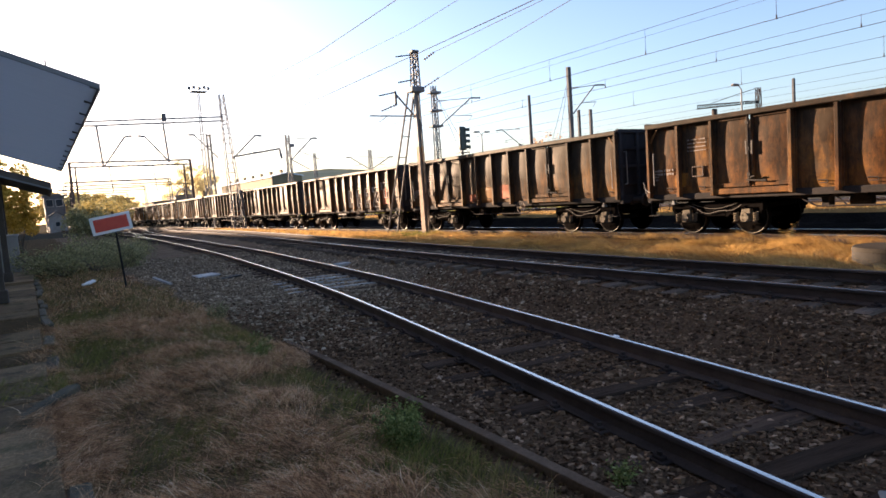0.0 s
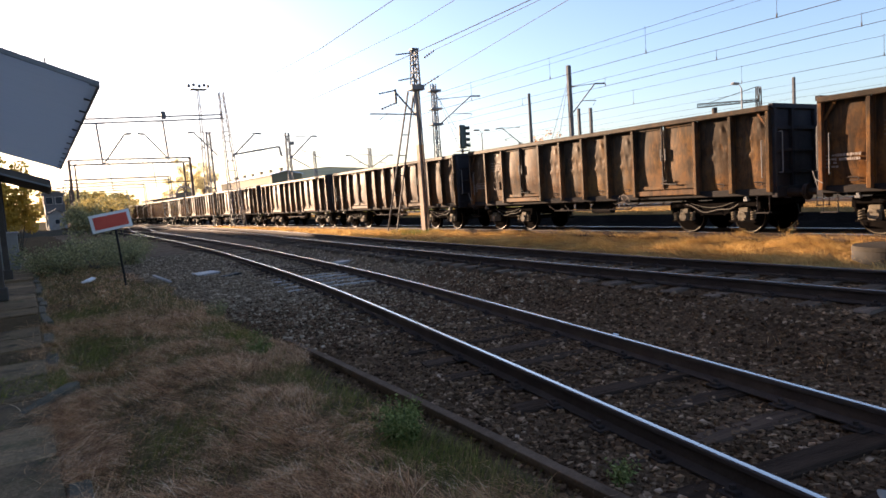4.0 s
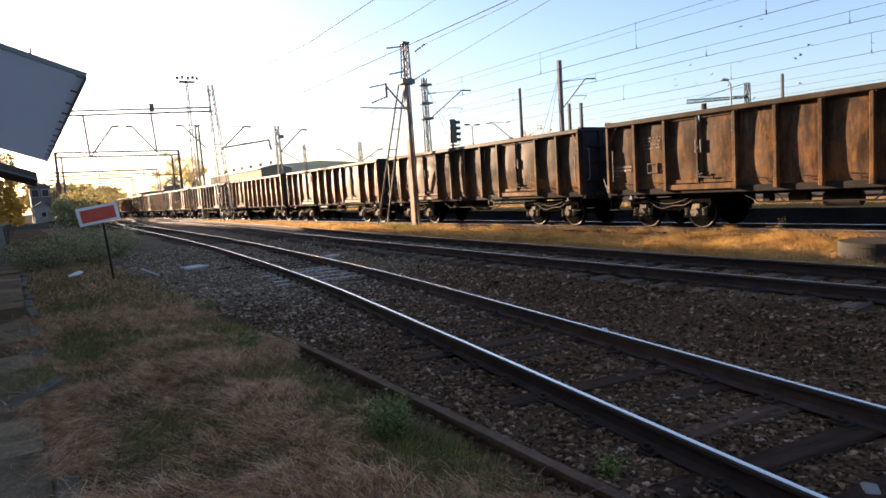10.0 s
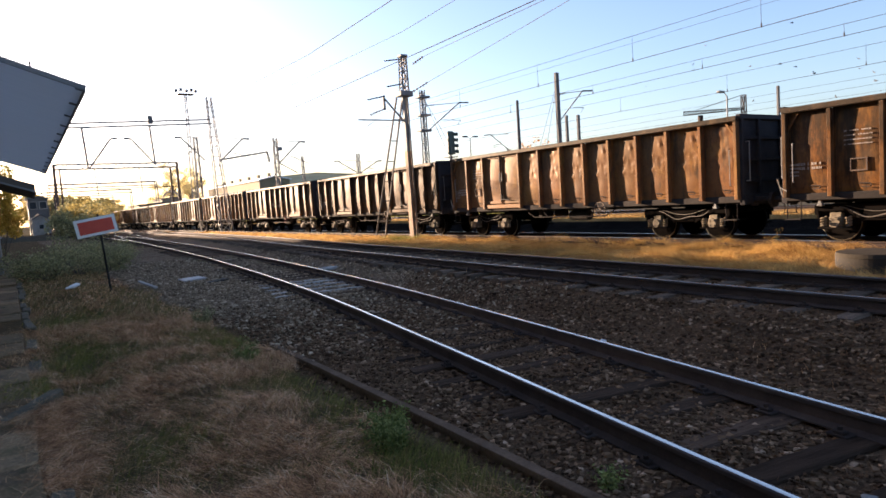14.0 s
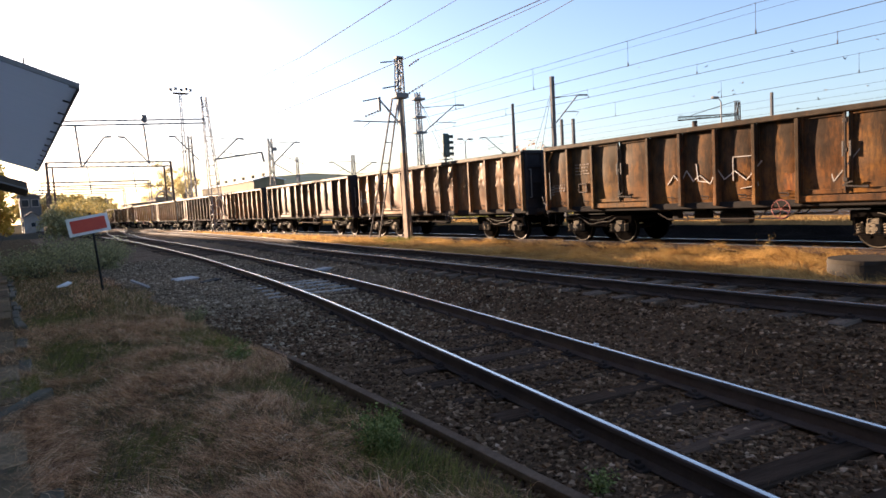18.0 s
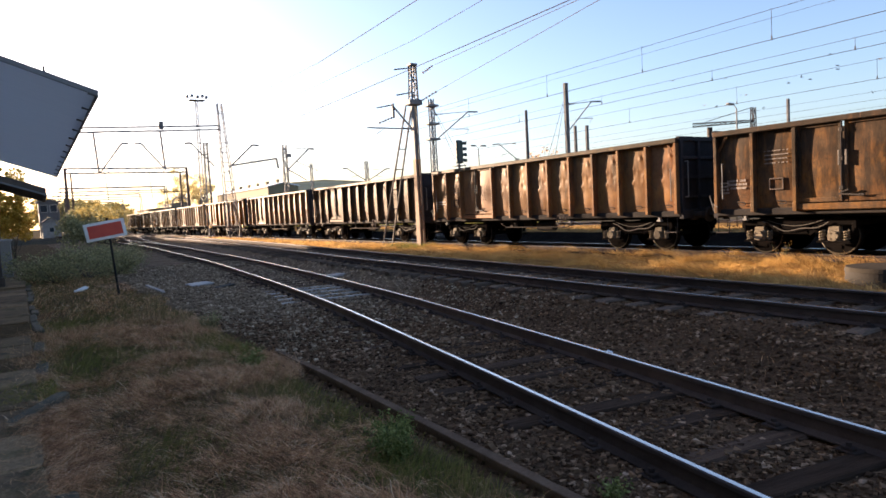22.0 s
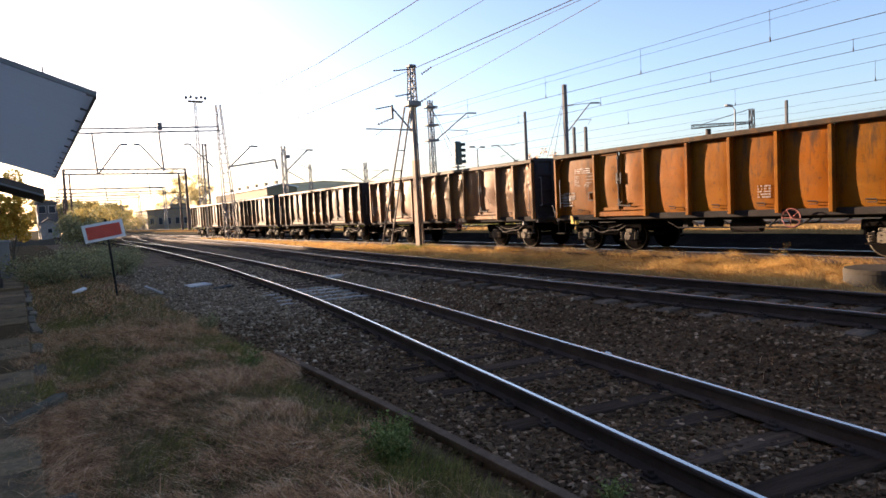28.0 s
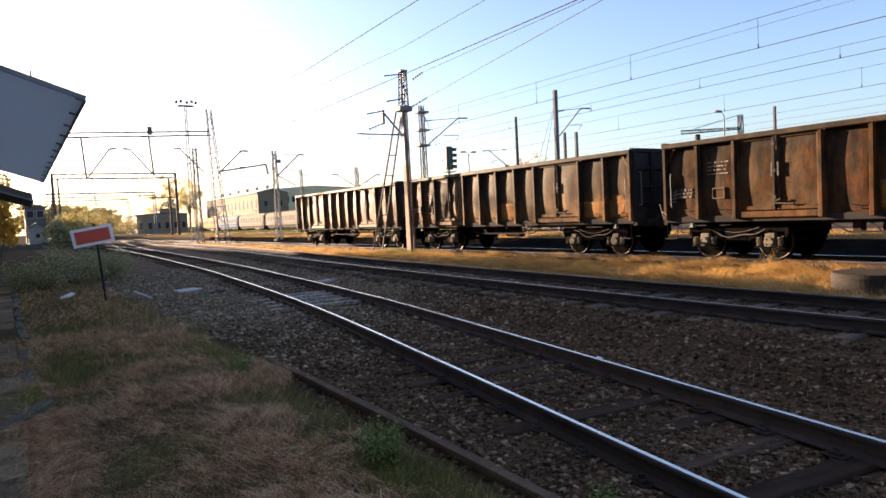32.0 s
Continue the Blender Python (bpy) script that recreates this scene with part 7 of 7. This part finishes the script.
blades("yard_grass", "rough grass between far yard tracks", scatter(9000, 34, 47, 40, 190, 37), 0.35, 0.09, GREEN, (0.2, 1.1), 7)
between = lambda x, y, r: (np.abs(x - (line_1(y) + line_2(y)) / 2 - 0.3) < 0.9) & (r.rand(len(x)) < 0.35 + 0.8 * hills(x, y, 0.6, 40))
blades("dry_weeds", "thin dry weeds in the ballast between the tracks", scatter(7000, 5.0, 9.0, 0.5, 18.0, 38, 0.2, between), 0.09, 0.005, STRAW, (0.2, 1.3), 8)


def leaf_cloud(centres, radius, n, size, seed, flat=0.7):
    """Small folded leaves in clumps round the centres."""
    rng = np.random.RandomState(seed)
    c = np.asarray(centres, float)
    r = np.asarray(radius, float)
    k = rng.randint(0, len(c), n)
    v = rng.randn(n, 3)
    v /= np.linalg.norm(v, axis=1)[:, None]
    p = c[k] + v * (r[k] * (0.35 + 0.65 * rng.rand(n) ** 0.5))[:, None] * [1, 1, flat]
    a, b = rng.randn(n, 3), rng.randn(n, 3)
    a /= np.linalg.norm(a, axis=1)[:, None]
    b -= a * (a * b).sum(1)[:, None]
    b /= np.linalg.norm(b, axis=1)[:, None]
    s = size * (0.6 + 0.8 * rng.rand(n))[:, None]
    verts = np.stack([p - a * s, p + b * s * 0.45, p + a * s, p - b * s * 0.45], 1)
    i = np.arange(n)[:, None] * 4
    return verts.reshape(-1, 3).tolist(), (i + [0, 1, 2, 3]).tolist()


def make_weed(x, y, height, n, seed, label, mat=None):
    z = float(lay(x, y))
    t = thing("weed", label, "plant", at=(x, y, z - 0.02))
    rng = random.Random(seed)
    cs, rs = [], []
    bm = BM()
    for k in range(9):
        a, l = rng.uniform(0, 6.28), rng.uniform(0.4, 1.0) * height
        tip = Vector((math.cos(a) * l * 0.55, math.sin(a) * l * 0.55, l))
        rod(bm, (0, 0, 0), tip, 0.005, 4, 0.002)
        for s in (0.45, 0.75, 1.0):
            cs.append(tip * s)
            rs.append(0.045 + 0.05 * s)
    tagged(part("stem", bm, M["green_stem"], t), kind="stuff")
    v, f = leaf_cloud(cs, rs, n * 3, 0.016, seed, 1.0)
    link("leaves", poly_mesh("leaves", v, f), mat or WEED, t)


M["green_stem"] = plain_mat("green_stem", (0.05, 0.07, 0.03), (0.08, 0.10, 0.04), 0.8, 0.0, 6.0, 40.0, 0.0)
make_weed(2.20, 4.15, 0.30, 700, 1, "leafy green weed growing by the border rail")
make_weed(2.35, 4.45, 0.24, 420, 2, "leafy green weed beside the rusty rail")
make_weed(3.02, 2.75, 0.12, 120, 3, "small weed sprouting in the ballast")
make_weed(2.25, 7.9, 0.30, 300, 4, "low green weed at the end of the border rail")
make_weed(2.6, 11.4, 0.34, 350, 5, "dark tuft of weeds at the ballast edge", SHRUB)
make_weed(1.3, 14.0, 0.55, 260, 6, "tall thin dry weed in the grass", STRAW)
make_weed(14.9, 8.1, 0.62, 40, 7, "single tall dry stalk in golden grass", GOLD)


def make_shrub(x, y, w, h, n, seed, label, mat, size=0.07):
    z = float(lay(x, y))
    t = thing("shrub", label, "shrub", at=(x, y, z - 0.02))
    rng = random.Random(seed)
    cs, rs = [], []
    bm = BM()
    for k in range(12):
        a, l = rng.uniform(0, 6.28), rng.uniform(0.5, 1.0)
        tip = Vector((math.cos(a) * w * 0.45 * l, math.sin(a) * w * 0.45 * l, h * rng.uniform(0.35, 0.95)))
        rod(bm, (0, 0, 0), tip, 0.018, 5, 0.006)
        cs += [tip, tip * 0.7]
        rs += [w * rng.uniform(0.14, 0.24), w * 0.18]
    part("branchwork", bm, M["bark"], t)
    v, f = leaf_cloud(cs, rs, n, size, seed, 0.9)
    link("foliage", poly_mesh("foliage", v, f), mat, t)


for k, (x, y, w, h) in enumerate(((0.9, 24.5, 1.6, 1.3), (1.9, 26.0, 1.8, 1.5), (2.9, 27.5, 1.7, 1.2), (1.4, 29.0, 2.2, 1.55), (0.3, 27.0, 1.8, 1.4), (3.6, 31.0, 2.0, 1.3), (2.4, 33.0, 2.4, 1.5), (4.2, 36.0, 2.2, 1.2), (3.4, 42.0, 2.6, 1.6))):
    make_shrub(x, y, w * 1.15, h * 0.62, 1900, 50 + k, "low overgrown shrub beside the platform end", SHRUB, 0.045)


def make_tree(name, x, y, h, w, n, size, seed, label, mat):
    """Tapered trunk, forked limbs and a broken crown of leaf clumps."""
    t = thing(name, label, "tree", at=(x, y, -0.1))
    rng = random.Random(seed)
    bm = BM()
    top = Vector((rng.uniform(-0.3, 0.3), rng.uniform(-0.3, 0.3), h * 0.55))
    rod(bm, (0, 0, 0), top, h * 0.028, 8, h * 0.014)
    part("trunk", bm, M["bark"], t)
    cs, rs = [], []
    bm = BM()
    for k in range(16):
        a = k * 2.4 + rng.uniform(-0.4, 0.4)
        base = top * rng.uniform(0.5, 1.0)
        l = rng.uniform(0.5, 1.0)
        tip = Vector((math.cos(a) * w * 0.5 * l, math.sin(a) * w * 0.5 * l, h * rng.uniform(0.42, 0.98) - abs(l) * h * 0.06))
        if k < 3:
            tip = Vector((rng.uniform(-0.15, 0.15) * w, rng.uniform(-0.15, 0.15) * w, h * rng.uniform(0.88, 1.0)))
        mid = base.lerp(tip, 0.5) + Vector((0, 0, h * 0.03))
        rod(bm, base, mid, h * 0.010, 5, h * 0.006)
        rod(bm, mid, tip, h * 0.006, 5, h * 0.002)
        cs += [tip, mid.lerp(tip, 0.5), tip + Vector((rng.uniform(-1, 1), rng.uniform(-1, 1), rng.uniform(-1, 0.5))) * w * 0.12]
        rs += [w * rng.uniform(0.09, 0.16), w * rng.uniform(0.07, 0.12), w * rng.uniform(0.06, 0.11)]
    part("limb_work", bm, M["bark"], t)
    v, f = leaf_cloud(cs, rs, n, size, seed, 0.8)
    link("crown", poly_mesh("crown", v, f), mat, t)


# two unseen trees, set towards the sun to shade the grass strip
make_tree("shade_tree", -12.2, 90.4, 17.0, 7.0, 9000, 0.13, 71, "unseen autumn tree added to shade the grass strip", AUTUMN)
make_tree("shade_tree", -15.5, 98.4, 18.0, 7.5, 8000, 0.14, 72, "second unseen autumn tree added to shade the grass strip", AUTUMN)
make_shrub(-0.35, 48.5, 2.5, 6.2, 8000, 140, "large yellow autumn bush beyond the platform roofs", YELLOW_LEAF, 0.09)
make_tree("roadside_tree", 53.0, 262.0, 21.0, 17.0, 8000, 0.26, 73, "large pale yellow autumn tree behind the workshop", PALE_LEAF)
make_tree("roadside_tree", 63.0, 275.0, 20.0, 14.0, 6000, 0.26, 74, "thinning pale autumn tree behind the workshop", PALE_LEAF)
for k, (x, y, h) in enumerate(((9.5, 150, 6.5), (13, 178, 8.0), (18, 200, 8.5), (22, 215, 8.0), (27, 240, 9.0), (12, 210, 9.5), (31, 270, 9.5), (5, 175, 9.0), (9, 240, 11.0), (20, 280, 11.0), (38, 300, 10.0))):
    make_tree("roadside_tree", x, y, h, h * 1.0, 5200, 0.26, 80 + k, "distant yellowing tree at the end of the yard", AUTUMN if k % 3 else SHRUB)
for k, (x, y, w, h) in enumerate(((5.5, 70, 5, 2.6), (7.6, 84, 5, 3.6), (8.6, 98, 6, 4.6), (11.5, 116, 8, 5.6), (12.5, 132, 9, 6.0), (13.5, 150, 10, 5.0), (18.5, 168, 11, 5.5), (23, 186, 11, 5.0), (28, 205, 12, 5.0), (-5.5, 130, 9, 5.0), (-4.5, 96, 7, 4.5))):
    make_shrub(x, y, w, h, 2600, 120 + k, "overgrown yellowing bushes along the yard's edge", AUTUMN if k % 2 else SHRUB, 0.16)
for k, (x, y, w, h) in enumerate(((33.6, 37.0, 1.8, 6.1), (32.2, 36.2, 1.6, 5.5), (34.9, 36.2, 1.6, 5.9))):
    make_shrub(x, y, w, h, 420, 95 + k, "thin bare shrub behind the freight train", STRAW, 0.10)


# ---- loose ballast stones, each with its own edges
def make_stones(name, label, xy, size, seed, mat, sink=0.3):
    rng = np.random.RandomState(seed)
    n = len(xy)
    bm = BM()
    bmesh.ops.create_cube(bm, size=1.45)
    bmesh.ops.triangulate(bm, faces=bm.faces[:])
    v0 = np.array([v.co[:] for v in bm.verts])
    f0 = np.array([[v.index for v in f.verts] for f in bm.faces])
    bm.free()
    s = size * (0.45 + 0.85 * rng.rand(n) ** 1.6)
    jit = 1 + 0.75 * (rng.rand(n, len(v0), 3) - 0.5) * 2
    v = v0[None] * jit * (s[:, None] * (0.6 + 0.7 * rng.rand(n, 3)) * [1, 1, 0.7])[:, None, :]
    a = rng.rand(n) * 6.28
    ca, sa = np.cos(a)[:, None], np.sin(a)[:, None]
    x, y, z = v[:, :, 0] * ca - v[:, :, 1] * sa, v[:, :, 0] * sa + v[:, :, 1] * ca, v[:, :, 2]
    base = lay(xy[:, 0], xy[:, 1])
    out = np.stack([x + xy[:, 0:1], y + xy[:, 1:2], z + (base + s * (0.5 - sink))[:, None]], 2)
    faces = (f0[None] + (np.arange(n) * len(v0))[:, None, None]).reshape(-1, 3)
    me = bpy.data.meshes.new(name)
    me.from_pydata(out.reshape(-1, 3).tolist(), [], faces.tolist())
    me.update()
    return tagged(link(name, me, mat), label, "gravel", kind="stuff")


STONES = leaf_mat("ballast_stones", [(0.0, (0.0276, 0.0160, 0.0103)), (0.35, (0.0920, 0.0531, 0.0321)), (0.70, (0.1898, 0.1114, 0.0640)), (0.90, (0.3069, 0.1861, 0.1133)), (1.0, (0.4650, 0.3055, 0.2016))], 0.95, 0.0, 3.0, 0.28, 0.0)

# far stones, lightened to carry the haze in their colour
PALE_STONES = leaf_mat("hazed_ballast_stones", [(0.0, (0.0580, 0.0395, 0.0245)), (0.35, (0.1964, 0.1372, 0.0869)), (0.75, (0.3800, 0.2720, 0.1790)), (1.0, (0.6200, 0.4700, 0.3250))], 0.95, 0.0, 3.0, 0.28, 0.0)


def stone_ok(x, y, r):
    ok = (x > grass_edge(y) + 0.05 + hills(x, y, 1.5, 6) * 0.15) & (x < line_2(y) + 1.7)
    for line in (line_1, line_2):
        for side in (-1, 1):
            ok &= np.abs(x - line(y) - side * GAUGE / 2) > 0.10
    ok &= (np.abs(x - line_2(y)) > 1.28) | (r.rand(len(x)) < 0.35)
    return ok & (r.rand(len(x)) < 0.55 + 0.6 * patches(x, y, 0.8, 19))


make_stones("loose_ballast", "dark brown loose ballast stones round the tracks", scatter(88000, 2.4, 10.5, -1.5, 14.0, 61, 0.55, lambda x, y, r: stone_ok(x, y, r) & (r.rand(len(x)) > (y - 8) / 6)), 0.0215, 1, STONES, 0.15)
make_stones("loose_ballast", "dark ballast stones along the near end of the tracks", scatter(22000, 2.6, 10.0, -8.0, -1.5, 72, 0.0, stone_ok), 0.026, 3, STONES, 0.15)
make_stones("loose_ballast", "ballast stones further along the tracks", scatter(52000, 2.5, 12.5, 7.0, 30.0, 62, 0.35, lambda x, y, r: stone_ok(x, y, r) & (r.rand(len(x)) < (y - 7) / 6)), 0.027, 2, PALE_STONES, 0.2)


# ---- a flock of pigeons that wheels over the yard
def bird_parts(seed):
    rng = random.Random(seed)
    b = thing("pigeon", "dark pigeon flying over the yard", "bird", group="flock of pigeons")
    bm = BM()
    rod(bm, (0, -0.17, 0), (0, 0.10, 0.0), 0.03, 8, 0.065)
    rod(bm, (0, 0.10, 0), (0, 0.19, 0.015), 0.065, 8, 0.03)
    part("body", bm, M["feather"], b)
    bm = BM()
    box(bm, (0, -0.24, 0), (0.10, 0.16, 0.012))
    part("tail", bm, M["feather"], b)
    lift = rng.uniform(-0.15, 0.3)
    for s in (-1, 1):
        bm = BM()
        v = [bm.verts.new(q) for q in ((s * 0.04, 0.09, 0.02), (s * 0.22, 0.10, 0.02 + lift * 0.5), (s * 0.42, -0.02, 0.02 + lift), (s * 0.22, -0.05, 0.02 + lift * 0.5), (s * 0.04, -0.06, 0.02))]
        f = bm.faces.new(v if s > 0 else v[::-1])
        bmesh.ops.solidify(bm, geom=[f], thickness=0.012)
        part("wing", bm, M["feather"], b)
    return b


M["feather"] = plain_mat("dark_feathers", (0.06, 0.06, 0.065), (0.12, 0.12, 0.13), 0.7, 0.0, 8.0, 40.0, 0.0)
BIRDS = [bird_parts(k) for k in range(18)]


def bird_rows(k):
    """In from the far end of the yard, round in wide loops, and off again."""
    rng = random.Random(300 + k)
    ph, rad, rise = rng.uniform(0, 6.28), rng.uniform(8, 22), rng.uniform(-3.5, 3.5)
    rate = rng.uniform(0.45, 0.7) * (1 if k % 2 else 1.1)
    lag = rng.uniform(-1.2, 1.2)

    def at(t):
        s = t + lag
        come = np.interp(s, (0, 6.5, 9, 23, 27, 32), (150, 75, 0, 0, 70, 170))
        a = ph + rate * s
        return Vector((92 + come * 0.9 + rad * math.cos(a), 48 - come * 0.35 + rad * 0.8 * math.sin(a), 17.5 + come * 0.06 + rise + 1.8 * math.sin(a * 1.3 + k)))

    rows = []
    for i in range(65):
        t = i * 0.5
        d = at(t + 0.1) - at(t - 0.1)
        rows.append((t, Matrix.Translation(at(t)) @ Matrix.Rotation(math.atan2(-d.x, d.y), 4, "Z") @ Matrix.Rotation(0.35, 4, "Y")))
    return rows


# ---- what moves: the wagons roll along the track, the wheelsets turn, the birds fly
def motions():
    for k, b in enumerate(BIRDS):
        walk(b, bird_rows(k))
    for k, (w, sets) in enumerate(WAGONS):
        walk(w, [(t, pose(TRAIN_X, wagon_y(k, t), RAIL_Z)) for t in range(33)])
    step = 2 / FPS
    times = [i * step for i in range(int(SECONDS / step) + 1)]
    first = {}
    for w, sets in WAGONS:
        for ws, a in sets:
            if a not in first:
                walk(ws, [(t, pose(0, a, 0.46) @ Matrix.Rotation(run_at(t) / 0.46, 4, "X")) for t in times])
                first[a] = ws
            else:
                # all wheels turn alike: they share the same keys
                keys = ws.animation_data_create()
                ws.rotation_mode = "QUATERNION"
                keys.action = first[a].animation_data.action
                keys.action_slot = first[a].animation_data.action_slot


motions()
